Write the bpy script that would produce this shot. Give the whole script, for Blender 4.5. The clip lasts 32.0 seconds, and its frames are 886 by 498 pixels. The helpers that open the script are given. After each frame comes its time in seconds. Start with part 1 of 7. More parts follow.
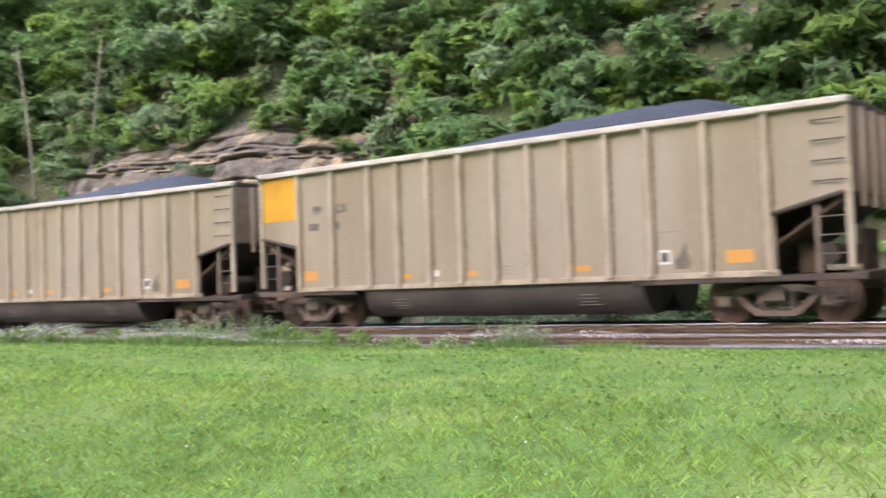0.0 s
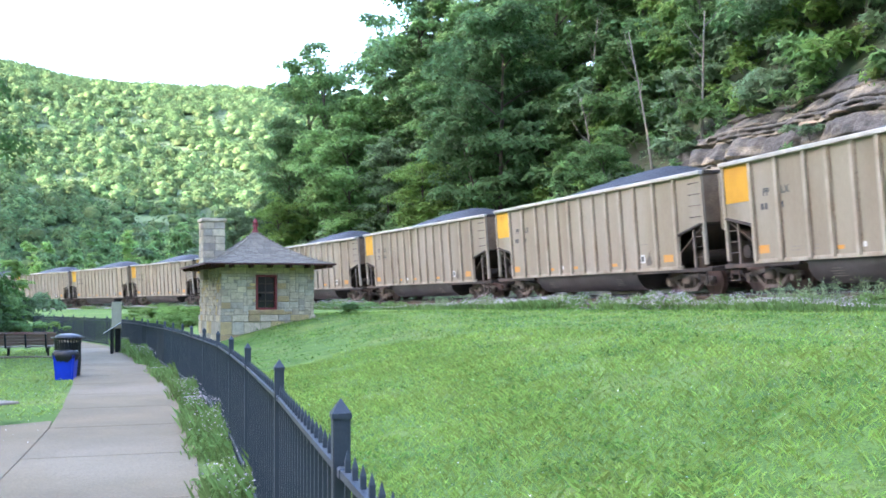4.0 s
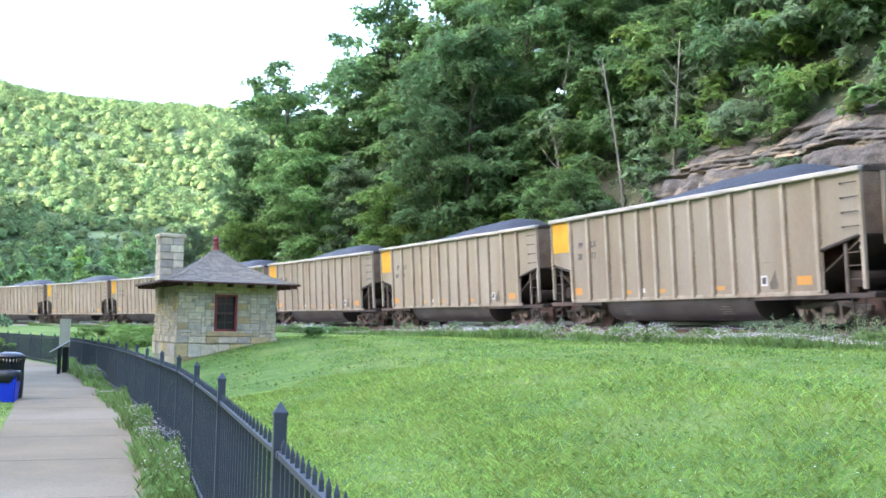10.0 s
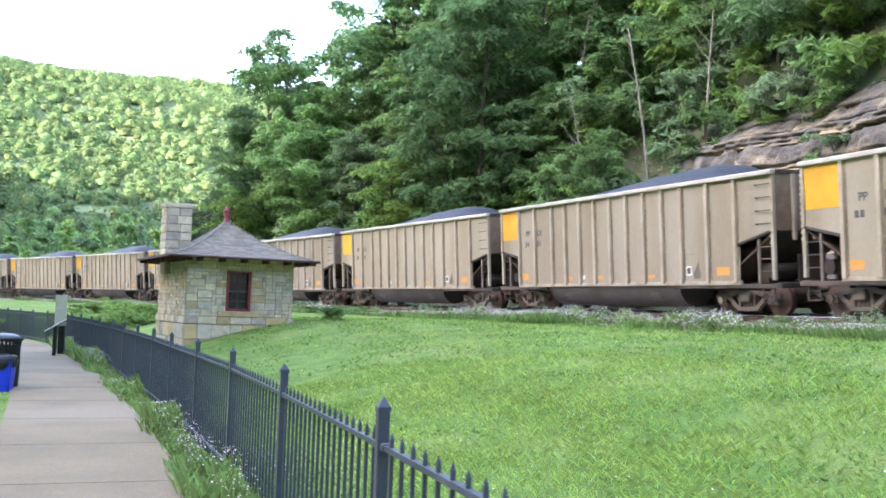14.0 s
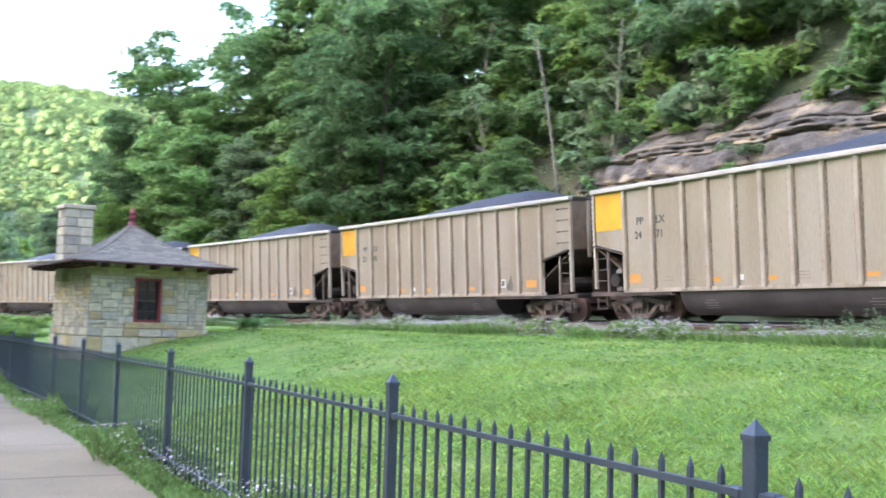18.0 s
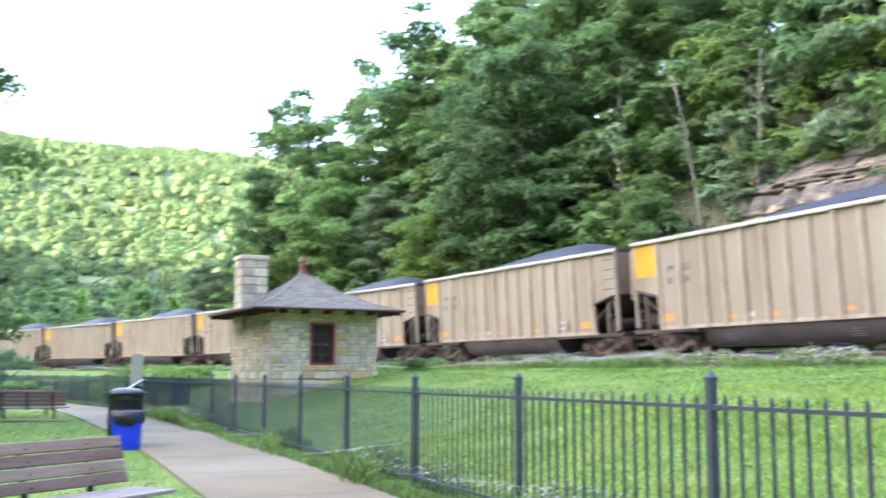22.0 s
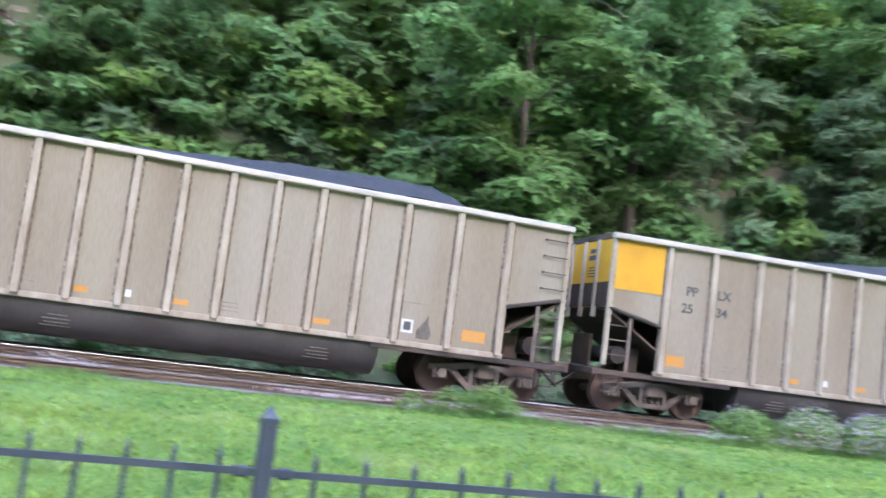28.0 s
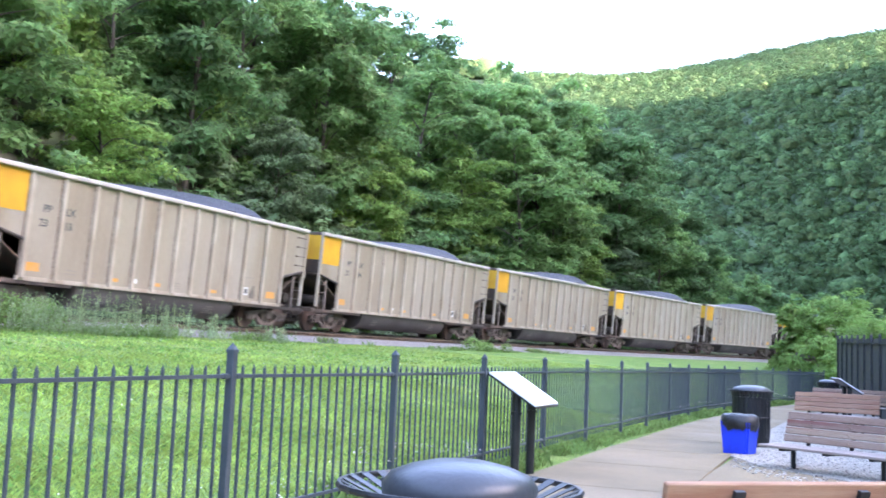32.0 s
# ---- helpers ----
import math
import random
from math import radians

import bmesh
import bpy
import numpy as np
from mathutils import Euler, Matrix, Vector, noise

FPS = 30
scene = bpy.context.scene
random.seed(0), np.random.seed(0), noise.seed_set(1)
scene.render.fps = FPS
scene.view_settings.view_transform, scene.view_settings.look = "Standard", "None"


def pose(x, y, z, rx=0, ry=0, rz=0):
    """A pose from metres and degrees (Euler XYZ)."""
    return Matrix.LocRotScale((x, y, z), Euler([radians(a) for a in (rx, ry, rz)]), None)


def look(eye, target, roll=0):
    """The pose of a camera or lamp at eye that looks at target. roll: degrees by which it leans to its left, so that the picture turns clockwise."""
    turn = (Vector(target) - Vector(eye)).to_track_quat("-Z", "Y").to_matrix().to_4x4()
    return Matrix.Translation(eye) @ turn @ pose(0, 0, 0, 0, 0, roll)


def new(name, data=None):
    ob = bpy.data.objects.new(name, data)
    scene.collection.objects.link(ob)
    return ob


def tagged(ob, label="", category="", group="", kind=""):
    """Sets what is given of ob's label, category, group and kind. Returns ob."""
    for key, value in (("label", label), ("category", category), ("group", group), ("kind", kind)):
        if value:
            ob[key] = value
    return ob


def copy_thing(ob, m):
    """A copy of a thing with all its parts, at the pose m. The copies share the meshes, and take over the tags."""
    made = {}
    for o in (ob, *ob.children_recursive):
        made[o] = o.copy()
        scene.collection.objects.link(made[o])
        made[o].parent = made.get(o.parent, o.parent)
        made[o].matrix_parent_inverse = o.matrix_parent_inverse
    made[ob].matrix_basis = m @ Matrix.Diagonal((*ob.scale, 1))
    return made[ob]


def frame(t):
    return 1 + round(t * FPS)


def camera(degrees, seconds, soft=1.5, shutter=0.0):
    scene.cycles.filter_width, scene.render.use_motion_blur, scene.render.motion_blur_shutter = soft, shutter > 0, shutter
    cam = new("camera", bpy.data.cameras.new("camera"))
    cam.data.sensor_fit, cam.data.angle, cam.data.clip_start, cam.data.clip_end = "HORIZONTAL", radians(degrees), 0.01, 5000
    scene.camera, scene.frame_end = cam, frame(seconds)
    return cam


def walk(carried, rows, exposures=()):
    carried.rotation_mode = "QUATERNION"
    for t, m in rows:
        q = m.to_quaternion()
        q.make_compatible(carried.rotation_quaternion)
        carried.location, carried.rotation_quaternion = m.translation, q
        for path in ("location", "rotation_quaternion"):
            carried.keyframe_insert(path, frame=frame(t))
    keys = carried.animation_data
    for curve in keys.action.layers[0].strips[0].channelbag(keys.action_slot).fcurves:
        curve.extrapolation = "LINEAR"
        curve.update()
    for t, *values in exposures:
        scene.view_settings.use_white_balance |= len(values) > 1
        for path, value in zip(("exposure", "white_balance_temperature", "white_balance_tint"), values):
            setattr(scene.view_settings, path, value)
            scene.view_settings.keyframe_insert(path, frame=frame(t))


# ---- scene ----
from functools import lru_cache

cam = camera(47.46, 32.0, soft=1.6, shutter=0.35)
PATH = [
    (0, (-0.106, -0.195, 1.593), (-0.097, 1.797, 1.769), 0.26),
    (0.5, (0.256, -0.400, 1.623), (-0.009, 1.574, 1.798), 2.23),
    (1, (0.408, -0.408, 1.635), (-0.153, 1.505, 1.795), 3.37),
    (1.5, (0.425, -0.394, 1.640), (-0.305, 1.465, 1.749), 0.92),
    (2, (0.454, -0.379, 1.655), (-0.322, 1.461, 1.766), 0.99),
    (2.5, (0.543, -0.431, 1.659), (-0.358, 1.351, 1.775), 1.99),
    (3, (0.562, -0.456, 1.655), (-0.443, 1.270, 1.776), 0.66),
    (3.5, (0.600, -0.512, 1.656), (-0.495, 1.159, 1.745), 0.35),
    (5.5, (0.505, -0.466, 1.669), (-0.698, 1.123, 1.840), -2.29),
    (6, (0.556, -0.553, 1.673), (-0.708, 0.990, 1.815), -1.83),
    (6.5, (0.474, -0.449, 1.668), (-0.790, 1.097, 1.776), -1.42),
    (7, (0.472, -0.466, 1.665), (-0.807, 1.067, 1.782), -1.62),
    (7.5, (0.424, -0.433, 1.661), (-0.842, 1.112, 1.774), -1.03),
    (8, (0.315, -0.333, 1.650), (-0.850, 1.289, 1.754), -0.61),
    (8.5, (0.203, -0.214, 1.655), (-0.940, 1.425, 1.746), 1.11),
    (9, (0.010, -0.012, 1.659), (-1.112, 1.641, 1.747), 2.84),
    (9.5, (-0.318, 0.230, 1.667), (-1.397, 1.907, 1.811), 0.95),
    (10, (-0.566, 0.402, 1.661), (-1.620, 2.095, 1.819), 1.05),
    (10.5, (-0.885, 0.581, 1.663), (-1.921, 2.285, 1.810), 0.87),
    (11, (-1.235, 0.801, 1.674), (-2.246, 2.520, 1.826), -1.27),
    (11.5, (-1.552, 1.063, 1.695), (-2.619, 2.749, 1.841), 0.15),
    (12, (-1.953, 1.416, 1.687), (-3.050, 3.082, 1.835), 0.66),
    (12.5, (-2.308, 1.745, 1.673), (-3.389, 3.422, 1.812), 1.16),
    (13, (-2.582, 1.893, 1.660), (-3.667, 3.568, 1.796), 1.32),
    (13.5, (-3.075, 2.252, 1.653), (-4.133, 3.944, 1.793), 0.62),
    (14, (-3.242, 2.054, 1.716), (-4.274, 3.763, 1.835), 1.90),
    (14.5, (-4.278, 2.978, 1.625), (-5.230, 4.731, 1.776), 1.83),
    (15, (-4.819, 3.311, 1.621), (-5.765, 5.068, 1.759), 0.56),
    (15.5, (-5.361, 3.557, 1.603), (-6.393, 5.266, 1.729), 1.46),
    (17.5, (-5.130, 2.776, 1.564), (-6.112, 4.512, 1.707), 2.87),
    (18, (-5.427, 2.776, 1.556), (-6.238, 4.598, 1.710), 1.61),
    (18.5, (-5.663, 2.843, 1.569), (-6.303, 4.729, 1.753), -0.78),
    (19, (-5.840, 2.817, 1.569), (-6.339, 4.744, 1.759), -0.02),
    (19.5, (-6.044, 2.693, 1.541), (-6.359, 4.663, 1.684), -1.56),
    (20, (-6.053, 2.498, 1.492), (-6.347, 4.472, 1.624), -0.21),
    (20.5, (-6.090, 2.470, 1.394), (-6.397, 4.437, 1.587), -0.45),
    (21, (-6.118, 2.052, 1.317), (-6.499, 4.005, 1.525), -1.34),
    (21.5, (-6.074, 1.894, 1.302), (-6.768, 3.755, 1.540), -1.16),
    (22, (-6.114, 1.682, 1.294), (-7.136, 3.385, 1.534), 0.05),
    (22.5, (-6.197, 1.659, 1.288), (-7.435, 3.220, 1.464), 1.61),
    (23, (-6.254, 1.678, 1.287), (-7.631, 3.116, 1.474), 1.34),
    (23.5, (-6.248, 1.671, 1.284), (-7.696, 3.037, 1.479), 1.06),
    (24, (-6.240, 1.667, 1.283), (-7.700, 3.021, 1.467), 0.81),
    (24.5, (-6.216, 1.665, 1.287), (-7.619, 3.080, 1.455), 0.78),
    (25, (-6.159, 1.656, 1.297), (-7.414, 3.204, 1.464), 1.19),
    (25.5, (-6.141, 1.716, 1.311), (-7.134, 3.442, 1.496), 1.83),
    (27.5, (-8.545, 3.506, 1.277), (-7.291, 5.051, 1.556), 4.10),
    (27.6, (-8.525, 3.506, 1.277), (-7.143, 4.920, 1.576), 4.40),
    (28, (-8.338, 3.614, 1.327), (-6.663, 4.654, 1.661), 6.12),
    (28.5, (-8.045, 2.988, 1.369), (-6.183, 3.663, 1.647), 4.56),
    (29, (-8.218, 2.874, 1.395), (-6.246, 3.084, 1.651), 2.72),
    (29.5, (-8.189, 2.831, 1.376), (-6.211, 2.664, 1.622), 3.66),
    (30, (-8.141, 2.771, 1.364), (-6.206, 2.312, 1.578), 3.01),
    (30.5, (-8.190, 2.747, 1.385), (-6.320, 2.075, 1.608), 2.52),
    (31, (-8.099, 2.760, 1.372), (-6.272, 1.977, 1.592), 1.80),
    (31.5, (-8.087, 2.778, 1.376), (-6.247, 2.024, 1.589), 2.01),
    (32, (-8.083, 2.812, 1.357), (-6.208, 2.147, 1.563), 2.42),
]
walk(cam, [(t, look(eye, target, roll)) for t, eye, target, roll in PATH], [(0, 4.0, 7320, 26), (1, 3.95, 6950, 25), (2, 3.98, 6480, 23), (3, 4.0, 6080, 21), (6, 4.15, 6020, 20), (8, 4.14, 6120, 20), (9, 4.24, 6200, 20), (10, 4.1, 6320, 20), (13, 4.14, 6520, 21), (15, 4.1, 6470, 22), (18, 4.12, 6400, 23), (19, 4.2, 6350, 24), (20, 4.32, 6420, 24), (21, 4.46, 6500, 23), (22, 4.36, 6560, 22), (23, 4.12, 6620, 20), (24, 3.97, 6600, 20), (25.5, 3.98, 6560, 20), (28, 4.2, 5980, 24), (30, 4.36, 6250, 25), (31, 4.38, 6300, 27), (32, 4.45, 6330, 27)])

# ------------------------------------------------------------ world and light
world = bpy.data.worlds.new("sky")
scene.world = world
world.use_nodes = True
wn = world.node_tree
wn.nodes.clear()
sky = wn.nodes.new("ShaderNodeTexSky")
sky.sky_type, sky.sun_disc = "NISHITA", False
SUN_YAW, SUN_UP = 150.0, 22.0
sky.sun_elevation, sky.sun_rotation = radians(SUN_UP), radians(-SUN_YAW)
sky.air_density, sky.dust_density, sky.ozone_density = 1.0, 2.5, 0.8
bg = wn.nodes.new("ShaderNodeBackground")
bg.inputs["Strength"].default_value = 0.12
wo = wn.nodes.new("ShaderNodeOutputWorld")
wn.links.new(sky.outputs[0], bg.inputs[0])
wn.links.new(bg.outputs[0], wo.inputs[0])
sun = new("sun", bpy.data.lights.new("sun", "SUN"))
sun.data.energy, sun.data.angle, sun.data.color = 2.2, radians(0.6), (1.0, 0.93, 0.8)
sun_way = Vector((-math.sin(radians(SUN_YAW)) * math.cos(radians(SUN_UP)), math.cos(radians(SUN_YAW)) * math.cos(radians(SUN_UP)), math.sin(radians(SUN_UP))))
sun.matrix_world = look(sun_way * 300, (0, 0, 0))


# ------------------------------------------------------------ materials
def material(name, color, second=None, rough=0.8, metal=0.0, scale=8.0, fine=90.0, bump=0.2, vary=0.0, island=0.0, streak=None, third=None, spec=0.4, amount=0.55, contrast=0.2, deep=0.02):
    """A surface with two scales of grain, wear in a second colour, relief, and a shift from object to object or piece to piece."""
    m = bpy.data.materials.new(name)
    m.use_nodes = True
    n, l = m.node_tree.nodes, m.node_tree.links
    b = n["Principled BSDF"]
    b.inputs["Roughness"].default_value, b.inputs["Metallic"].default_value = rough, metal
    b.inputs["Specular IOR Level"].default_value = spec
    tc = n.new("ShaderNodeTexCoord")
    src = tc.outputs["Object"]
    if streak:
        mp = n.new("ShaderNodeMapping")
        mp.inputs["Scale"].default_value = streak
        l.new(src, mp.inputs["Vector"])
        src = mp.outputs["Vector"]
    big, small = n.new("ShaderNodeTexNoise"), n.new("ShaderNodeTexNoise")
    for node, s in ((big, scale), (small, fine)):
        node.inputs["Scale"].default_value, node.inputs["Detail"].default_value = s, 5.0
        l.new(src, node.inputs["Vector"])
    ramp = n.new("ShaderNodeMapRange")
    ramp.inputs["From Min"].default_value, ramp.inputs["From Max"].default_value = 0.62 - amount / 2, 0.72
    l.new(big.outputs["Fac"], ramp.inputs["Value"])
    mix = n.new("ShaderNodeMix")
    mix.data_type = "RGBA"
    mix.inputs["A"].default_value = (*color, 1)
    mix.inputs["B"].default_value = (*(second or [c * 0.72 for c in color]), 1)
    l.new(ramp.outputs[0], mix.inputs["Factor"])
    out = mix.outputs["Result"]
    if third:
        mix3 = n.new("ShaderNodeMix")
        mix3.data_type = "RGBA"
        mix3.inputs["B"].default_value = (*third, 1)
        r3 = n.new("ShaderNodeMapRange")
        r3.inputs["From Min"].default_value, r3.inputs["From Max"].default_value = 0.52, 0.68
        n3 = n.new("ShaderNodeTexNoise")
        n3.inputs["Scale"].default_value, n3.inputs["Detail"].default_value = scale * 0.31, 3.0
        l.new(src, n3.inputs["Vector"])
        l.new(n3.outputs["Fac"], r3.inputs["Value"])
        l.new(r3.outputs[0], mix3.inputs["Factor"])
        l.new(out, mix3.inputs["A"])
        out = mix3.outputs["Result"]
    hsv = n.new("ShaderNodeHueSaturation")
    grain = n.new("ShaderNodeMapRange")
    grain.inputs["To Min"].default_value, grain.inputs["To Max"].default_value = 1 - contrast, 1 + contrast
    l.new(small.outputs["Fac"], grain.inputs["Value"])
    value = grain.outputs[0]
    for kind, much in (("ShaderNodeObjectInfo", vary), ("ShaderNodeNewGeometry", island)):
        if much:
            info = n.new(kind)
            rnd = n.new("ShaderNodeMapRange")
            rnd.inputs["To Min"].default_value, rnd.inputs["To Max"].default_value = 1 - much, 1 + much
            l.new(info.outputs["Random" if kind == "ShaderNodeObjectInfo" else "Random Per Island"], rnd.inputs["Value"])
            mul = n.new("ShaderNodeMath")
            mul.operation = "MULTIPLY"
            l.new(value, mul.inputs[0])
            l.new(rnd.outputs[0], mul.inputs[1])
            value = mul.outputs[0]
            hue = n.new("ShaderNodeMapRange")
            hue.inputs["To Min"].default_value, hue.inputs["To Max"].default_value = 0.5 - 0.05 * much, 0.5 + 0.05 * much
            l.new(info.outputs["Random" if kind == "ShaderNodeObjectInfo" else "Random Per Island"], hue.inputs["Value"])
            l.new(hue.outputs[0], hsv.inputs["Hue"])
    l.new(value, hsv.inputs["Value"])
    l.new(out, hsv.inputs["Color"])
    l.new(hsv.outputs[0], b.inputs["Base Color"])
    if bump:
        bp = n.new("ShaderNodeBump")
        bp.inputs["Strength"].default_value, bp.inputs["Distance"].default_value = bump, deep
        l.new(small.outputs["Fac"], bp.inputs["Height"])
        l.new(bp.outputs[0], b.inputs["Normal"])
    return m


def leaf_material(name, color, vary=0.2, light=0.62, spec=0.12):
    """Leaves: matt, partly letting light through, each leaf and each tree a shade of its own."""
    m = material(name, color, [c * 0.7 for c in color], 0.75, scale=0.35, fine=3.0, bump=0, vary=vary, island=0.38, spec=spec)
    n, l = m.node_tree.nodes, m.node_tree.links
    b, out = n["Principled BSDF"], n["Material Output"]
    tr = n.new("ShaderNodeBsdfTranslucent")
    mx = n.new("ShaderNodeMixShader")
    mx.inputs[0].default_value = light
    l.new(b.inputs["Base Color"].links[0].from_socket, tr.inputs["Color"])
    l.new(b.outputs[0], mx.inputs[1])
    l.new(tr.outputs[0], mx.inputs[2])
    l.new(mx.outputs[0], out.inputs["Surface"])
    return m


M_GRASS = material("lawn_grass", (0.13, 0.208, 0.044), (0.07, 0.138, 0.028), 0.9, scale=1.8, fine=34, bump=1.0, third=(0.175, 0.225, 0.06), spec=0.15, contrast=1.1)
M_CONCRETE = material("path_concrete", (0.195, 0.152, 0.084), (0.142, 0.11, 0.062), 0.85, scale=0.9, fine=60, bump=0.25, third=(0.215, 0.176, 0.112), contrast=0.6)
M_GRAVEL = material("ballast_gravel", (0.256, 0.24, 0.224), (0.128, 0.116, 0.104), 0.95, scale=14, fine=40, bump=0.9, contrast=0.6)
M_PEBBLE = material("pale_gravel", (0.38, 0.35, 0.29), (0.2, 0.185, 0.155), 0.95, scale=30, fine=70, bump=1.0, contrast=1.2)
M_STONES = material("loose_pebbles", (0.42, 0.39, 0.33), (0.24, 0.22, 0.19), 0.9, scale=20, fine=80, bump=0.3, island=0.45)
M_FOREST = material("forest_floor", (0.075, 0.10, 0.045), (0.05, 0.06, 0.032), 0.95, scale=0.6, fine=6, bump=0.8, third=(0.13, 0.115, 0.075))
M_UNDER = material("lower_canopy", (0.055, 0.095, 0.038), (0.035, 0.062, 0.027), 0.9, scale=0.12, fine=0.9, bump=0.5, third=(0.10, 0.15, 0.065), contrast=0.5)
M_ROCK = material("grey_rock", (0.16, 0.145, 0.118), (0.07, 0.065, 0.055), 0.92, scale=1.3, fine=9, bump=1.0, third=(0.33, 0.275, 0.18), vary=0.25, contrast=0.9, streak=(1, 1, 2.6))
M_ROCK_TAN = material("buff_rock", (0.36, 0.30, 0.20), (0.20, 0.17, 0.12), 0.92, scale=1.3, fine=9, bump=1.0, third=(0.42, 0.33, 0.20), vary=0.2, contrast=0.8, streak=(1, 1, 2.6))
M_CAR = material("dusty_tan_steel", (0.295, 0.258, 0.192), (0.232, 0.19, 0.134), 0.7, 0.0, 1.2, 30, 0.05, vary=0.08, streak=(1, 1, 0.18), third=(0.31, 0.274, 0.218), spec=0.25)
M_RIB = material("worn_rib_steel", (0.40, 0.35, 0.275), (0.29, 0.23, 0.165), 0.7, 0.0, 3.0, 30, 0.1, streak=(1, 1, 0.4))
M_FLANGE = material("rusty_rib_flange", (0.25, 0.205, 0.155), (0.13, 0.09, 0.06), 0.8, 0.0, 3.2, 30, 0.2, streak=(1, 1, 0.4), contrast=1.6)
M_END_BLACK = material("black_brown_end_steel", (0.04, 0.03, 0.024), (0.09, 0.06, 0.038), 0.85, 0.0, 1.4, 20, 0.1)
M_GRIME = material("grime_smear", (0.085, 0.075, 0.066), (0.17, 0.145, 0.115), 0.85, 0.0, 5, 30, 0.1, contrast=0.6)
M_END = material("rusty_end_sheet", (0.25, 0.185, 0.13), (0.15, 0.10, 0.07), 0.8, 0.0, 1.6, 30, 0.1, contrast=0.8)
M_CHORD = material("pale_top_chord", (0.53, 0.495, 0.435), (0.42, 0.38, 0.32), 0.5, 0.2, 1.5, 30, 0.05)
M_YELLOW = material("yellow_paint", (0.61, 0.335, 0.025), (0.50, 0.262, 0.024), 0.6, 0, 1.6, 30, 0.05, vary=0.08)
M_ORANGE = material("faded_orange_stencil", (0.576, 0.256, 0.04), (0.48, 0.264, 0.096), 0.7, 0, 6, 40, 0.05)
M_DARK = material("grimy_dark_steel", (0.075, 0.06, 0.052), (0.045, 0.036, 0.03), 0.75, 0.2, 2.0, 30, 0.2, third=(0.12, 0.085, 0.065))
M_BELLY = material("black_belly_steel", (0.105, 0.094, 0.09), (0.07, 0.06, 0.056), 0.55, 0.3, 1.2, 20, 0.1, vary=0.1)
M_TRUCK = material("brown_dusty_iron", (0.20, 0.162, 0.135), (0.12, 0.09, 0.07), 0.8, 0.2, 4, 40, 0.3)
M_WHEEL = material("rusty_wheel", (0.15, 0.095, 0.075), (0.09, 0.058, 0.048), 0.6, 0.3, 4, 40, 0.2)
M_COAL = material("coal", (0.022, 0.023, 0.027), (0.012, 0.012, 0.014), 0.6, 0, 6, 25, 1.0, spec=0.5)
M_WHITE = material("white_stencil", (0.637, 0.637, 0.612), (0.51, 0.51, 0.484), 0.7, 0, 5, 40, 0.05)
M_FAINT = material("worn_faint_stencil", (0.19, 0.17, 0.145), (0.27, 0.24, 0.19), 0.8, 0, 14, 60, 0.0)
M_WORN_WHITE = material("worn_white_stencil", (0.24, 0.215, 0.185), (0.12, 0.105, 0.095), 0.8, 0, 14, 60, 0.0)
M_LETTER = material("grey_lettering", (0.06, 0.06, 0.063), (0.096, 0.093, 0.09), 0.7, 0, 8, 40, 0.0)
M_RAIL = material("rail_head", (0.62, 0.62, 0.63), (0.45, 0.43, 0.42), 0.22, 1.0, 3, 30, 0.05)
M_RUST = material("rusty_rail", (0.19, 0.135, 0.095), (0.12, 0.085, 0.06), 0.85, 0.2, 3, 30, 0.3)
M_TIE = material("weathered_tie", (0.12, 0.095, 0.075), (0.07, 0.055, 0.045), 0.9, 0, 3, 30, 0.4, vary=0.2)
M_FENCE = material("blue_black_fence_paint", (0.0405, 0.054, 0.0702), (0.0607, 0.0743, 0.0891), 0.42, 0.1, 5, 60, 0.12)
M_STONE = material("pale_limestone", (0.66, 0.56, 0.40), (0.47, 0.39, 0.27), 0.9, 0, 5, 30, 1.0, vary=0.16, contrast=0.4)
M_STONE_Y = material("yellow_sandstone", (0.6, 0.45, 0.22), (0.46, 0.35, 0.19), 0.9, 0, 5, 30, 1.0, vary=0.2, contrast=0.4)
M_STONE_G = material("grey_fieldstone", (0.55, 0.48, 0.38), (0.38, 0.33, 0.255), 0.9, 0, 5, 30, 1.0, vary=0.2, contrast=0.4)
M_MORTAR = material("dark_mortar", (0.43, 0.37, 0.28), (0.31, 0.27, 0.21), 0.95, 0, 6, 40, 0.5)
M_SHINGLE = material("grey_brown_shingle", (0.235, 0.205, 0.155), (0.15, 0.132, 0.1), 0.9, 0, 5, 40, 0.5, vary=0.22)
M_RED = material("dark_red_paint", (0.22, 0.028, 0.032), (0.16, 0.025, 0.028), 0.55, 0, 5, 50, 0.1)
M_EAVES = material("red_brown_eaves_paint", (0.095, 0.03, 0.028), (0.06, 0.026, 0.024), 0.7, 0, 5, 50, 0.1)
M_GLASS = material("dark_window_glass", (0.02, 0.02, 0.024), (0.03, 0.028, 0.03), 0.08, 0, 2, 20, 0.0, spec=0.8)


# ------------------------------------------------------------ mesh helpers
def part(name, bm, mat, parent=None, label="", smooth=False):
    """Links a bmesh as one mesh object under a thing or a part."""
    me = bpy.data.meshes.new(name)
    bm.to_mesh(me)
    bm.free()
    for m in mat if isinstance(mat, (list, tuple)) else (mat,):
        me.materials.append(m)
    if smooth:
        me.polygons.foreach_set("use_smooth", [True] * len(me.polygons))
    ob = new(name, me)
    ob.parent = parent
    return tagged(ob, label)


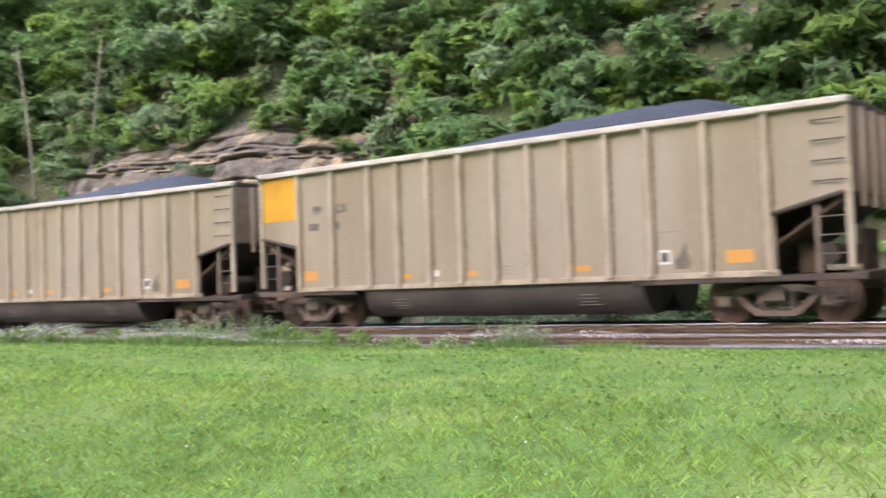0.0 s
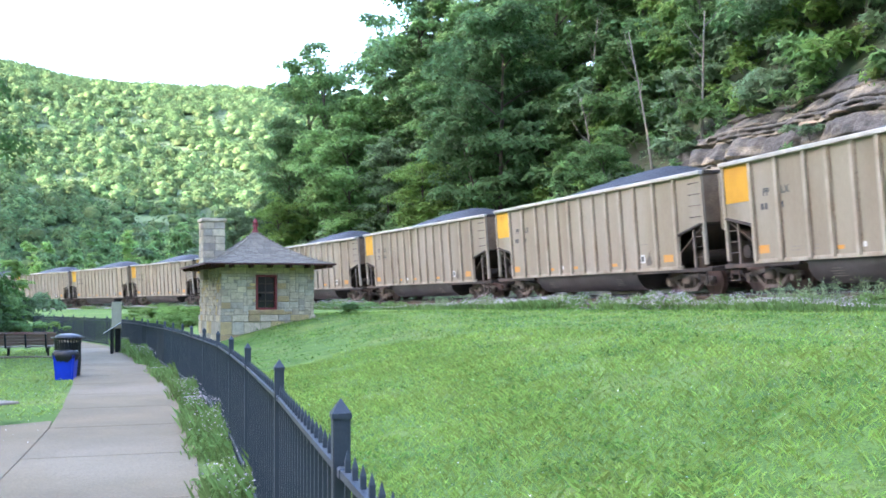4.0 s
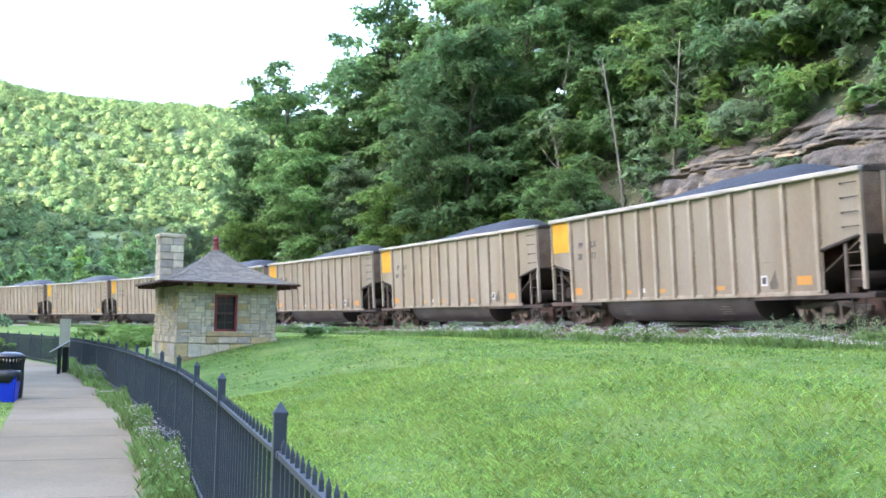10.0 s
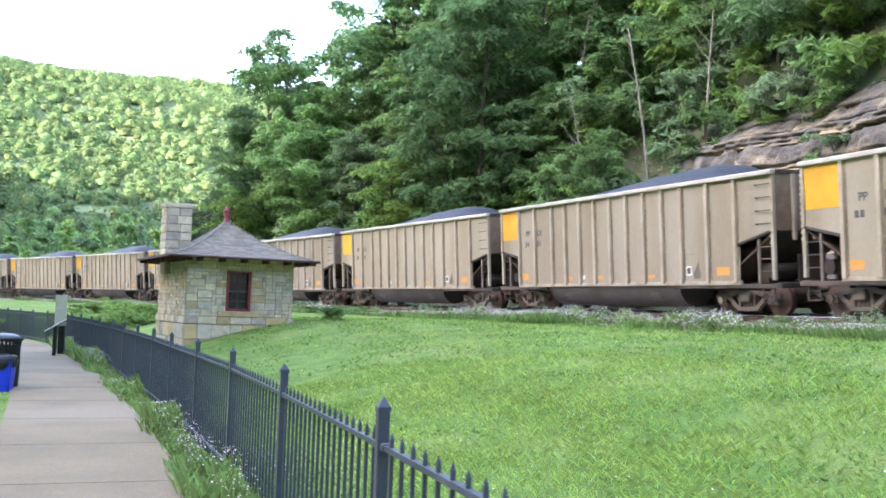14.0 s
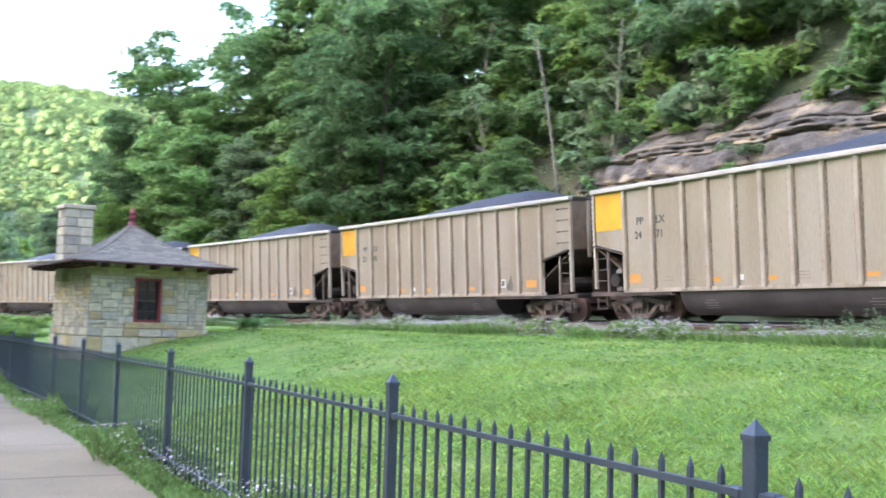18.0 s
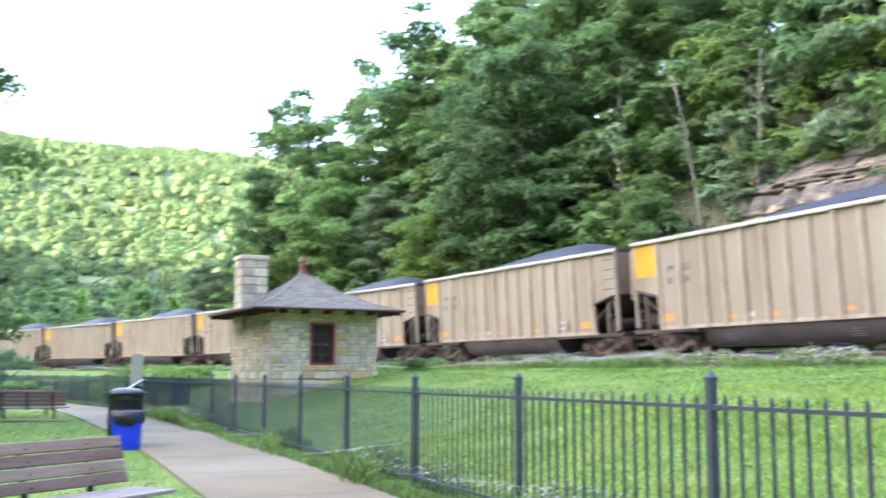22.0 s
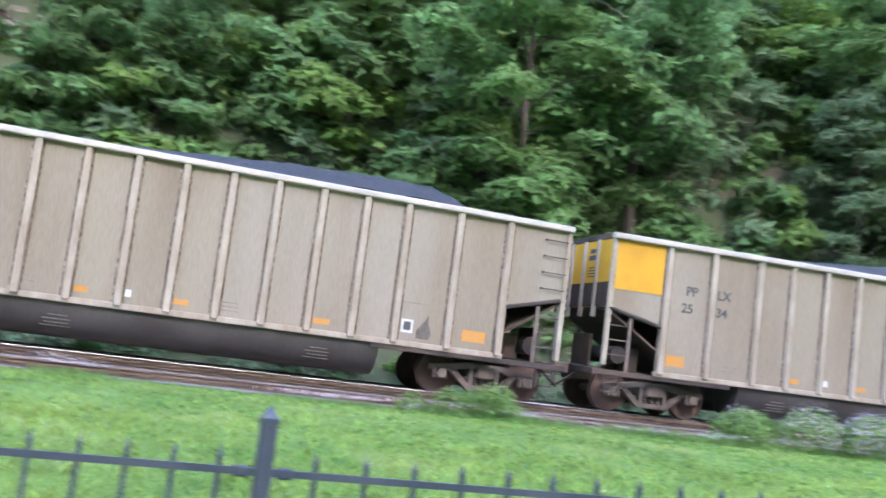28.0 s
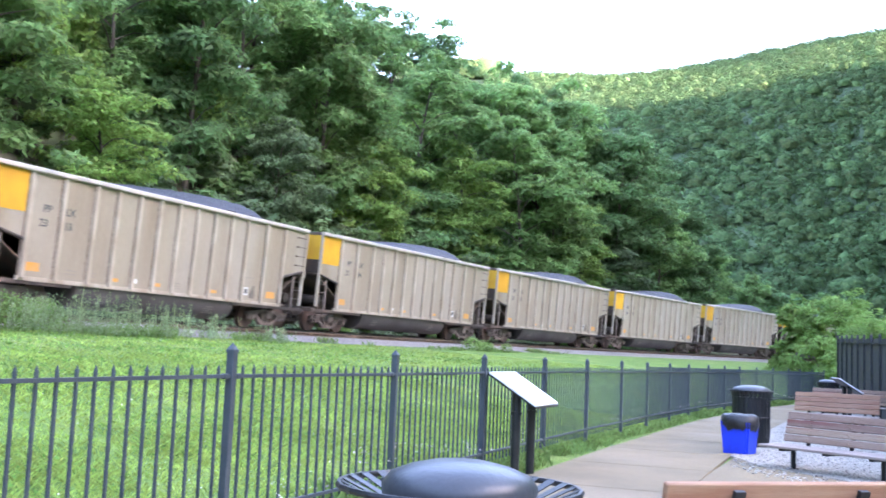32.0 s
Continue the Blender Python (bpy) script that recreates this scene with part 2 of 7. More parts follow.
def box(bm, a, b, turn=None, bevel=0.0, mat=0):
    """A block between two corners, after an optional pose, with worn edges if asked."""
    c = [(a[i] + b[i]) / 2 for i in range(3)]
    d = [abs(b[i] - a[i]) for i in range(3)]
    m = Matrix.Translation(c) @ Matrix.Diagonal((*d, 1))
    made = bmesh.ops.create_cube(bm, size=1.0, matrix=(turn or Matrix()) @ m)["verts"]
    if bevel:
        edges = list({e for v in made for e in v.link_edges})
        made = bmesh.ops.bevel(bm, geom=edges, offset=bevel, segments=1, affect="EDGES")["verts"]
    for f in {f for v in made for f in v.link_faces}:
        f.material_index = mat
    return made


def tube(bm, a, b, r, r2=None, sides=10, mat=0):
    """A round bar from a to b."""
    a, b = Vector(a), Vector(b)
    d = b - a
    m = Matrix.Translation((a + b) / 2) @ d.to_track_quat("Z", "Y").to_matrix().to_4x4()
    made = bmesh.ops.create_cone(bm, cap_ends=True, segments=sides, radius1=r, radius2=r if r2 is None else r2, depth=d.length, matrix=m)["verts"]
    for f in {f for v in made for f in v.link_faces}:
        f.material_index = mat
    return made


def prism(bm, outline, y0, y1, mat=0):
    """An outline in x and z drawn through from y0 to y1."""
    lo = [bm.verts.new((x, y0, z)) for x, z in outline]
    hi = [bm.verts.new((x, y1, z)) for x, z in outline]
    n = len(outline)
    fs = [bm.faces.new(lo), bm.faces.new(hi[::-1])]
    fs += [bm.faces.new((lo[(i + 1) % n], lo[i], hi[i], hi[(i + 1) % n])) for i in range(n)]
    for f in fs:
        f.material_index = mat
    bmesh.ops.recalc_face_normals(bm, faces=fs)


def raw(name, verts, faces, mat, parent=None, smooth=False):
    """A mesh from arrays of places and of equal-sided faces."""
    verts, faces = np.asarray(verts, np.float32), np.asarray(faces, np.int32)
    me = bpy.data.meshes.new(name)
    n, k = faces.shape
    me.vertices.add(len(verts))
    me.vertices.foreach_set("co", verts.ravel())
    me.loops.add(n * k)
    me.loops.foreach_set("vertex_index", faces.ravel())
    me.polygons.add(n)
    me.polygons.foreach_set("loop_start", np.arange(n, dtype=np.int32) * k)
    me.polygons.foreach_set("loop_total", np.full(n, k, np.int32))
    for m in mat if isinstance(mat, (list, tuple)) else (mat,):
        me.materials.append(m)
    me.update(calc_edges=True)
    if smooth:
        me.polygons.foreach_set("use_smooth", [True] * n)
    ob = new(name, me)
    ob.parent = parent
    return ob


def empty(name, label, category, group="", m=None, kind=""):
    ob = tagged(new(name), label, category, group, kind)
    ob.empty_display_size = 0.2
    if m is not None:
        ob.matrix_world = m
    return ob


# ------------------------------------------------------------ the plan
CX, CY, R, RAIL_Z, GRADE, PHASE = -157.234, -181.754, 259.479, 1.890, 0.00330, 0.60520
COUPLED, LEAN = 16.18, 3.79


def on_track(s, inner=0.0):
    """A place at s metres along the curve, that many metres inside it; s grows in the way of travel."""
    a = s / R + PHASE
    return CX + math.sin(a) * (R - inner), CY + math.cos(a) * (R - inner)


def rail_height(s):
    return RAIL_Z + GRADE * s


def inside(x, y):
    return R - np.hypot(np.asarray(x) - CX, np.asarray(y) - CY)


def along(x, y):
    a = np.arctan2(np.asarray(x) - CX, np.asarray(y) - CY) - PHASE
    return (np.mod(a + 3 * math.pi + 0.0, 2 * math.pi) - math.pi - 0.0) * R


def smooth_noise(x, y, size):
    """A cheap rolling noise, from -1 to 1."""
    x, y = np.asarray(x) / size, np.asarray(y) / size
    return (np.sin(x * 1.7 + 1.3 * np.sin(y * 1.1)) + np.sin(y * 1.9 + 1.7 * np.sin(x * 0.7 + 2)) + np.sin((x + y) * 1.3 + 0.5)) / 3


GROUND_D = [-200, -120, -70, -40, -24, -16, -12.5, -9.0, -6.5, -5.0, -3.2, -2.4, -1.8, 1.45, 2.2, 3.4, 5.0, 8.0, 13.4, 16.5, 18.8, 21.0, 30, 60]
GROUND_Z = [95, 75, 52, 34, 24, 17.5, 13.0, 7.0, 3.0, 1.75, 1.7, 1.72, 1.76, 1.60, 1.42, 1.37, 1.35, 1.27, 0.92, 0.55, 0.25, 0.15, 0.1, 0.1]
FENCE_POSTS = [(-50.94, 33.68), (-48.62, 32.73), (-46.31, 31.79), (-44.04, 30.74), (-41.76, 29.72), (-39.49, 28.68), (-37.24, 27.58), (-34.98, 26.51), (-32.73, 25.41), (-30.62, 24.09), (-28.51, 22.73), (-26.41, 21.38), (-24.37, 19.94), (-22.28, 18.56), (-20.24, 17.11), (-18.22, 15.65), (-16.2, 14.17), (-14.14, 12.59), (-12.07, 11.02), (-9.99, 9.38), (-7.82, 7.55), (-5.78, 5.79), (-3.38, 3.66), (-1.42, 1.87), (0.5, 0.17), (2.44, -1.47), (4.33, -3.12), (6.22, -4.76), (8.07, -6.44), (9.94, -8.1), (11.78, -9.8), (13.6, -11.5), (15.36, -13.28), (17.13, -15.05), (18.87, -16.84), (20.52, -18.72), (22.13, -20.63), (23.71, -22.57), (25.35, -24.45), (26.96, -26.37), (28.53, -28.31)]
_F = np.array(FENCE_POSTS)


def from_fence(x, y):
    """How far a place lies beyond the fence, on the railway's side; less than 0 on the path's side."""
    x, y = np.atleast_1d(np.asarray(x, float)), np.atleast_1d(np.asarray(y, float))
    best, sign = np.full(x.shape, 1e9), np.ones(x.shape)
    for a, b in zip(_F[:-1], _F[1:]):
        d = b - a
        u = np.clip(((x - a[0]) * d[0] + (y - a[1]) * d[1]) / (d @ d), 0, 1)
        dx, dy = x - a[0] - u * d[0], y - a[1] - u * d[1]
        r = np.hypot(dx, dy)
        s = np.sign(d[0] * (y - a[1]) - d[1] * (x - a[0]))
        sign, best = np.where(r < best, s, sign), np.minimum(best, r)
    return best * sign


def ground_z(x, y):
    shape = np.shape(x)
    d, s, q = np.atleast_1d(inside(x, y)), np.atleast_1d(along(x, y)), from_fence(x, y)
    z = np.interp(d, GROUND_D, GROUND_Z)
    z = z + GRADE * np.clip(s, -130, 110) * np.interp(d, [-9, -4, 3.2, 8], [0, 1, 1, 0])
    hill = np.clip((-5.0 - d) / 10, 0, 1)
    fade = np.interp(s, [-330, -140, -95, -76, -50, -10, 45, 76, 108, 124, 140, 165, 260], [0.05, 0.06, 0.12, 0.42, 0.8, 1.0, 1.0, 0.68, 0.55, 0.35, 0.18, 0.1, 0.05])
    z = np.where(d < -5, 1.75 + (z - 1.75) * fade, z)
    z = z + hill * smooth_noise(x, y, 9.0).reshape(z.shape) * 1.2 * fade
    u = np.clip((q - 0.1) / 6.5, 0, 1)
    z = np.where(d > 4, z * (0.35 * u + 0.65 * u * u * (3 - 2 * u)), z)
    X, Y = np.atleast_1d(np.asarray(x, float)), np.atleast_1d(np.asarray(y, float))
    z = z + 0.3 * np.exp(-((X + 24.3) ** 2 + (Y - 24.9) ** 2) / 14) * np.clip(q / 3, 0, 1)
    low = np.clip((-q - 3.2) / 6, 0, 1)
    z = np.where(q < 0, -0.012 - 0.13 * low, z)
    return z.reshape(shape) if shape else float(z[0])


def gz(x, y):
    return float(ground_z(x, y))


# ------------------------------------------------------------ ground, lawn, path
def sheet(name, s_list, d_list, mat, lift=0.0, label="", category=""):
    """A strip of ground along the curve."""
    S, D = np.meshgrid(s_list, d_list, indexing="ij")
    A = S / R + PHASE
    X, Y = CX + np.sin(A) * (R - D), CY + np.cos(A) * (R - D)
    Z = ground_z(X, Y) + lift
    n, k = S.shape
    idx = np.arange(n * k).reshape(n, k)
    f = np.stack([idx[:-1, :-1], idx[:-1, 1:], idx[1:, 1:], idx[1:, :-1]], -1).reshape(-1, 4)
    ob = raw(name, np.stack([X, Y, Z], -1).reshape(-1, 3), f, mat, smooth=True)
    return tagged(ob, label, category, kind="structure")


S_NEAR = np.concatenate([np.linspace(-250.0, -75, 50)[:-1], np.linspace(-75, 60, 200)[:-1], np.linspace(60, 190.0, 40)])
sheet("ground", S_NEAR, np.concatenate([np.concatenate([[2.2, 2.8], np.arange(3.3, 40, 0.6)]), [42, 46, 52, 60, 75, 95, 130]]), M_GRASS, 0, "mown green lawn rising gently to the railway", "lawn")
sheet("track_bed", S_NEAR, [-3.3, -2.6, -2.0, -1.2, 0, 1.2, 1.45, 1.8, 2.2, 2.5, 2.8, 3.1, 3.4], M_GRAVEL, 0.02, "grey stone ballast under the railway track", "ballast")
sheet("hillside", np.linspace(-250.0, 190.0, 220), [-3.2, -4, -5, -6, -7, -8, -9, -10, -11, -12, -13, -14.5, -16, -18, -21, -24, -28, -33, -40, -50, -60, -72, -90, -120, -160], M_FOREST, 0, "steep wooded hillside behind the railway", "hillside")


def far_hill(name, yaw0, yaw1, near, far, top0, top1, base=0.0, label="", seed=1, bump=1.0):
    """A far wooded mountain side: its sheet, as a fan round the place, rising away from it. Gives back the height at a place."""
    rows, cols = 26, 70
    v = []
    for i in range(rows):
        u = i / (rows - 1)
        for j in range(cols):
            w = j / (cols - 1)
            a = radians(yaw0 + (yaw1 - yaw0) * w)
            r = near + (far - near) * u
            top = top0 + (top1 - top0) * w
            x, y = -math.sin(a) * r, math.cos(a) * r
            h = base + (top - base) * (1 - (1 - u) ** 1.6) * (0.9 if u < 1 else 0.9)
            v.append((x, y, h + bump * 9 * float(smooth_noise(x, y, 70)) * min(1, u * 3)))
    idx = np.arange(rows * cols).reshape(rows, cols)
    f = np.stack([idx[:-1, :-1], idx[:-1, 1:], idx[1:, 1:], idx[1:, :-1]], -1).reshape(-1, 4)
    grid = np.array(v).reshape(rows, cols, 3)
    # end walls stop light from passing in under the sheet's sides
    for j in (0, cols - 1):
        foot = len(v) + np.arange(rows)
        v += [(x, y, base - 3) for x, y, _ in grid[:, j]]
        f = np.concatenate([f, np.stack([idx[:-1, j], idx[1:, j], foot[1:], foot[:-1]], -1)])
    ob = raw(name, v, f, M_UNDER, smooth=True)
    tagged(ob, label, "mountain", kind="structure")
    return grid


HILL_L = far_hill("backdrop_mountain_west", 28, 100, 250, 860, 151, 259, 0, "far sunlit wooded mountain across the valley")
HILL_R = far_hill("backdrop_mountain_east", -152, -80, 190, 860, 296, 184, 0, "far wooded mountain, lit along its upper part")
# unseen ridge, added to cast shadow over the east mountain's lower part
HILL_S = far_hill("backdrop_shade_ridge_south_east", -190, -147, 430, 760, 348, 348, 0, "unseen wooded ridge added to shade the lower east mountain")
# unseen ridge, added and sized to keep the low sun off the park
HILL_B = far_hill("backdrop_shade_ridge_south", 97, 219, 100, 430, 165, 430, 0, "unseen wooded ridge added behind the park to shade it")


# ------------------------------------------------------------ railway track
def rail_strip(name, inner, z_off, w, h, mat, parent, s0, s1, step=4.0, lean=True):
    """A bar along the curve, in one mesh."""
    v, f = [], []
    ss = np.arange(s0, s1 + step, step)
    for i, s in enumerate(ss):
        drop = -math.sin(radians(LEAN)) * inner if lean else 0
        for dy, dz in ((-w / 2, 0), (w / 2, 0), (w / 2, h), (-w / 2, h)):
            x, y = on_track(s, inner + dy)
            v.append((x, y, rail_height(s) + z_off + drop + dz))
        if i:
            for k in range(4):
                a, b = 4 * (i - 1) + k, 4 * (i - 1) + (k + 1) % 4
                f.append((a, b, b + 4, a + 4))
    return raw(name, v, f, mat, parent)


track = empty("railway_track", "railway track of polished steel rails on weathered ties in ballast", "railway track", kind="structure")
for side in (0.75, -0.75):
    rail_strip("rail_head", side, -0.03, 0.07, 0.03, M_RAIL, track, -250.0, 190.0)
    rail_strip("rail_web", side, -0.14, 0.03, 0.108, M_RUST, track, -250.0, 190.0)
    rail_strip("rail_foot", side, -0.17, 0.14, 0.03, M_RUST, track, -250.0, 190.0)
bm = bmesh.new()
box(bm, (-0.115, -1.3, -0.36), (0.115, 1.3, -0.175), bevel=0.015)
tie_mesh = part("tie", bm, M_TIE, track).data
bpy.data.objects.remove(bpy.data.objects["tie"])
random.seed(4)


def frame_on_track(s, lean=LEAN):
    """The pose of a thing on the rails: x in the way of travel, y to the outer side."""
    x, y = on_track(s)
    a = s / R + PHASE
    return Matrix.Translation((x, y, rail_height(s))) @ Matrix.Rotation(-a, 4, "Z") @ Matrix.Rotation(radians(lean), 4, "X")


for i in range(230):
    s = -60.0 + i * 0.56
    ob = new("tie", tie_mesh)
    ob.parent = track
    ob.matrix_basis = frame_on_track(s) @ pose(random.uniform(-0.02, 0.02), random.uniform(-0.05, 0.05), 0, 0, 0, random.uniform(-1, 1))

# lengths of old rail that lie end to end on the foot of the ballast
for i, (a, c, e) in enumerate(((-66, -53, 2.3), (-52.6, -40, 2.25), (-39.7, -27, 2.3), (-26.7, -14, 2.2), (-13.6, -1, 2.28), (-0.7, 12, 2.22), (12.4, 25, 2.3), (25.3, 38, 2.26), (-20, -8, 2.75), (8, 20, 2.8))):
    ob = empty("loose_rail", "rusty loose rail lying on the foot of the ballast", "rail", "loose rails")
    for name, w, z0, z1 in (("rail_foot", 0.14, 0.0, 0.022), ("rail_web", 0.03, 0.022, 0.118), ("rail_head", 0.07, 0.118, 0.155)):
        v, f = [], []
        for j, s in enumerate(np.linspace(a, c, 6)):
            x, y = on_track(s, e)
            lift = gz(x, y) + 0.025
            for dy, dz in ((-w / 2, z0), (w / 2, z0), (w / 2, z1), (-w / 2, z1)):
                x, y = on_track(s, e + dy)
                v.append((x, y, lift + dz))
            if j:
                f += [(4 * (j - 1) + k, 4 * (j - 1) + (k + 1) % 4, 4 * j + (k + 1) % 4, 4 * j + k) for k in range(4)]
        raw(name, v, f + [(3, 2, 1, 0), (20, 21, 22, 23)], M_RUST, ob)


# ------------------------------------------------------------ coal cars
POSTS = (1.44, 2.61, 3.83, 4.73, 5.66, 6.58, 7.5, 8.42, 9.35, 10.28, 11.2, 12.38, 13.55)
BODY, HALF, TOP, SILL = 15.04, 1.50, 4.02, 1.02


def coal_car():
    """A bathtub coal gondola; x in the way of travel, rails at z = 0."""
    car = empty("coal_car", "dusty tan steel coal gondola, loaded, with a yellow end panel", "rail car", "coal train")
    x0 = -BODY / 2
    # side sheets with sloped cut-outs at both ends
    for side in (-1, 1):
        bm = bmesh.new()
        out = [(x0 + 0.02, TOP - 0.12), (x0 + 0.02, 2.32), (x0 + 1.43, 2.02), (x0 + 1.43, SILL), (x0 + 13.55, SILL), (x0 + 13.55, 2.02), (x0 + BODY - 0.02, 2.36), (x0 + BODY - 0.02, TOP - 0.12)]
        y = side * (HALF - 0.06)
        prism(bm, out, y - 0.02, y + 0.02)
        part("side_sheet", bm, M_CAR, car)
        for i, p in enumerate(POSTS):
            bm = bmesh.new()
            box(bm, (x0 + p - 0.07, y, SILL - 0.06), (x0 + p + 0.07, y + side * 0.11, TOP - 0.1), bevel=0.02)
            box(bm, (x0 + p - 0.12, y, SILL - 0.02), (x0 + p + 0.12, y + side * 0.032, TOP - 0.14), mat=1)
            for k in range(14):
                z = SILL + 0.1 + k * 0.2
                box(bm, (x0 + p - 0.115, y + side * 0.03, z), (x0 + p - 0.075, y + side * 0.055, z + 0.05), mat=1)
            part("side_post", bm, [M_RIB, M_FLANGE], car)
        for p in (0.05, BODY - 0.05):
            bm = bmesh.new()
            box(bm, (x0 + p - 0.055, y - side * 0.05, SILL), (x0 + p + 0.055, y + side * 0.06, TOP - 0.1), bevel=0.012)
            for k in range(11):
                z = 2.0 + k * 0.165
                box(bm, (x0 + p - 0.065, y + side * 0.05, z), (x0 + p + 0.065, y + side * 0.075, z + 0.06))
            part("corner_post", bm, M_RIB, car)
        bm = bmesh.new()
        box(bm, (x0 - 0.02, y - side * 0.08, TOP - 0.13), (x0 + BODY + 0.02, y + side * 0.13, TOP), bevel=0.02)
        part("top_chord", bm, M_CHORD, car, "pale top chord")
        bm = bmesh.new()
        box(bm, (x0 + 1.3, y - side * 0.06, SILL - 0.12), (x0 + 13.7, y + side * 0.04, SILL), bevel=0.01)
        part("side_sill", bm, M_RIB, car, "rust-stained side sill")
        bm = bmesh.new()
        box(bm, (x0 - 0.2, y - side * 0.1, SILL - 0.22), (x0 + 3.3, y + side * 0.02, SILL - 0.1), bevel=0.01)
        part("end_platform", bm, M_DARK, car)
        bm = bmesh.new()
        box(bm, (x0 + BODY - 4.3, y - side * 0.1, SILL - 0.22), (x0 + BODY + 0.2, y + side * 0.02, SILL - 0.1), bevel=0.01)
        part("end_platform", bm, M_DARK, car)
        # rims of the slope cut-outs
        for xa, za, xb, zb in ((x0 + 0.05, 2.32, x0 + 1.41, 2.02), (x0 + 13.57, 2.02, x0 + BODY - 0.05, 2.36)):
            bm = bmesh.new()
            tube(bm, (xa, y + side * 0.03, za), (xb, y + side * 0.03, zb), 0.045, sides=6)
            part("slope_rim", bm, M_DARK, car)
        # uprights and ladder rungs in the end cages
        for xs in (x0 + 0.62, x0 + BODY - 0.62):
            bm = bmesh.new()
            box(bm, (xs - 0.04, y - 0.03, SILL - 0.1), (xs + 0.04, y + 0.03, 2.15))
            part("end_upright", bm, M_TRUCK, car)
        for k in range(3 if side < 0 else 0):
            z = SILL + 0.25 + k * 0.33
            for xa in (0.1, BODY - 0.62):
                bm = bmesh.new()
                tube(bm, (x0 + xa, y, z), (x0 + xa + 0.52, y, z), 0.013, sides=5)
                part("rung", bm, M_TRUCK, car)
        for k in range(4):
            bm = bmesh.new()
            z = 2.56 + k * 0.36
            tube(bm, (x0 + BODY - 0.62, y + side * 0.08, z), (x0 + BODY - 0.08, y + side * 0.08, z), 0.014, sides=5)
            box(bm, (x0 + BODY - 0.64, y, z - 0.02), (x0 + BODY - 0.6, y + side * 0.09, z + 0.02))
            part("grab_iron", bm, M_DARK, car)
        # stirrup steps under the corners
        for xs in (x0 + 0.3, x0 + BODY - 0.3):
            bm = bmesh.new()
            for dx in (-0.2, 0.2):
                box(bm, (xs + dx - 0.015, y - 0.02, 0.42), (xs + dx + 0.015, y + 0.02, SILL - 0.2))
            for z in (0.42, 0.66):
                box(bm, (xs - 0.2, y - 0.03, z), (xs + 0.2, y + 0.03, z + 0.025))
            part("step", bm, M_DARK, car)
        # paint
        ys = y + side * 0.024
        bm = bmesh.new()
        box(bm, (x0 + 0.115, ys, 2.76), (x0 + 1.34, ys + side * 0.004, TOP - 0.14))
        part("yellow_panel", bm, M_YELLOW, car, "yellow painted end panel")
        if side > 0:
            continue
        for a, b, za, zb in ((1.58, 2.04, 1.18, 1.42), (4.65, 5.1, 1.14, 1.25), (6.5, 6.98, 1.14, 1.25), (9.35, 9.82, 1.14, 1.25), (12.72, 13.25, 1.18, 1.42)):
            bm = bmesh.new()
            box(bm, (x0 + a, ys, za), (x0 + b, ys + side * 0.004, zb))
            part("orange_stencil", bm, M_ORANGE, car, "faded orange stripe")
        bm = bmesh.new()
        box(bm, (x0 + 5.6, ys, 1.16), (x0 + 5.9, ys + side * 0.004, 1.30))
        part("white_placard", bm, M_WHITE, car, "small white placard")
        bm = bmesh.new()
        box(bm, (x0 + 11.35, ys, 1.2), (x0 + 11.61, ys + side * 0.004, 1.48))
        part("white_placard", bm, M_WHITE, car, "small white placard")
        bm = bmesh.new()
        box(bm, (x0 + 11.40, ys, 1.25), (x0 + 11.56, ys + side * 0.007, 1.43))
        part("placard_mark", bm, M_LETTER, car)
        bm = bmesh.new()
        prism(bm, [(x0 + 11.70, 1.10), (x0 + 11.98, 1.10), (x0 + 12.02, 1.22), (x0 + 11.99, 1.34), (x0 + 11.94, 1.42), (x0 + 11.93, 1.62), (x0 + 11.87, 1.50), (x0 + 11.82, 1.44), (x0 + 11.76, 1.36), (x0 + 11.69, 1.27)], ys, ys + side * 0.006)
        part("grimy_patch", bm, M_GRIME, car, "dark grimy smear")
        for a, b, rows in ((3.0, 3.4, (1.3, 1.2)), (3.75, 4.2, (1.3, 1.2)), (7.45, 7.95, (1.30, 1.22, 1.14)), (11.1, 11.9, (1.82,))):
            bm = bmesh.new()
            for z in rows:
                box(bm, (x0 + a, ys, z), (x0 + b, ys + side * 0.004, z + 0.022))
            part("small_stencil", bm, M_FAINT, car)
    # ends, floor, slope sheets
    for e, z_end in ((-1, 2.32), (1, 2.36)):
        xe = e * (BODY / 2 - 0.03)
        bm = bmesh.new()
        box(bm, (xe - 0.02, -HALF + 0.06, z_end), (xe + 0.02, HALF - 0.06, TOP - 0.1))
        part("end_sheet", bm, M_END, car, "rust-brown end sheet")
        bm = bmesh.new()
        box(bm, (xe - 0.05, -HALF + 0.05, TOP - 0.13), (xe + 0.05, HALF - 0.05, TOP - 0.005), bevel=0.015)
        part("end_chord", bm, M_DARK, car)
        for yy in (-0.75, 0.0, 0.75):
            bm = bmesh.new()
            box(bm, (xe, yy - 0.06, 2.1), (xe + e * 0.09, yy + 0.06, TOP - 0.12), bevel=0.012)
            part("end_post", bm, M_RIB, car)
        # slope sheet, valve and bulkhead in the end recess use the black-brown steel
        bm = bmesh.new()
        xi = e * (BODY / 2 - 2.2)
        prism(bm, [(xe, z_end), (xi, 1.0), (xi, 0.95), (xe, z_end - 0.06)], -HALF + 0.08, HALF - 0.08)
        part("slope_sheet", bm, M_END_BLACK, car)
        bm = bmesh.new()
        box(bm, (e * (BODY / 2 - 2.6), -0.3, 0.62), (e * (BODY / 2 + 0.2), 0.3, 0.98), bevel=0.02)
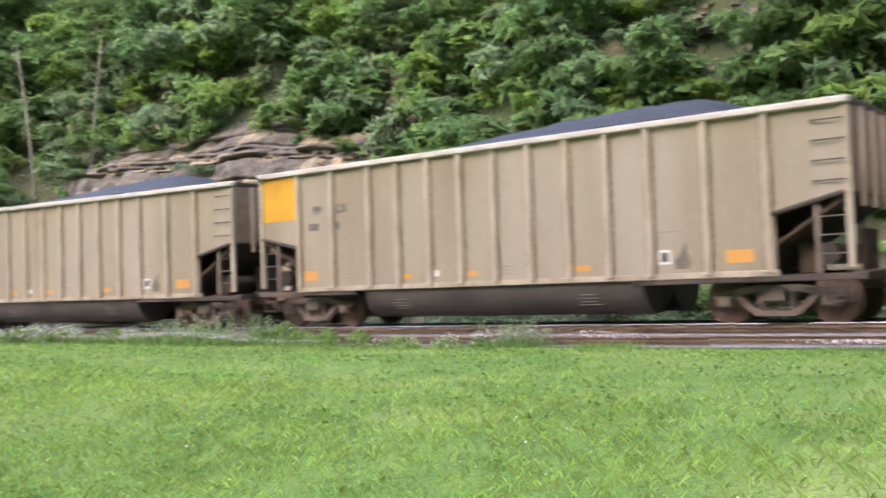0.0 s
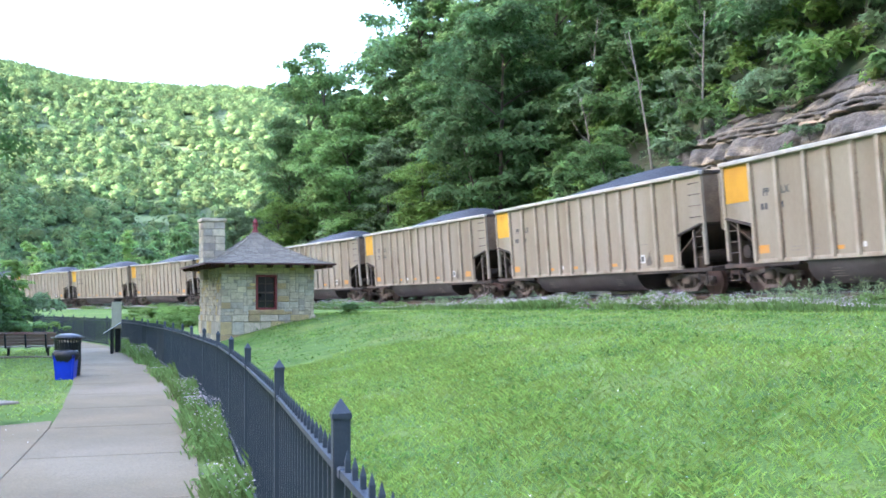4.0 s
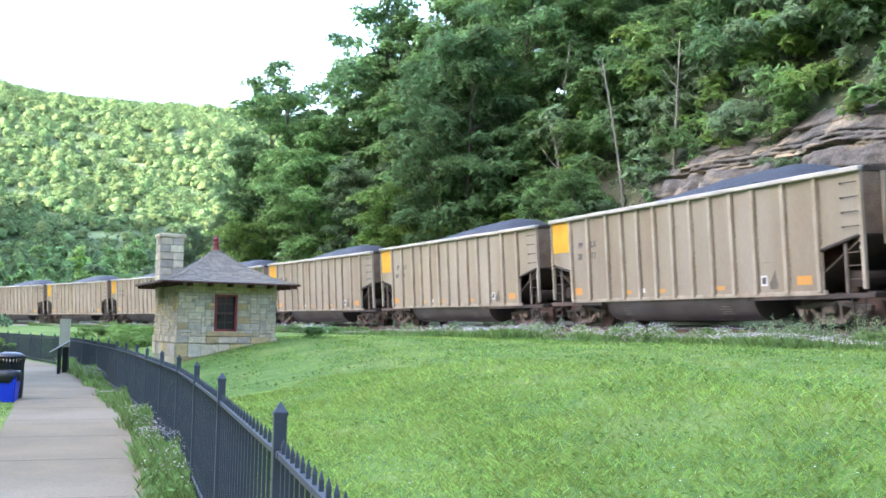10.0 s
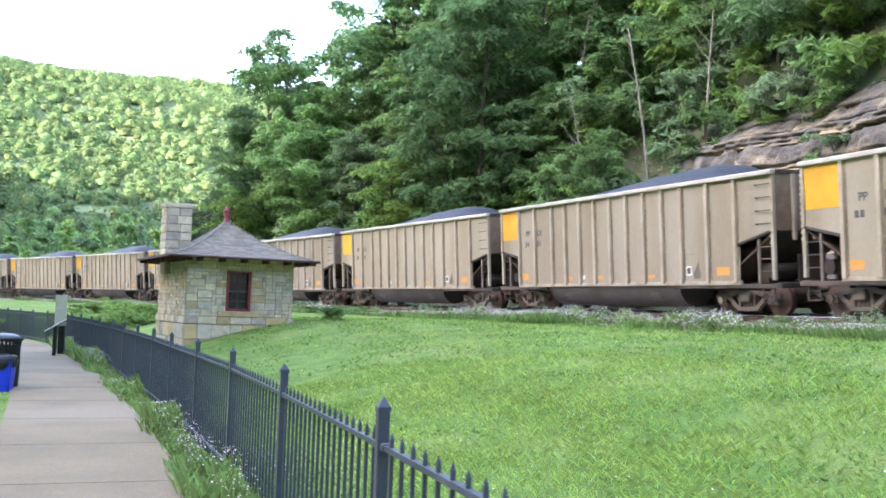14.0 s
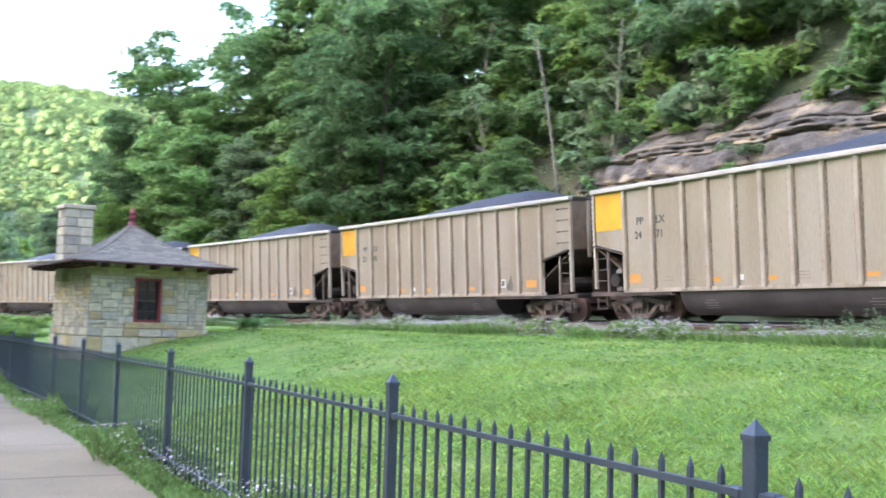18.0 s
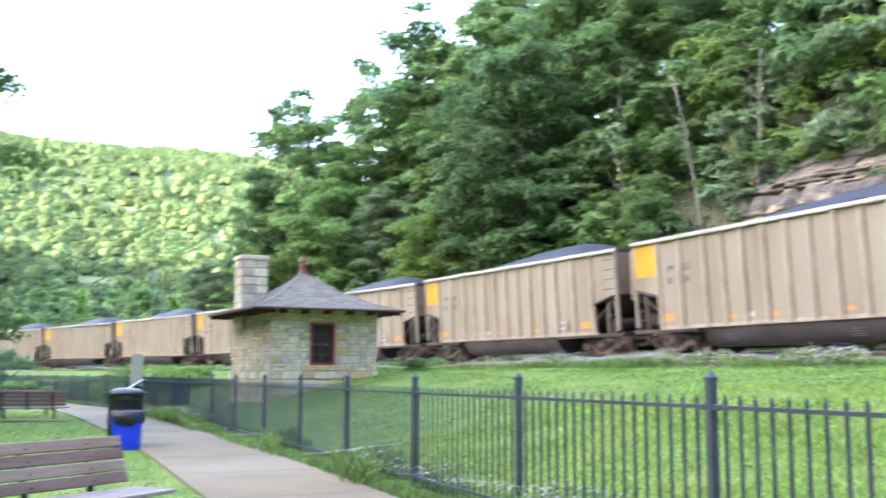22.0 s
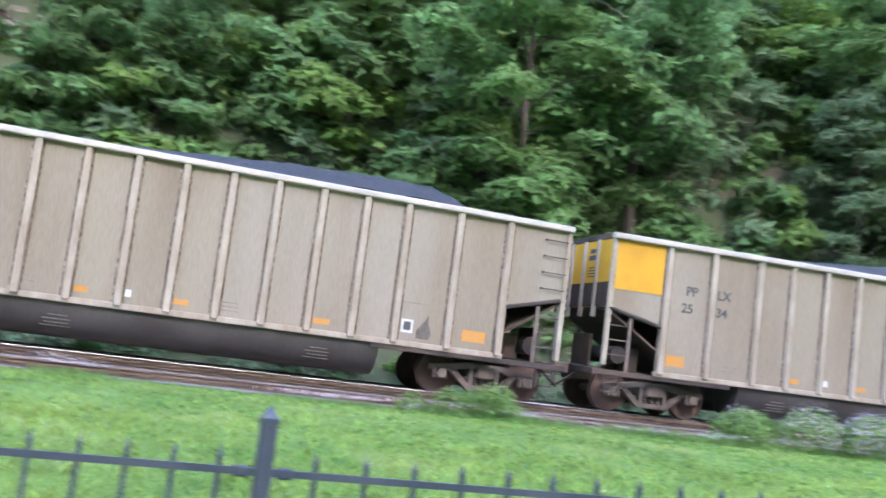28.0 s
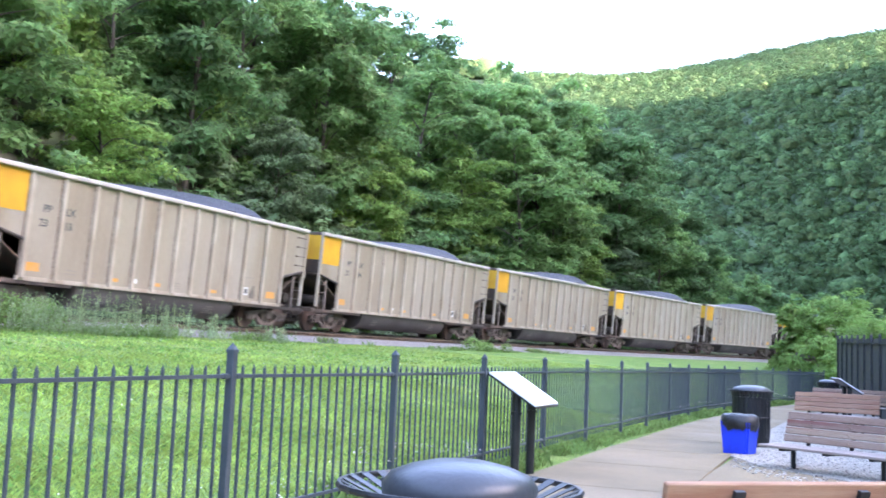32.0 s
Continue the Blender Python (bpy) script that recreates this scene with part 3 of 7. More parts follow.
        box(bm, (e * (BODY / 2 - 0.1), -1.4, 0.8), (e * (BODY / 2 + 0.2), 1.4, 0.95), bevel=0.02)
        part("draft_sill", bm, M_DARK, car)
        bm = bmesh.new()
        box(bm, (e * (BODY / 2 + 0.15), -0.12, 0.72), (e * (COUPLED / 2 - 0.003), 0.12, 0.98), bevel=0.03)
        part("coupler", bm, M_TRUCK, car)
        bm = bmesh.new()
        tube(bm, (e * (BODY / 2 + 0.1), -0.4, 0.8), (e * (COUPLED / 2 - 0.01), -0.32, 0.45), 0.035, sides=6)
        part("brake_hose", bm, M_DARK, car)
        # brake gear under the slope sheets
        bm = bmesh.new()
        tube(bm, (e * (BODY / 2 - 0.55), -1.15, 1.28), (e * (BODY / 2 - 0.55), 0.9, 1.28), 0.2, sides=12)
        part("air_reservoir", bm, M_DARK, car)
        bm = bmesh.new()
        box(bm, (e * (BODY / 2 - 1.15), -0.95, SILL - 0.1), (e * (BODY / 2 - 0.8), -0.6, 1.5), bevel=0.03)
        part("brake_valve", bm, M_END_BLACK, car)
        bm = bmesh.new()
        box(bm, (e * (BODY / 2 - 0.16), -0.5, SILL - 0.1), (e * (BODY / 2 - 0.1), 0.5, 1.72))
        part("end_bulkhead", bm, M_END_BLACK, car)
    bm = bmesh.new()
    box(bm, (-BODY / 2 - 0.014, -HALF + 0.08, 2.9), (-BODY / 2 - 0.010, HALF - 0.08, TOP - 0.14))
    part("yellow_end_panel", bm, M_YELLOW, car, "yellow painted end sheet")
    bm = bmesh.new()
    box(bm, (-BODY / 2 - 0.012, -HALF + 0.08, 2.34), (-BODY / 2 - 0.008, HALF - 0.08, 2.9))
    part("sooty_end_panel", bm, M_END_BLACK, car, "sooty black lower end sheet")
    bm = bmesh.new()
    box(bm, (-BODY / 2 + 2.2, -HALF + 0.1, 0.9), (BODY / 2 - 2.2, HALF - 0.1, 0.96))
    part("floor_plate", bm, M_DARK, car)
    # twin round bellies
    for side in (-1, 1):
        bm = bmesh.new()
        xa, xb, yc, zc, r = x0 + 3.55, x0 + 10.95, side * 0.74, 0.88, 0.66
        n = 14
        rings = [[bm.verts.new((x, yc + r * math.sin(a), zc - r * math.cos(a))) for a in [radians(-100 + 200 * k / n) for k in range(n + 1)]] for x in (xa, xb)]
        for k in range(n):
            bm.faces.new((rings[0][k], rings[0][k + 1], rings[1][k + 1], rings[1][k]))
        for ring in rings:
            bm.faces.new([bm.verts.new(p.co) for p in ring])
        bmesh.ops.recalc_face_normals(bm, faces=bm.faces)
        part("belly", bm, M_BELLY, car, "black rounded belly of the tub", smooth=True)
        if side > 0:
            continue
        for xs in (4.35, 9.4):
            bm = bmesh.new()
            for k in range(4):
                a = radians(48 + 7 * k) * side
                y1, z1 = yc + (r + 0.006) * math.sin(a), zc - (r + 0.006) * math.cos(a)
                inset = (0.0, 0.07, 0.02, 0.12)[k]
                box(bm, (x0 + xs + inset, y1 - 0.004, z1), (x0 + xs + 0.55 - inset * 0.6, y1 + 0.004, z1 + 0.02))
            part("belly_stencil", bm, M_WORN_WHITE, car)
    # heaped coal
    v, f = [], []
    nx, ny = 46, 10
    for i in range(nx):
        u = i / (nx - 1)
        for j in range(ny):
            w = j / (ny - 1) * 2 - 1
            x = -BODY / 2 + 0.1 + u * (BODY - 0.2)
            fall = min(1, max(0, (0.96 - u) / 0.17))
            prof = min(1, max(0, (u - 0.02) / 0.72)) ** 0.5 * fall * fall * (3 - 2 * fall)
            z = TOP - 0.46 + prof * (1.0 + 0.05 * math.sin(u * 9.5 + 2.2)) * (1 - 0.5 * w * w) + 0.018 * math.sin(i * 1.3 + j * 1.7) + 0.014 * math.sin(i * 2.1 - j * 3.3)
            v.append((x, w * (HALF - 0.09), z))
    idx = np.arange(nx * ny).reshape(nx, ny)
    f = np.stack([idx[:-1, :-1], idx[1:, :-1], idx[1:, 1:], idx[:-1, 1:]], -1).reshape(-1, 4)
    tagged(raw("coal_load", v, f, M_COAL, car, smooth=True), "heaped black coal")
    # trucks
    for e in (-1, 1):
        xc = e * (BODY / 2 - 1.55)
        bm = bmesh.new()
        box(bm, (xc - 0.2, -1.2, 0.42), (xc + 0.2, 1.2, 0.7), bevel=0.03)
        part("truck_bolster", bm, M_TRUCK, car)
        for side in (-1, 1):
            y = side * 1.02
            bm = bmesh.new()
            y0, y1 = y - 0.07, y + 0.07
            prism(bm, [(xc - 1.27, 0.62), (xc - 0.847, 0.66), (xc - 0.395, 0.74), (xc + 0.395, 0.74), (xc + 0.847, 0.66), (xc + 1.27, 0.62), (xc + 1.27, 0.5), (xc + 0.814, 0.52), (xc + 0.339, 0.62), (xc - 0.339, 0.62), (xc - 0.814, 0.52), (xc - 1.27, 0.5)], y0, y1)
            prism(bm, [(xc - 0.847, 0.56), (xc - 0.701, 0.60), (xc - 0.316, 0.26), (xc - 0.384, 0.16)], y0, y1)
            prism(bm, [(xc + 0.847, 0.56), (xc + 0.384, 0.16), (xc + 0.316, 0.26), (xc + 0.701, 0.60)], y0, y1)
            prism(bm, [(xc - 0.407, 0.16), (xc - 0.362, 0.26), (xc + 0.362, 0.26), (xc + 0.407, 0.16)], y0, y1)
            for dx in (-0.3, 0.3):
                box(bm, (xc + dx - 0.045, y0, 0.24), (xc + dx + 0.045, y1, 0.64))
            part("side_frame", bm, M_TRUCK, car)
            for dx in (-0.16, 0.0, 0.16):
                bm = bmesh.new()
                rings = [[bm.verts.new((xc + dx + rr * math.cos(q * 0.785), y + rr * math.sin(q * 0.785), 0.26 + k * 0.028)) for q in range(8)] for k, rr in enumerate((0.045, 0.068) * 5 + (0.045,))]
                for lo, hi in zip(rings, rings[1:]):
                    for q in range(8):
                        bm.faces.new((lo[q], lo[(q + 1) % 8], hi[(q + 1) % 8], hi[q]))
                part("spring", bm, M_TRUCK, car)
            for dx in (-1.0, 1.0):
                bm = bmesh.new()
                box(bm, (xc + dx - 0.16, y - 0.09, 0.33), (xc + dx + 0.16, y + 0.09, 0.58), bevel=0.03)
                tube(bm, (xc + dx, y, 0.457), (xc + dx, y + side * 0.16, 0.457), 0.105, sides=12)
                part("bearing_box", bm, M_TRUCK, car)
        for dx in (-1.0, 1.0):
            axle = new("wheelset")
            axle.parent, axle.location = car, (xc + dx, 0, 0.457)
            bm = bmesh.new()
            tube(bm, (0, -0.8, 0), (0, 0.8, 0), 0.085)
            part("axle", bm, M_TRUCK, axle)
            for side in (-1, 1):
                bm = bmesh.new()
                tube(bm, (0, side * 0.69, 0), (0, side * 0.82, 0), 0.457, sides=28, mat=0)
                tube(bm, (0, side * 0.665, 0), (0, side * 0.69, 0), 0.485, sides=28, mat=0)
                tube(bm, (0, side * 0.80, 0), (0, side * 0.823, 0), 0.39, sides=28, mat=0)
                tube(bm, (0, side * 0.82, 0), (0, side * 0.86, 0), 0.12, sides=14, mat=0)
                part("wheel", bm, M_WHEEL, axle)
    return car


CAR0 = coal_car()
NUMBERS = {0: "2274", 1: "2017", 3: "2481", 4: "2471", 5: "2200", 6: "2534", 7: "2313"}


def letter(body, car, x, z, size=0.3):
    """A painted word on the inner side of a car."""
    cu = bpy.data.curves.new("lettering", "FONT")
    cu.body, cu.size, cu.extrude, cu.offset = body, size, 0.003, 0.006
    cu.materials.append(M_LETTER)
    q = new("lettering", cu)
    q.parent = car
    q.matrix_basis = Matrix.Translation((-BODY / 2 + x, -HALF + 0.034, z)) @ Matrix.Rotation(radians(90), 4, "X")


def mark_car(car, number):
    # the lines of small writing on the yellow end
    for i, (w, h) in enumerate(((0.34, 0.1), (0.42, 0.12), (0.3, 0.03), (0.36, 0.03), (0.4, 0.03), (0.4, 0.03))):
        z = 3.6 - (0.17 * i if i < 2 else 0.22 + 0.07 * i)
        bm = bmesh.new()
        box(bm, (-BODY / 2 - 0.018, -0.42 - w / 2, z), (-BODY / 2 - 0.0145, -0.42 + w / 2, z + h))
        part("end_stencil", bm, M_LETTER, car, "row of dark small lettering")
    for x, z, word in ((1.93, 2.84, "PP"), (2.74, 2.84, "LX")):
        letter(word, car, x, z)
    if number:
        letter(number[:2], car, 1.85, 2.44)
        letter(number[2:], car, 2.74, 2.44)
    else:
        bm = bmesh.new()
        for x in (1.8, 1.98, 2.5, 2.68):
            box(bm, (-BODY / 2 + x, -HALF + 0.032, 2.44), (-BODY / 2 + x + 0.13, -HALF + 0.037, 2.62))
        part("number_bars", bm, M_LETTER, car)


K_FIRST, K_LAST = -7, 17
CARS = {K_FIRST: CAR0}
for k in range(K_FIRST + 1, K_LAST + 1):
    CARS[k] = copy_thing(CAR0, Matrix())
for k, car in CARS.items():
    mark_car(car, NUMBERS.get(k))


def car_place(k, t):
    """How far along the curve the middle of car k is at t seconds."""
    return -50.226 + 6.5901 * t + 0.000300 * (t - 16) ** 2 - k * COUPLED


def motions():
    """The train rolls round the curve, and its wheels turn."""
    for k, car in CARS.items():
        walk(car, [(t, frame_on_track(car_place(k, t))) for t in (0, 2, 4, 6, 8, 10, 12, 14, 16, 18, 20, 22, 24, 26, 28, 30, 32)])
    steps = [n / 10 for n in range(0, 321)]
    for axle in [o for o in CAR0.children if o.name.startswith("wheelset")]:
        place = axle.location.copy()
        walk(axle, [(t, Matrix.Translation(place) @ Matrix.Rotation((car_place(0, t) - car_place(0, 0)) / 0.457, 4, "Y")) for t in steps])
        for k, car in CARS.items():
            if car is not CAR0:
                twin = min((o for o in car.children if o.name.startswith("wheelset")), key=lambda o: (o.location - place).length)
                twin.rotation_mode = "QUATERNION"
                keys = twin.animation_data_create()
                keys.action = axle.animation_data.action
                keys.action_slot = axle.animation_data.action_slot


# ------------------------------------------------------------ path and paving
def flat(name, outline, z, mat, label, category, thick=0.06, parent=None):
    bm = bmesh.new()
    lo = [bm.verts.new((x, y, z - thick)) for x, y in outline]
    hi = [bm.verts.new((x, y, z)) for x, y in outline]
    n = len(outline)
    bm.faces.new(hi), bm.faces.new(lo[::-1])
    for i in range(n):
        bm.faces.new((lo[i], lo[(i + 1) % n], hi[(i + 1) % n], hi[i]))
    bmesh.ops.recalc_face_normals(bm, faces=bm.faces)
    return tagged(part(name, bm, mat, parent), label, category, kind="" if parent else "structure")


def offset_line(pts, d):
    """The line moved sideways; a positive d moves it to the right of its way."""
    out = []
    for i, p in enumerate(pts):
        a, b = pts[max(i - 1, 0)], pts[min(i + 1, len(pts) - 1)]
        v = Vector((b[0] - a[0], b[1] - a[1])).normalized()
        out.append((p[0] + v.y * d, p[1] - v.x * d))
    return out


# the path runs beside the fence in slabs, each an object
near_edge, far_edge = offset_line(FENCE_POSTS, 0.38), offset_line(FENCE_POSTS, 2.19)
path = empty("pavement_path", "weathered grey-brown concrete footpath in cast slabs beside the fence", "footpath", kind="structure")
for i in range(len(FENCE_POSTS) - 1):
    for a, b in ((0.0, 1.0),):
        def mixed(p, q, u):
            return (p[0] + (q[0] - p[0]) * u, p[1] + (q[1] - p[1]) * u)
        g = 0.004
        n0, n1 = mixed(near_edge[i], near_edge[i + 1], a + g), mixed(near_edge[i], near_edge[i + 1], b - g)
        f0, f1 = mixed(far_edge[i], far_edge[i + 1], a + g), mixed(far_edge[i], far_edge[i + 1], b - g)
        flat("slab", [n0, n1, f1, f0], 0.025, M_CONCRETE, "", "", 0.05, path)
# the wide paved terrace that opens from the path towards the benches
e = offset_line(FENCE_POSTS, 2.205)
i0, i1 = 18, 27
inner = [e[i] for i in range(i0, i1)]
flat("pavement_terrace", [(-12.15, 8.25)] + inner[1:] + [(5.6, -7.3), (3.9, -6.1), (-2.0, -6.6), (-9.5, -3.0), (-11.8, 5.7), (-12.3, 7.2)], 0.022, M_CONCRETE, "wide weathered concrete terrace beside the path", "paving")
edge = offset_line(FENCE_POSTS, 2.2)
flat("pavement_gravel", [(3.4, -5.95)] + [edge[i] for i in range(27, 40)] + [(27.2, -28.6), (4.9, -12.4), (-4.0, -14.5), (-2.5, -7.6), (1.0, -6.1)], 0.03, M_PEBBLE, "pale gravel under the benches", "gravel")
flat("bench_pad", [(-30.9, 18.1), (-28.4, 19.6), (-27.8, 19.1), (-30.3, 17.4)], 0.02, M_CONCRETE, "small concrete pad under a bench", "paving")


# ------------------------------------------------------------ iron fence


FENCE_TOP = [(-51, 1.18), (-24, 1.22), (-12, 1.27), (-5.8, 1.32), (-1.4, 1.37), (6, 1.38), (30, 1.34)]


def picket_mesh():
    bm = bmesh.new()
    box(bm, (-0.008, -0.008, 0), (0.008, 0.008, 0.945))
    tip = bm.verts.new((0, 0, 0.975))
    top = [v for v in bm.verts if abs(v.co.z - 0.945) < 1e-6]
    top.sort(key=lambda v: math.atan2(v.co.y, v.co.x))
    for k in range(4):
        bm.faces.new((top[k], top[(k + 1) % 4], tip))
    bmesh.ops.recalc_face_normals(bm, faces=bm.faces)
    me = bpy.data.meshes.new("picket")
    bm.to_mesh(me)
    bm.free()
    me.materials.append(M_FENCE)
    return me


def fence_post(bm, w=0.027, h=1.3):
    box(bm, (-w, -w, 0), (w, w, h - 0.05), bevel=0.004)
    box(bm, (-w - 0.003, -w - 0.003, h - 0.062), (w + 0.003, w + 0.003, h - 0.045))
    lo = [bm.verts.new((x * (w + 0.002), y * (w + 0.002), h - 0.045)) for x, y in ((-1, -1), (1, -1), (1, 1), (-1, 1))]
    tip = bm.verts.new((0, 0, h))
    for k in range(4):
        bm.faces.new((lo[k], lo[(k + 1) % 4], tip))


PICKET = picket_mesh()
bm = bmesh.new()
fence_post(bm)
POST_MESH = part("post", bm, M_FENCE).data
bpy.data.objects.remove(bpy.data.objects["post"])
fence = empty("iron_fence", "dark blue-black painted iron picket fence along the path", "fence", kind="structure")
far_v, far_f = [], []
for i, (x, y) in enumerate(FENCE_POSTS):
    top = float(np.interp(x, [p[0] for p in FENCE_TOP], [p[1] for p in FENCE_TOP]))
    ob = new("post", POST_MESH)
    ob.parent = fence
    nx, ny = FENCE_POSTS[min(i + 1, len(FENCE_POSTS) - 1)]
    px, py = FENCE_POSTS[max(i - 1, 0)]
    yaw = math.atan2(ny - py, nx - px)
    ob.matrix_basis = Matrix.Translation((x, y, top - 1.3)) @ Matrix.Rotation(yaw, 4, "Z")
    if i + 1 == len(FENCE_POSTS):
        break
    top2 = float(np.interp(nx, [p[0] for p in FENCE_TOP], [p[1] for p in FENCE_TOP]))
    a, b = Vector((x, y, top)), Vector((nx, ny, top2))
    d = b - a
    side = Vector((-d.y, d.x, 0)).normalized()
    for drop, h in ((0.228, 0.023), (1.12, 0.023)):
        bm = bmesh.new()
        va = []
        for p in (a + d.normalized() * 0.03, b - d.normalized() * 0.03):
            for s, z in ((-1, 0), (1, 0), (1, 1), (-1, 1)):
                va.append(bm.verts.new(p + side * s * 0.016 + Vector((0, 0, -drop + z * h))))
        for k in range(4):
            bm.faces.new((va[k], va[(k + 1) % 4], va[4 + (k + 1) % 4], va[4 + k]))
        bmesh.ops.recalc_face_normals(bm, faces=bm.faces)
        part("rail", bm, M_FENCE, fence)
    for end in (0.07, d.length - 0.07):
        bm = bmesh.new()
        p = a + d.normalized() * end
        box(bm, (-0.026, -0.02, -0.018), (0.026, 0.02, 0.018), Matrix.Translation(p + Vector((0, 0, -0.217))) @ Matrix.Rotation(math.atan2(d.y, d.x), 4, "Z"), bevel=0.006)
        part("bracket", bm, M_FENCE, fence)
    n = 19
    for k in range(1, n):
        p = a + d * (k / n) + Vector((0, 0, -1.21))
        if 14 <= i <= 28:
            ob = new("picket", PICKET)
            ob.parent = fence
            ob.matrix_basis = Matrix.Translation(p) @ Matrix.Rotation(yaw, 4, "Z") @ Matrix.Diagonal((1, 1, 1.10, 1))
        else:
            o = len(far_v)
            for z in (0, 1.1):
                far_v += [(p.x + sx * 0.008, p.y + sy * 0.008, p.z + z) for sx, sy in ((-1, -1), (1, -1), (1, 1), (-1, 1))]
            far_f += [(o + q, o + (q + 1) % 4, o + 4 + (q + 1) % 4, o + 4 + q) for q in range(4)]
tagged(raw("far_pickets", far_v, far_f, M_FENCE, fence), "far run of iron pickets", kind="stuff")


# the older fence at the far side of the lawn
back_fence = empty("back_fence", "dark iron picket fence along the far edge of the lawn", "fence", kind="structure")
line = [(-51.2, 33.2), (-47.0, 24.0), (-43.0, 17.0), (-38.0, 6.0), (-35.0, -3.0)]
bars_v, bars_f = [], []
for (xa, ya), (xb, yb) in zip(line, line[1:]):
    a, b = Vector((xa, ya, -0.15)), Vector((xb, yb, -0.15))
    d = b - a
    n = round(d.length / 2.4)
    for k in range(n):
        ob = new("post", POST_MESH)
        ob.parent = back_fence
        ob.matrix_basis = Matrix.Translation(a + d * (k / n) + Vector((0, 0, -0.05))) @ Matrix.Rotation(math.atan2(d.y, d.x), 4, "Z")
    for z in (0.12, 1.05):
        bm = bmesh.new()
        tube(bm, a + Vector((0, 0, z)), b + Vector((0, 0, z)), 0.018, sides=4)
        part("rail", bm, M_FENCE, back_fence)
    for k in range(int(d.length / 0.14)):
        p = a + d * (k * 0.14 / d.length)
        o = len(bars_v)
        for z in (0.02, 1.2):
            bars_v += [(p.x + sx * 0.008, p.y + sy * 0.008, p.z + z) for sx, sy in ((-1, -1), (1, -1), (1, 1), (-1, 1))]
        bars_f += [(o + q, o + (q + 1) % 4, o + 4 + (q + 1) % 4, o + 4 + q) for q in range(4)]
tagged(raw("far_pickets", bars_v, bars_f, M_FENCE, back_fence), "far run of iron pickets", kind="stuff")


# ------------------------------------------------------------ stone watchman's house
def stone_house():
    m = pose(-25.31, 25.46, 0.62, 0, 0, 57.8)
    house = empty("stone_house", "small rubble-stone watchman's house with a hipped shingle roof and red trim", "house", "", m)
    W, D, EAVE, APEX, OUT = 3.17, 3.88, 2.38, 3.62, 0.62
    hx, hy, t = W / 2, D / 2, 0.3
    wx, ww, wz, wh = -0.06, 0.73, 0.83, 1.18
    # mortar walls with the window opening
    for nm, spans in (("wall_front", [((-hx, -hy, 0), (wx - ww / 2, -hy + t, EAVE)), ((wx + ww / 2, -hy, 0), (hx, -hy + t, EAVE)), ((wx - ww / 2, -hy, 0), (wx + ww / 2, -hy + t, wz)), ((wx - ww / 2, -hy, wz + wh), (wx + ww / 2, -hy + t, EAVE))]),
                      ("wall_back", [((-hx, hy - t, 0), (hx, hy, EAVE))]),
                      ("wall_side", [((-hx, -hy + t, 0), (-hx + t, hy - t, EAVE))]), ("wall_side", [((hx - t, -hy + t, 0), (hx, hy - t, EAVE))])):
        bm = bmesh.new()
        for a, b in spans:
                box(bm, (a[0], a[1], a[2] - 0.7 * (a[2] == 0)), b)
        w = part(nm, bm, M_MORTAR, house)
        # courses of squared rubble on the outside face
        rnd = random.Random(nm + str(spans[0][0]))
        front = nm in ("wall_front", "wall_back")
        sgn = -1 if spans[0][0][1] == -hy and front else 1
        sx = -1 if spans[0][0][0] == -hx else 1
        length = W if front else D
        for z0, band in ((-0.56, 0.28), (-0.28, 0.28), (0.0, 0.44), (0.44, 0.22)):
            u = -length / 2 - 0.03
            while u < length / 2 - 0.02:
                l = rnd.uniform(0.35, 0.8)
                l = min(l, length / 2 + 0.03 - u)
                stone(w, house, rnd, u, u + l, z0, z0 + band, front, sgn, sx, hx, hy, 0.065 if z0 > 0.3 else 0.045)
                u += l
        cell = 0.105
        nu, nz = int(length / cell), int((EAVE - 0.66) / cell)
        du, dz = length / nu, (EAVE - 0.66) / nz
        used = set()
        for k in range(nz):
            for i in range(nu):
                if (i, k) in used:
                    continue
                u0, z0 = -length / 2 + i * du, 0.66 + k * dz
                blocked = lambda ii, kk: nm == "wall_front" and wx - ww / 2 - 0.02 < -length / 2 + (ii + 0.5) * du < wx + ww / 2 + 0.02 and wz - 0.02 < 0.66 + (kk + 0.5) * dz < wz + wh + 0.02
                if blocked(i, k):
                    used.add((i, k))
                    continue
                a, b = rnd.choice(((2, 1), (3, 2), (3, 1), (2, 2), (4, 2), (3, 2), (2, 1), (1, 1), (4, 1)))
                a, b = min(a, nu - i), min(b, nz - k)
                while a > 1 and any((i + p, k) in used or blocked(i + p, k) for p in range(a)):
                    a -= 1
                while b > 1 and any((i + p, k + q) in used or blocked(i + p, k + q) for p in range(a) for q in range(b)):
                    b -= 1
                used |= {(i + p, k + q) for p in range(a) for q in range(b)}
                stone(w, house, rnd, u0, u0 + a * du, z0, z0 + b * dz, front, sgn, sx, hx, hy, 0.03)
    # window
    win = new("window")
    win.parent = house
    bm = bmesh.new()
    for a, b in (((-ww / 2, 0), (-ww / 2 + 0.075, wh)), ((ww / 2 - 0.075, 0), (ww / 2, wh)), ((-ww / 2, wh - 0.06), (ww / 2, wh)), ((-ww / 2, 0), (ww / 2, 0.07))):
        box(bm, (wx + a[0], -hy - 0.03, wz + a[1]), (wx + b[0], -hy + 0.13, wz + b[1]), bevel=0.006)
    part("window_frame", bm, M_RED, win, "dark red painted frame")
    bm = bmesh.new()
    box(bm, (wx - ww / 2, -hy + 0.12, wz), (wx + ww / 2, -hy + 0.13, wz + wh))
    part("pane", bm, M_GLASS, win)
    bm = bmesh.new()
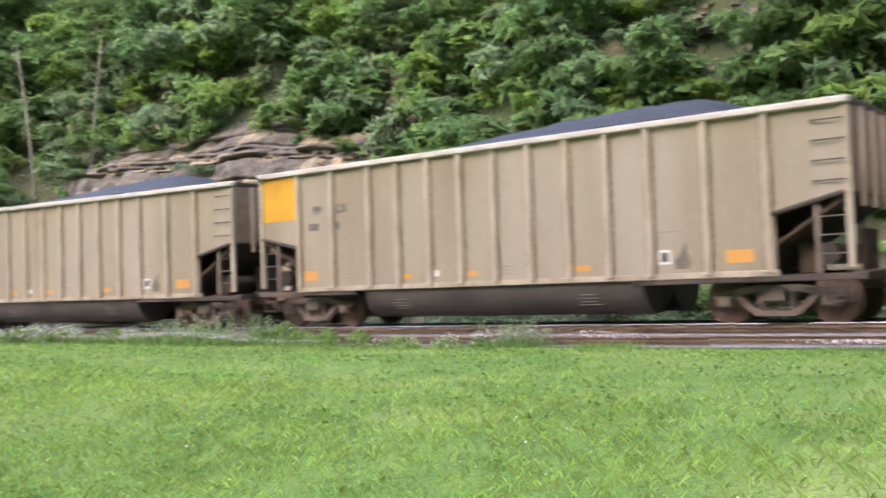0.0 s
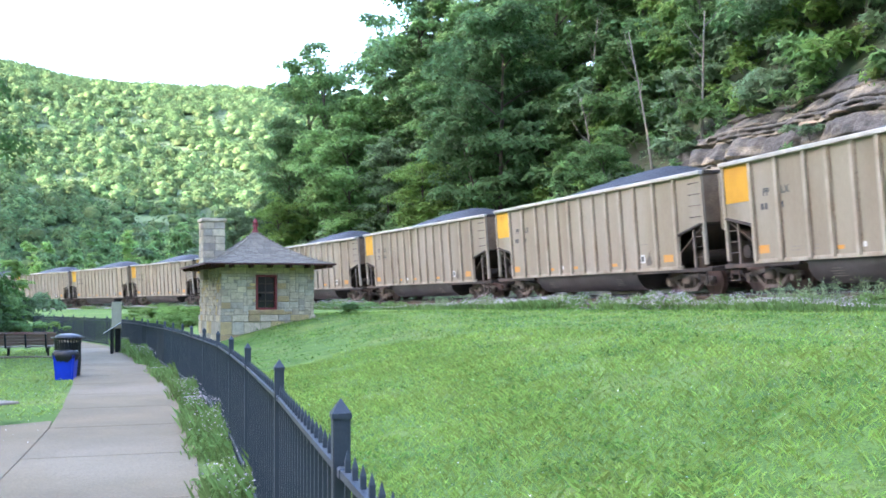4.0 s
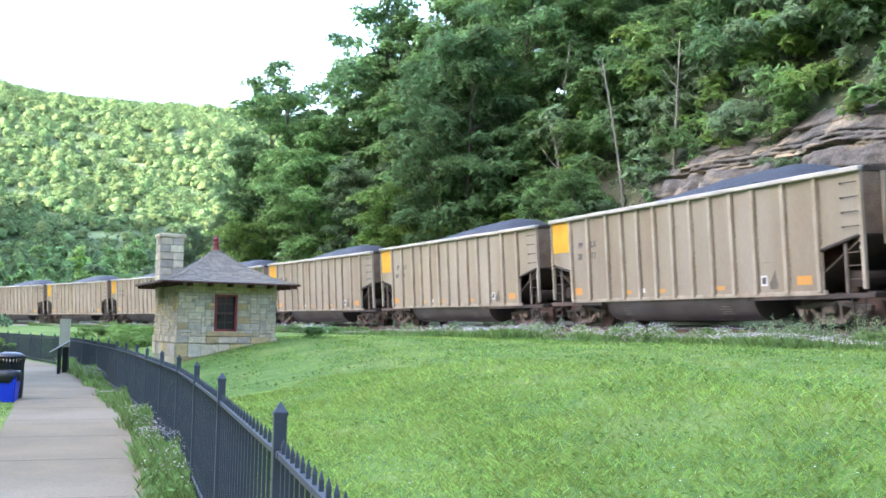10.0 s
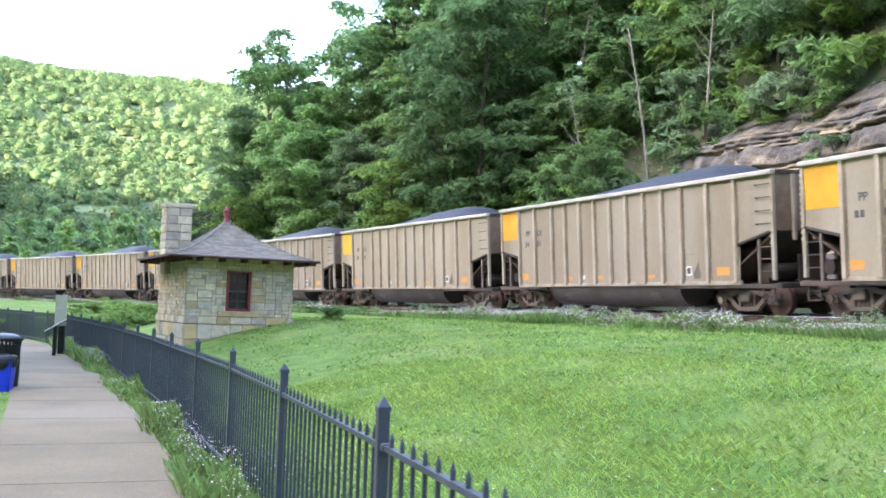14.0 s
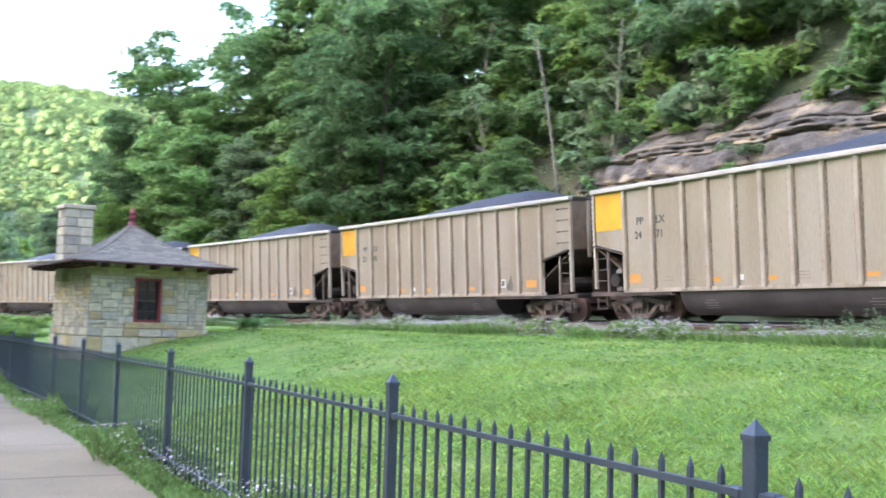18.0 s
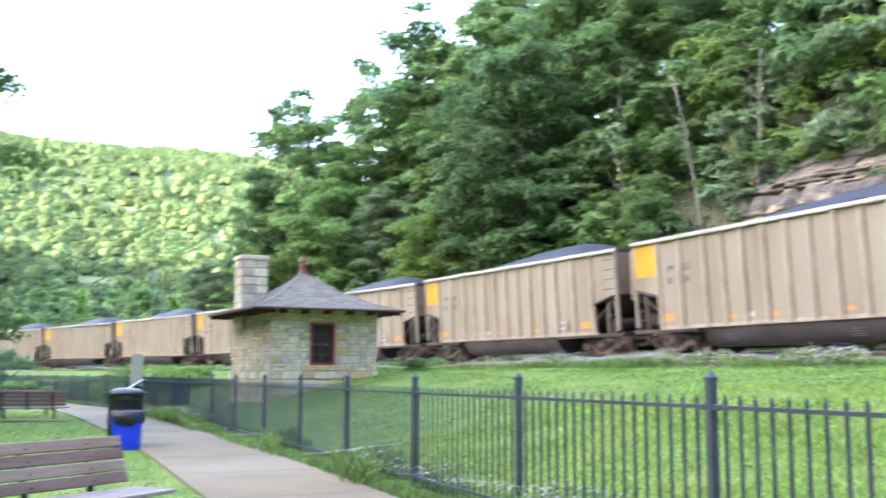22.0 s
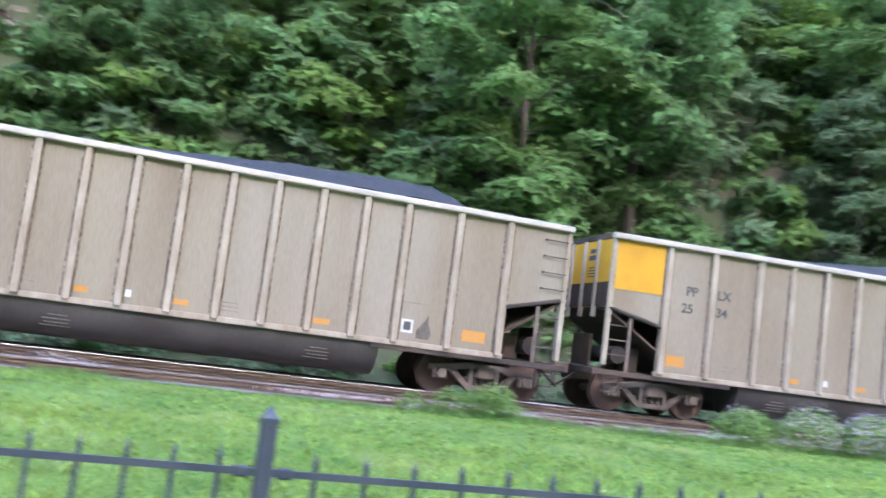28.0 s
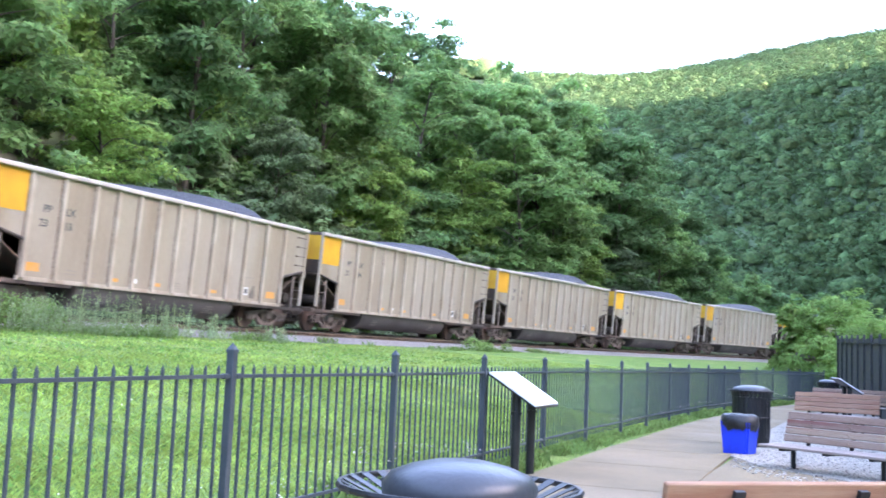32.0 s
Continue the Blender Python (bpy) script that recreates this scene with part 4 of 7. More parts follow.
    box(bm, (wx - ww / 2, -hy + 0.09, wz + wh * 0.47), (wx + ww / 2, -hy + 0.125, wz + wh * 0.52))
    box(bm, (wx - 0.012, -hy + 0.1, wz), (wx + 0.012, -hy + 0.125, wz + wh))
    for f in (0.25, 0.75):
        box(bm, (wx - ww / 2, -hy + 0.1, wz + wh * f - 0.01), (wx + ww / 2, -hy + 0.125, wz + wh * f + 0.01))
    part("glazing_bar", bm, M_DARK, win)
    bm = bmesh.new()
    box(bm, (wx - ww / 2 - 0.25, -hy - 0.07, wz - 0.17), (wx + ww / 2 + 0.25, -hy + 0.1, wz), bevel=0.02)
    part("window_sill", bm, M_STONE_Y, win, "pale stone sill")
    # roof: flared hip in shingle courses
    ex, ey = hx + OUT, hy + OUT
    roof = new("roof")
    roof.parent = house
    bm = bmesh.new()
    prof = [(1.0, EAVE), (0.82, EAVE + 0.11), (0.65, EAVE + 0.26), (0.37, EAVE + 0.6), (0.15, EAVE + 0.96), (0.0, APEX)]
    rings = [[bm.verts.new((sx * ex * u, sy * ey * u, z)) for sx, sy in ((-1, -1), (1, -1), (1, 1), (-1, 1))] for u, z in prof[:-1]]
    tip = bm.verts.new((0, 0, APEX))
    for r0, r1 in zip(rings, rings[1:]):
        for k in range(4):
            bm.faces.new((r0[k], r0[(k + 1) % 4], r1[(k + 1) % 4], r1[k]))
    for k in range(4):
        bm.faces.new((rings[-1][k], rings[-1][(k + 1) % 4], tip))
    bm.faces.new(rings[0][::-1])
    part("roof_deck", bm, M_SHINGLE, roof)
    rnd = random.Random(8)
    bm0 = bmesh.new()
    box(bm0, (-0.5, -0.5, -0.5), (0.5, 0.5, 0.5))
    me = bpy.data.meshes.new("shingle")
    bm0.to_mesh(me)
    bm0.free()
    me.materials.append(M_SHINGLE)
    us, zs = [p[0] for p in prof][::-1], [p[1] for p in prof][::-1]
    rows = 23
    for face in range(4):
        ax = ex if face % 2 == 0 else ey
        run = ey if face % 2 == 0 else ex
        for r in range(rows):
            u0 = 1.0 - r / rows
            u1 = 1.0 - (r + 1.0) / rows
            z0, z1 = np.interp(u0, us, zs), np.interp(u1, us, zs)
            width = ax * u0 * 2
            n = max(1, round(width / (0.24 if face in (0, 3) else 1.2)))
            slope = math.atan2(z1 - z0, run * (u0 - u1))
            for i in range(n):
                c = -width / 2 + (i + 0.5 + (0.25 if r % 2 else -0.25) * (0 < i < n - 1)) * width / n
                c = max(-width / 2 + width / n * 0.42, min(width / 2 - width / n * 0.42, c))
                ob = new("shingle", me)
                ob.parent = roof
                mid = (u0 + u1) / 2
                turn = (0, 90, 180, -90)[face]
                ob.matrix_basis = Matrix.Rotation(radians(turn), 4, "Z") @ Matrix.Translation((c, -run * mid, (z0 + z1) / 2 + 0.012)) @ Matrix.Rotation(slope - 0.05, 4, "X") @ Matrix.Diagonal((width / n * 0.965, math.hypot(run / rows, z1 - z0) * 1.12, 0.014 + rnd.uniform(0, 0.008), 1))
    # red fascia, rafter tails and finial
    for k, (sx, sy) in enumerate(((0, -1), (1, 0), (0, 1), (-1, 0))):
        bm = bmesh.new()
        if sx == 0:
            box(bm, (-ex, sy * ey - 0.03, EAVE - 0.045), (ex, sy * ey + 0.03, EAVE + 0.012), bevel=0.008)
        else:
            box(bm, (sx * ex - 0.03, -ey, EAVE - 0.047), (sx * ex + 0.03, ey, EAVE + 0.01), bevel=0.008)
        part("fascia", bm, M_EAVES, roof, "dark red-brown fascia board")
        span = ex if sx == 0 else ey
        count = 7 if sx == 0 else 8
        for i in range(count):
            c = -span + 0.25 + i * (2 * span - 0.5) / (count - 1)
            bm = bmesh.new()
            if sx == 0:
                box(bm, (c - 0.04, sy * (hy - 0.05), EAVE - 0.13), (c + 0.04, sy * (ey - 0.04), EAVE - 0.01))
            else:
                box(bm, (sx * (hx - 0.05), c - 0.04, EAVE - 0.13), (sx * (ex - 0.04), c + 0.04, EAVE - 0.01))
            part("rafter_tail", bm, M_EAVES, roof)
    bm = bmesh.new()
    z = APEX - 0.04
    for r0, r1, h in ((0.13, 0.09, 0.1), (0.09, 0.07, 0.12), (0.12, 0.1, 0.06), (0.07, 0.1, 0.08), (0.1, 0.02, 0.16)):
        tube(bm, (0, 0, z), (0, 0, z + h), r0, r1, 10)
        z += h
    part("finial", bm, M_RED, roof, "turned dark red finial")
    # chimney
    ch = new("chimney")
    ch.parent = house
    cx, cy = -hx + 0.15, 0.55
    bm = bmesh.new()
    box(bm, (cx - 0.36, cy - 0.36, 1.9), (cx + 0.36, cy + 0.36, 3.98))
    part("chimney_core", bm, M_MORTAR, ch)
    rnd = random.Random(3)
    for lev in range(6):
        z0 = 2.42 + lev * 0.255
        for face in range(4):
            cut = rnd.uniform(-0.1, 0.1)
            for a, b in ((-0.375, cut), (cut, 0.375)):
                bm = bmesh.new()
                box(bm, (a + 0.01, -0.40, z0 + 0.01), (b - 0.01, -0.33, z0 + 0.245), bevel=0.014)
                st = part("stone", bm, rnd.choice((M_STONE, M_STONE, M_STONE_G)), ch)
                st.matrix_basis = Matrix.Translation((cx, cy, 0)) @ Matrix.Rotation(radians(90 * face), 4, "Z")
    bm = bmesh.new()
    box(bm, (cx - 0.44, cy - 0.44, 3.95), (cx + 0.44, cy + 0.44, 4.08), bevel=0.02)
    part("chimney_cap", bm, M_STONE, ch, "flat pale capstone")


def stone(wall, house, rnd, u0, u1, z0, z1, front, sgn, sx, hx, hy, proud):
    """One squared stone on a wall face, its edges worn."""
    g = 0.009
    bm = bmesh.new()
    p = proud + rnd.uniform(-0.015, 0.022)
    if front:
        y = sgn * hy
        box(bm, (u0 + g, min(y, y + sgn * p), z0 + g), (u1 - g, max(y, y + sgn * p), z1 - g), bevel=0.011)
    else:
        x = sx * hx
        box(bm, (min(x, x + sx * p), u0 + g, z0 + g), (max(x, x + sx * p), u1 - g, z1 - g), bevel=0.011)
    part("stone", bm, rnd.choice((M_STONE,) * 6 + (M_STONE_Y,) * 2 + (M_STONE_G,) * 3), wall)


stone_house()


# ------------------------------------------------------------ park furniture
M_PLANK = material("weathered_brown_plank", (0.24, 0.15, 0.105), (0.29, 0.215, 0.165), 0.75, 0, 5, 60, 0.3, vary=0.22, streak=(0.4, 6, 6), third=(0.23, 0.09, 0.065), contrast=0.5)
M_PLANK_OLD = material("red_brown_plank", (0.25, 0.12, 0.07), (0.32, 0.2, 0.13), 0.7, 0, 5, 60, 0.25, vary=0.12, streak=(0.4, 6, 6))
M_GREYPLANK = material("grey_seat_plank", (0.30, 0.25, 0.215), (0.21, 0.165, 0.14), 0.75, 0, 5, 60, 0.3, streak=(0.4, 6, 6))
M_IRON = material("black_iron", (0.018, 0.02, 0.022), (0.03, 0.032, 0.034), 0.4, 0.3, 6, 60, 0.1)
M_LID = material("grey_blue_plastic_lid", (0.035, 0.042, 0.05), (0.055, 0.062, 0.07), 0.35, 0, 3, 50, 0.1)
M_BLUE = material("bright_blue_plastic", (0.012, 0.05, 0.62), (0.01, 0.035, 0.45), 0.4, 0, 4, 40, 0.05)
M_BAG = material("black_bin_bag", (0.012, 0.012, 0.013), (0.02, 0.02, 0.02), 0.28, 0, 20, 60, 0.6)
M_PLATE = material("white_sign_plate", (0.78, 0.79, 0.80), (0.7, 0.7, 0.7), 0.3, 0, 3, 40, 0.0)
M_BOARD = material("pale_notice_board", (0.42, 0.40, 0.28), (0.34, 0.33, 0.23), 0.6, 0, 5, 40, 0.05)
M_TABLE = material("picnic_table_wood", (0.24, 0.17, 0.11), (0.16, 0.11, 0.075), 0.8, 0, 5, 50, 0.3, vary=0.12)
M_SCREEN = material("black_screen_board", (0.022, 0.025, 0.03), (0.035, 0.038, 0.042), 0.6, 0, 2, 40, 0.1)
M_LOCO = material("locomotive_black", (0.03, 0.034, 0.045), (0.05, 0.05, 0.055), 0.5, 0.2, 2, 40, 0.1)
M_LOCO_BROWN = material("locomotive_rusty_frame", (0.09, 0.06, 0.045), (0.06, 0.045, 0.04), 0.7, 0.2, 2, 40, 0.2)


def bench(m, length=1.95, old=False, label="", pads=False):
    """A slatted park bench on two posts; it faces +y."""
    wood = M_PLANK_OLD if old else M_PLANK
    ob = empty("park_bench", label, "bench", "park benches", m)
    h = length / 2
    for i in range(4):
        z = 0.485 + i * 0.1
        y = -0.24 - i * 0.032
        bm = bmesh.new()
        box(bm, (-h, y - 0.018, z), (h, y + 0.018, z + 0.093), Matrix.Translation((0, y, z)) @ Matrix.Rotation(radians(14), 4, "X") @ Matrix.Translation((0, -y, -z)), bevel=0.006)
        for bx in (-h * 0.62, 0, h * 0.62):
            tube(bm, (bx, y - 0.03, z + 0.045), (bx, y + 0.028, z + 0.04), 0.011, sides=6)
        part("back_slat", bm, wood, ob)
    for i in range(4):
        y = -0.17 + i * 0.125
        bm = bmesh.new()
        box(bm, (-h - 0.02, y, 0.415), (h + 0.02, y + 0.112, 0.45), bevel=0.006)
        part("seat_slat", bm, M_GREYPLANK, ob, "weathered grey seat slat")
    for sx in (-h * 0.66, 0.0, h * 0.66):
        bm = bmesh.new()
        box(bm, (sx - 0.03, -0.26, 0.385), (sx + 0.03, 0.3, 0.415))
        box(bm, (sx - 0.025, -0.31, 0.4), (sx + 0.025, -0.285, 0.86), Matrix.Translation((0, -0.29, 0.4)) @ Matrix.Rotation(radians(14), 4, "X") @ Matrix.Translation((0, 0.29, -0.4)))
        part("bracket", bm, M_IRON, ob)
    for sx in (-h * 0.66, h * 0.66):
        bm = bmesh.new()
        tube(bm, (sx, 0.02, -0.25), (sx, 0.02, 0.4), 0.034, sides=10)
        part("leg", bm, M_IRON, ob, "dark round steel leg")
    return ob


def litter_bin(m, label, lid=True, r=0.29, h=0.95, flare=0.36):
    """A slatted steel litter bin with a domed lid."""
    ob = empty("litter_bin", label, "litter bin", "litter bins", m)
    n = 28
    for i in range(n):
        a = 2 * math.pi * i / n
        bm = bmesh.new()
        c, s = math.cos(a), math.sin(a)
        pts = [(r * 0.94, 0.03), (r, 0.3), (r, h - 0.16), (r + 0.02, h - 0.06), (flare, h)]
        w = 0.022
        prev = None
        for pr, pz in pts:
            ring = [bm.verts.new((pr * c - w * s, pr * s + w * c, pz)), bm.verts.new((pr * c + w * s, pr * s - w * c, pz)), bm.verts.new(((pr - 0.008) * c + w * s, (pr - 0.008) * s - w * c, pz)), bm.verts.new(((pr - 0.008) * c - w * s, (pr - 0.008) * s + w * c, pz))]
            if prev:
                for k in range(4):
                    bm.faces.new((prev[k], prev[(k + 1) % 4], ring[(k + 1) % 4], ring[k]))
            prev = ring
        bmesh.ops.recalc_face_normals(bm, faces=bm.faces)
        part("slat", bm, M_IRON, ob)
    for z, rr in ((0.04, r * 0.96), (h * 0.55, r + 0.004), (h - 0.01, flare + 0.004)):
        bm = bmesh.new()
        loops = []
        for k in range(28):
            a0 = 2 * math.pi * k / 28
            loops.append([bm.verts.new(((rr + 0.012 * math.cos(b)) * math.cos(a0), (rr + 0.012 * math.cos(b)) * math.sin(a0), z + 0.012 * math.sin(b))) for b in (0, 1.05, 2.1, 3.14, 4.2, 5.24)])
        for k in range(28):
            for q in range(6):
                bm.faces.new((loops[k][q], loops[(k + 1) % 28][q], loops[(k + 1) % 28][(q + 1) % 6], loops[k][(q + 1) % 6]))
        part("ring", bm, M_IRON, ob)
    bm = bmesh.new()
    tube(bm, (0, 0, 0.02), (0, 0, h - 0.12), r - 0.05, sides=20)
    part("liner", bm, M_BAG, ob, "black liner")
    if lid:
        bm = bmesh.new()
        prof = [(r - 0.0, h - 0.06), (r + 0.005, h), (r * 0.92, h + 0.035), (r * 0.66, h + 0.062), (r * 0.35, h + 0.08)]
        rings = [[bm.verts.new((pr * math.cos(2 * math.pi * k / 24), pr * math.sin(2 * math.pi * k / 24), z)) for k in range(24)] for pr, z in prof]
        for a, b in zip(rings, rings[1:]):
            for k in range(24):
                bm.faces.new((a[k], a[(k + 1) % 24], b[(k + 1) % 24], b[k]))
        bm.faces.new(rings[-1]), bm.faces.new(rings[0][::-1])
        part("lid", bm, M_LID, ob, "domed grey-blue plastic lid", smooth=True)
    return ob


def recycling_tub(m, label):
    ob = empty("recycling_tub", label, "recycling bin", "recycling bins", m)
    bm = bmesh.new()
    for (w0, d0, z0), (w1, d1, z1) in (((0.19, 0.17, 0.0), (0.235, 0.21, 0.56)),):
        lo = [bm.verts.new((sx * w0, sy * d0, z0)) for sx, sy in ((-1, -1), (1, -1), (1, 1), (-1, 1))]
        hi = [bm.verts.new((sx * w1, sy * d1, z1)) for sx, sy in ((-1, -1), (1, -1), (1, 1), (-1, 1))]
        for k in range(4):
            bm.faces.new((lo[k], lo[(k + 1) % 4], hi[(k + 1) % 4], hi[k]))
        bm.faces.new(lo[::-1]), bm.faces.new(hi)
    bmesh.ops.bevel(bm, geom=[e for e in bm.edges if abs(e.verts[0].co.z - e.verts[1].co.z) > 0.3], offset=0.03, segments=2, affect="EDGES")
    part("tub", bm, M_BLUE, ob, "bright blue plastic tub")
    bm = bmesh.new()
    n = 32
    prof = [(0.245, 0.44), (0.285, 0.50), (0.29, 0.56), (0.27, 0.64), (0.22, 0.67), (0.1, 0.655)]
    rnd = random.Random(5)
    rings = [[bm.verts.new((pr * math.cos(2 * math.pi * k / n) * 1.02, pr * math.sin(2 * math.pi * k / n) * 0.95, z + (rnd.uniform(-0.03, 0.02) if j < 3 else rnd.uniform(-0.01, 0.01)))) for k in range(n)] for j, (pr, z) in enumerate(prof)]
    for a, b in zip(rings, rings[1:]):
        for k in range(n):
            bm.faces.new((a[k], a[(k + 1) % n], b[(k + 1) % n], b[k]))
    bm.faces.new(rings[-1])
    part("bag", bm, M_BAG, ob, "crumpled black bag over the rim", smooth=True)
    return ob


def info_panel(m, label):
    """A sloping white information panel on two posts; it faces +y."""
    ob = empty("information_panel", label, "sign", "information panels", m)
    bm = bmesh.new()
    box(bm, (-0.46, -0.32, -0.012), (0.46, 0.32, 0.012), Matrix.Translation((0, 0, 0.98)) @ Matrix.Rotation(radians(-32), 4, "X"), bevel=0.004)
    part("plate", bm, M_PLATE, ob, "sloping white plate")
    bm = bmesh.new()
    box(bm, (-0.47, -0.33, -0.03), (0.47, 0.33, -0.013), Matrix.Translation((0, 0, 0.98)) @ Matrix.Rotation(radians(-32), 4, "X"))
    part("backing", bm, M_IRON, ob)
    for sx in (-0.3, 0.3):
        bm = bmesh.new()
        tube(bm, (sx, 0, -0.1), (sx, 0, 0.97), 0.05, sides=12)
        tube(bm, (sx, 0, 0.70), (sx, 0, 0.73), 0.066, sides=12)
        part("post", bm, M_IRON, ob)
    return ob


def turned(x, y, z, yaw):
    return pose(x, y, z, 0, 0, yaw)


bench(turned(-12.8, 6.95, -0.15, -88), 2.0, label="weathered brown slatted bench on the lawn beside the path")
bench(turned(-29.4, 19.2, -0.12, 43), 1.9, label="brown slatted bench on a small concrete pad")
bench(turned(-31.4, 20.5, -0.14, 43), 1.9, label="brown slatted bench by the bend of the path")
bench(turned(2.55, -6.45, -0.12, 16), 1.95, label="weathered brown slatted bench on pale gravel, facing the railway")
bench(turned(-4.0, -0.55, -0.02, -92), 1.95, True, "red-brown wooden bench on the concrete terrace")
bench(turned(9.2, -12.15, -0.02, 40), 1.7, True, "red-brown wooden bench beside the black screen fence")
bench(turned(13.6, -16.4, -0.02, 40), 1.9, label="brown slatted bench far along the gravel")
litter_bin(turned(-19.86, 13.95, -0.03, 10), "dark green slatted steel litter bin beside the path")
recycling_tub(turned(-19.36, 13.55, -0.03, 40), "blue recycling tub with a black bag on the grass")
litter_bin(turned(6.35, -7.95, -0.04, 0), "black slatted steel litter bin with a domed lid", h=1.0, r=0.31)
recycling_tub(turned(5.15, -6.85, -0.05, 30), "blue recycling tub with a black bag on the path's edge")
litter_bin(turned(-4.72, 1.52, 0.02, 0), "black slatted litter bin with a flared rim on the terrace", r=0.27, h=0.885, flare=0.42)
litter_bin(turned(17.6, -19.2, 0.02, 0), "dark litter bin far along the path", r=0.3)
info_panel(turned(2.45, -1.98, 0.02, 139), "white sloping information panel on two black posts by the fence")
info_panel(turned(-27.9, 21.35, -0.1, 140), "white sloping information panel on black posts by the fence")
info_panel(turned(11.6, -14.6, 0.02, 150), "white sloping panel beside the black screen fence")
# notice board
ob = empty("notice_board", "tall pale notice board on a dark post by the fence", "sign", "", turned(-28.3, 21.9, -0.1, 38))
bm = bmesh.new()
box(bm, (-0.09, -0.07, -0.2), (0.09, 0.07, 1.85), bevel=0.01)
part("post", bm, M_IRON, ob)
bm = bmesh.new()
box(bm, (-0.2, -0.13, 0.95), (0.13, -0.075, 1.86), bevel=0.006)
part("board", bm, M_BOARD, ob, "pale board")
# picnic table
ob = empty("picnic_table", "brown wooden picnic table under the tree", "picnic table", "", turned(-30.3, 13.75, -0.15, 63))
for i in range(5):
    bm = bmesh.new()
    box(bm, (-0.36 + i * 0.146, -0.9, 0.71), (-0.36 + i * 0.146 + 0.138, 0.9, 0.75), bevel=0.005)
    part("top_plank", bm, M_TABLE, ob)
for sx in (-1, 1):
    for k in range(2):
        bm = bmesh.new()
        box(bm, (sx * 0.62 + k * 0.145 * sx, -0.9, 0.41), (sx * 0.62 + k * 0.145 * sx + 0.137 * sx, 0.9, 0.45), bevel=0.005)
        part("seat_plank", bm, M_TABLE, ob)
for sy in (-0.65, 0.65):
    bm = bmesh.new()
    box(bm, (-0.9, sy - 0.02, 0.33), (0.9, sy + 0.02, 0.41))
    part("crosspiece", bm, M_TABLE, ob)
    for sx in (-1, 1):
        bm = bmesh.new()
        prism(bm, [(sx * 0.3, 0.71), (sx * 0.42, 0.71), (sx * 0.72, 0.0), (sx * 0.6, 0.0)], sy + 0.02, sy + 0.06)
        part("leg", bm, M_TABLE, ob)

# tall black screen fence, with the locomotive on show behind it
screen = empty("screen_fence", "tall black board fence with slim posts", "fence", kind="structure")
A, B = Vector((-2.5, -5.9 - 0.1, 0)), Vector((27.3, -28.0, 0))
A = Vector((5.56, -11.7, 0)) - (B - Vector((5.56, -11.7, 0))).normalized() * 8
d = (B - A)
n = 16
yaw = math.atan2(d.y, d.x)
for i in range(n + 1):
    p = A + d * (i / n) + Vector((0, 0, max(0, 0.95 * i / n - 0.25)))
    bm = bmesh.new()
    box(bm, (-0.035, -0.035, -0.75), (0.035, 0.035, 2.1), bevel=0.005)
    tube(bm, (0, 0, 2.1), (0, 0, 2.15), 0.05, 0.02, 8)
    q = part("post", bm, M_SCREEN, screen)
    q.matrix_basis = Matrix.Translation(p) @ Matrix.Rotation(yaw, 4, "Z")
    if i < n:
        L = d.length / n
        bm = bmesh.new()
        box(bm, (0.04, -0.05, -0.7), (L - 0.04, -0.03, 2.06))
        q = part("panel", bm, M_SCREEN, screen)
        q.matrix_basis = Matrix.Translation(p) @ Matrix.Rotation(yaw, 4, "Z")
        for z in (0.18, 1.9):
            bm = bmesh.new()
            box(bm, (0.036, -0.03, z), (L - 0.036, 0.02, z + 0.05))
            q = part("rail", bm, M_SCREEN, screen)
            q.matrix_basis = Matrix.Translation(p) @ Matrix.Rotation(yaw, 4, "Z")


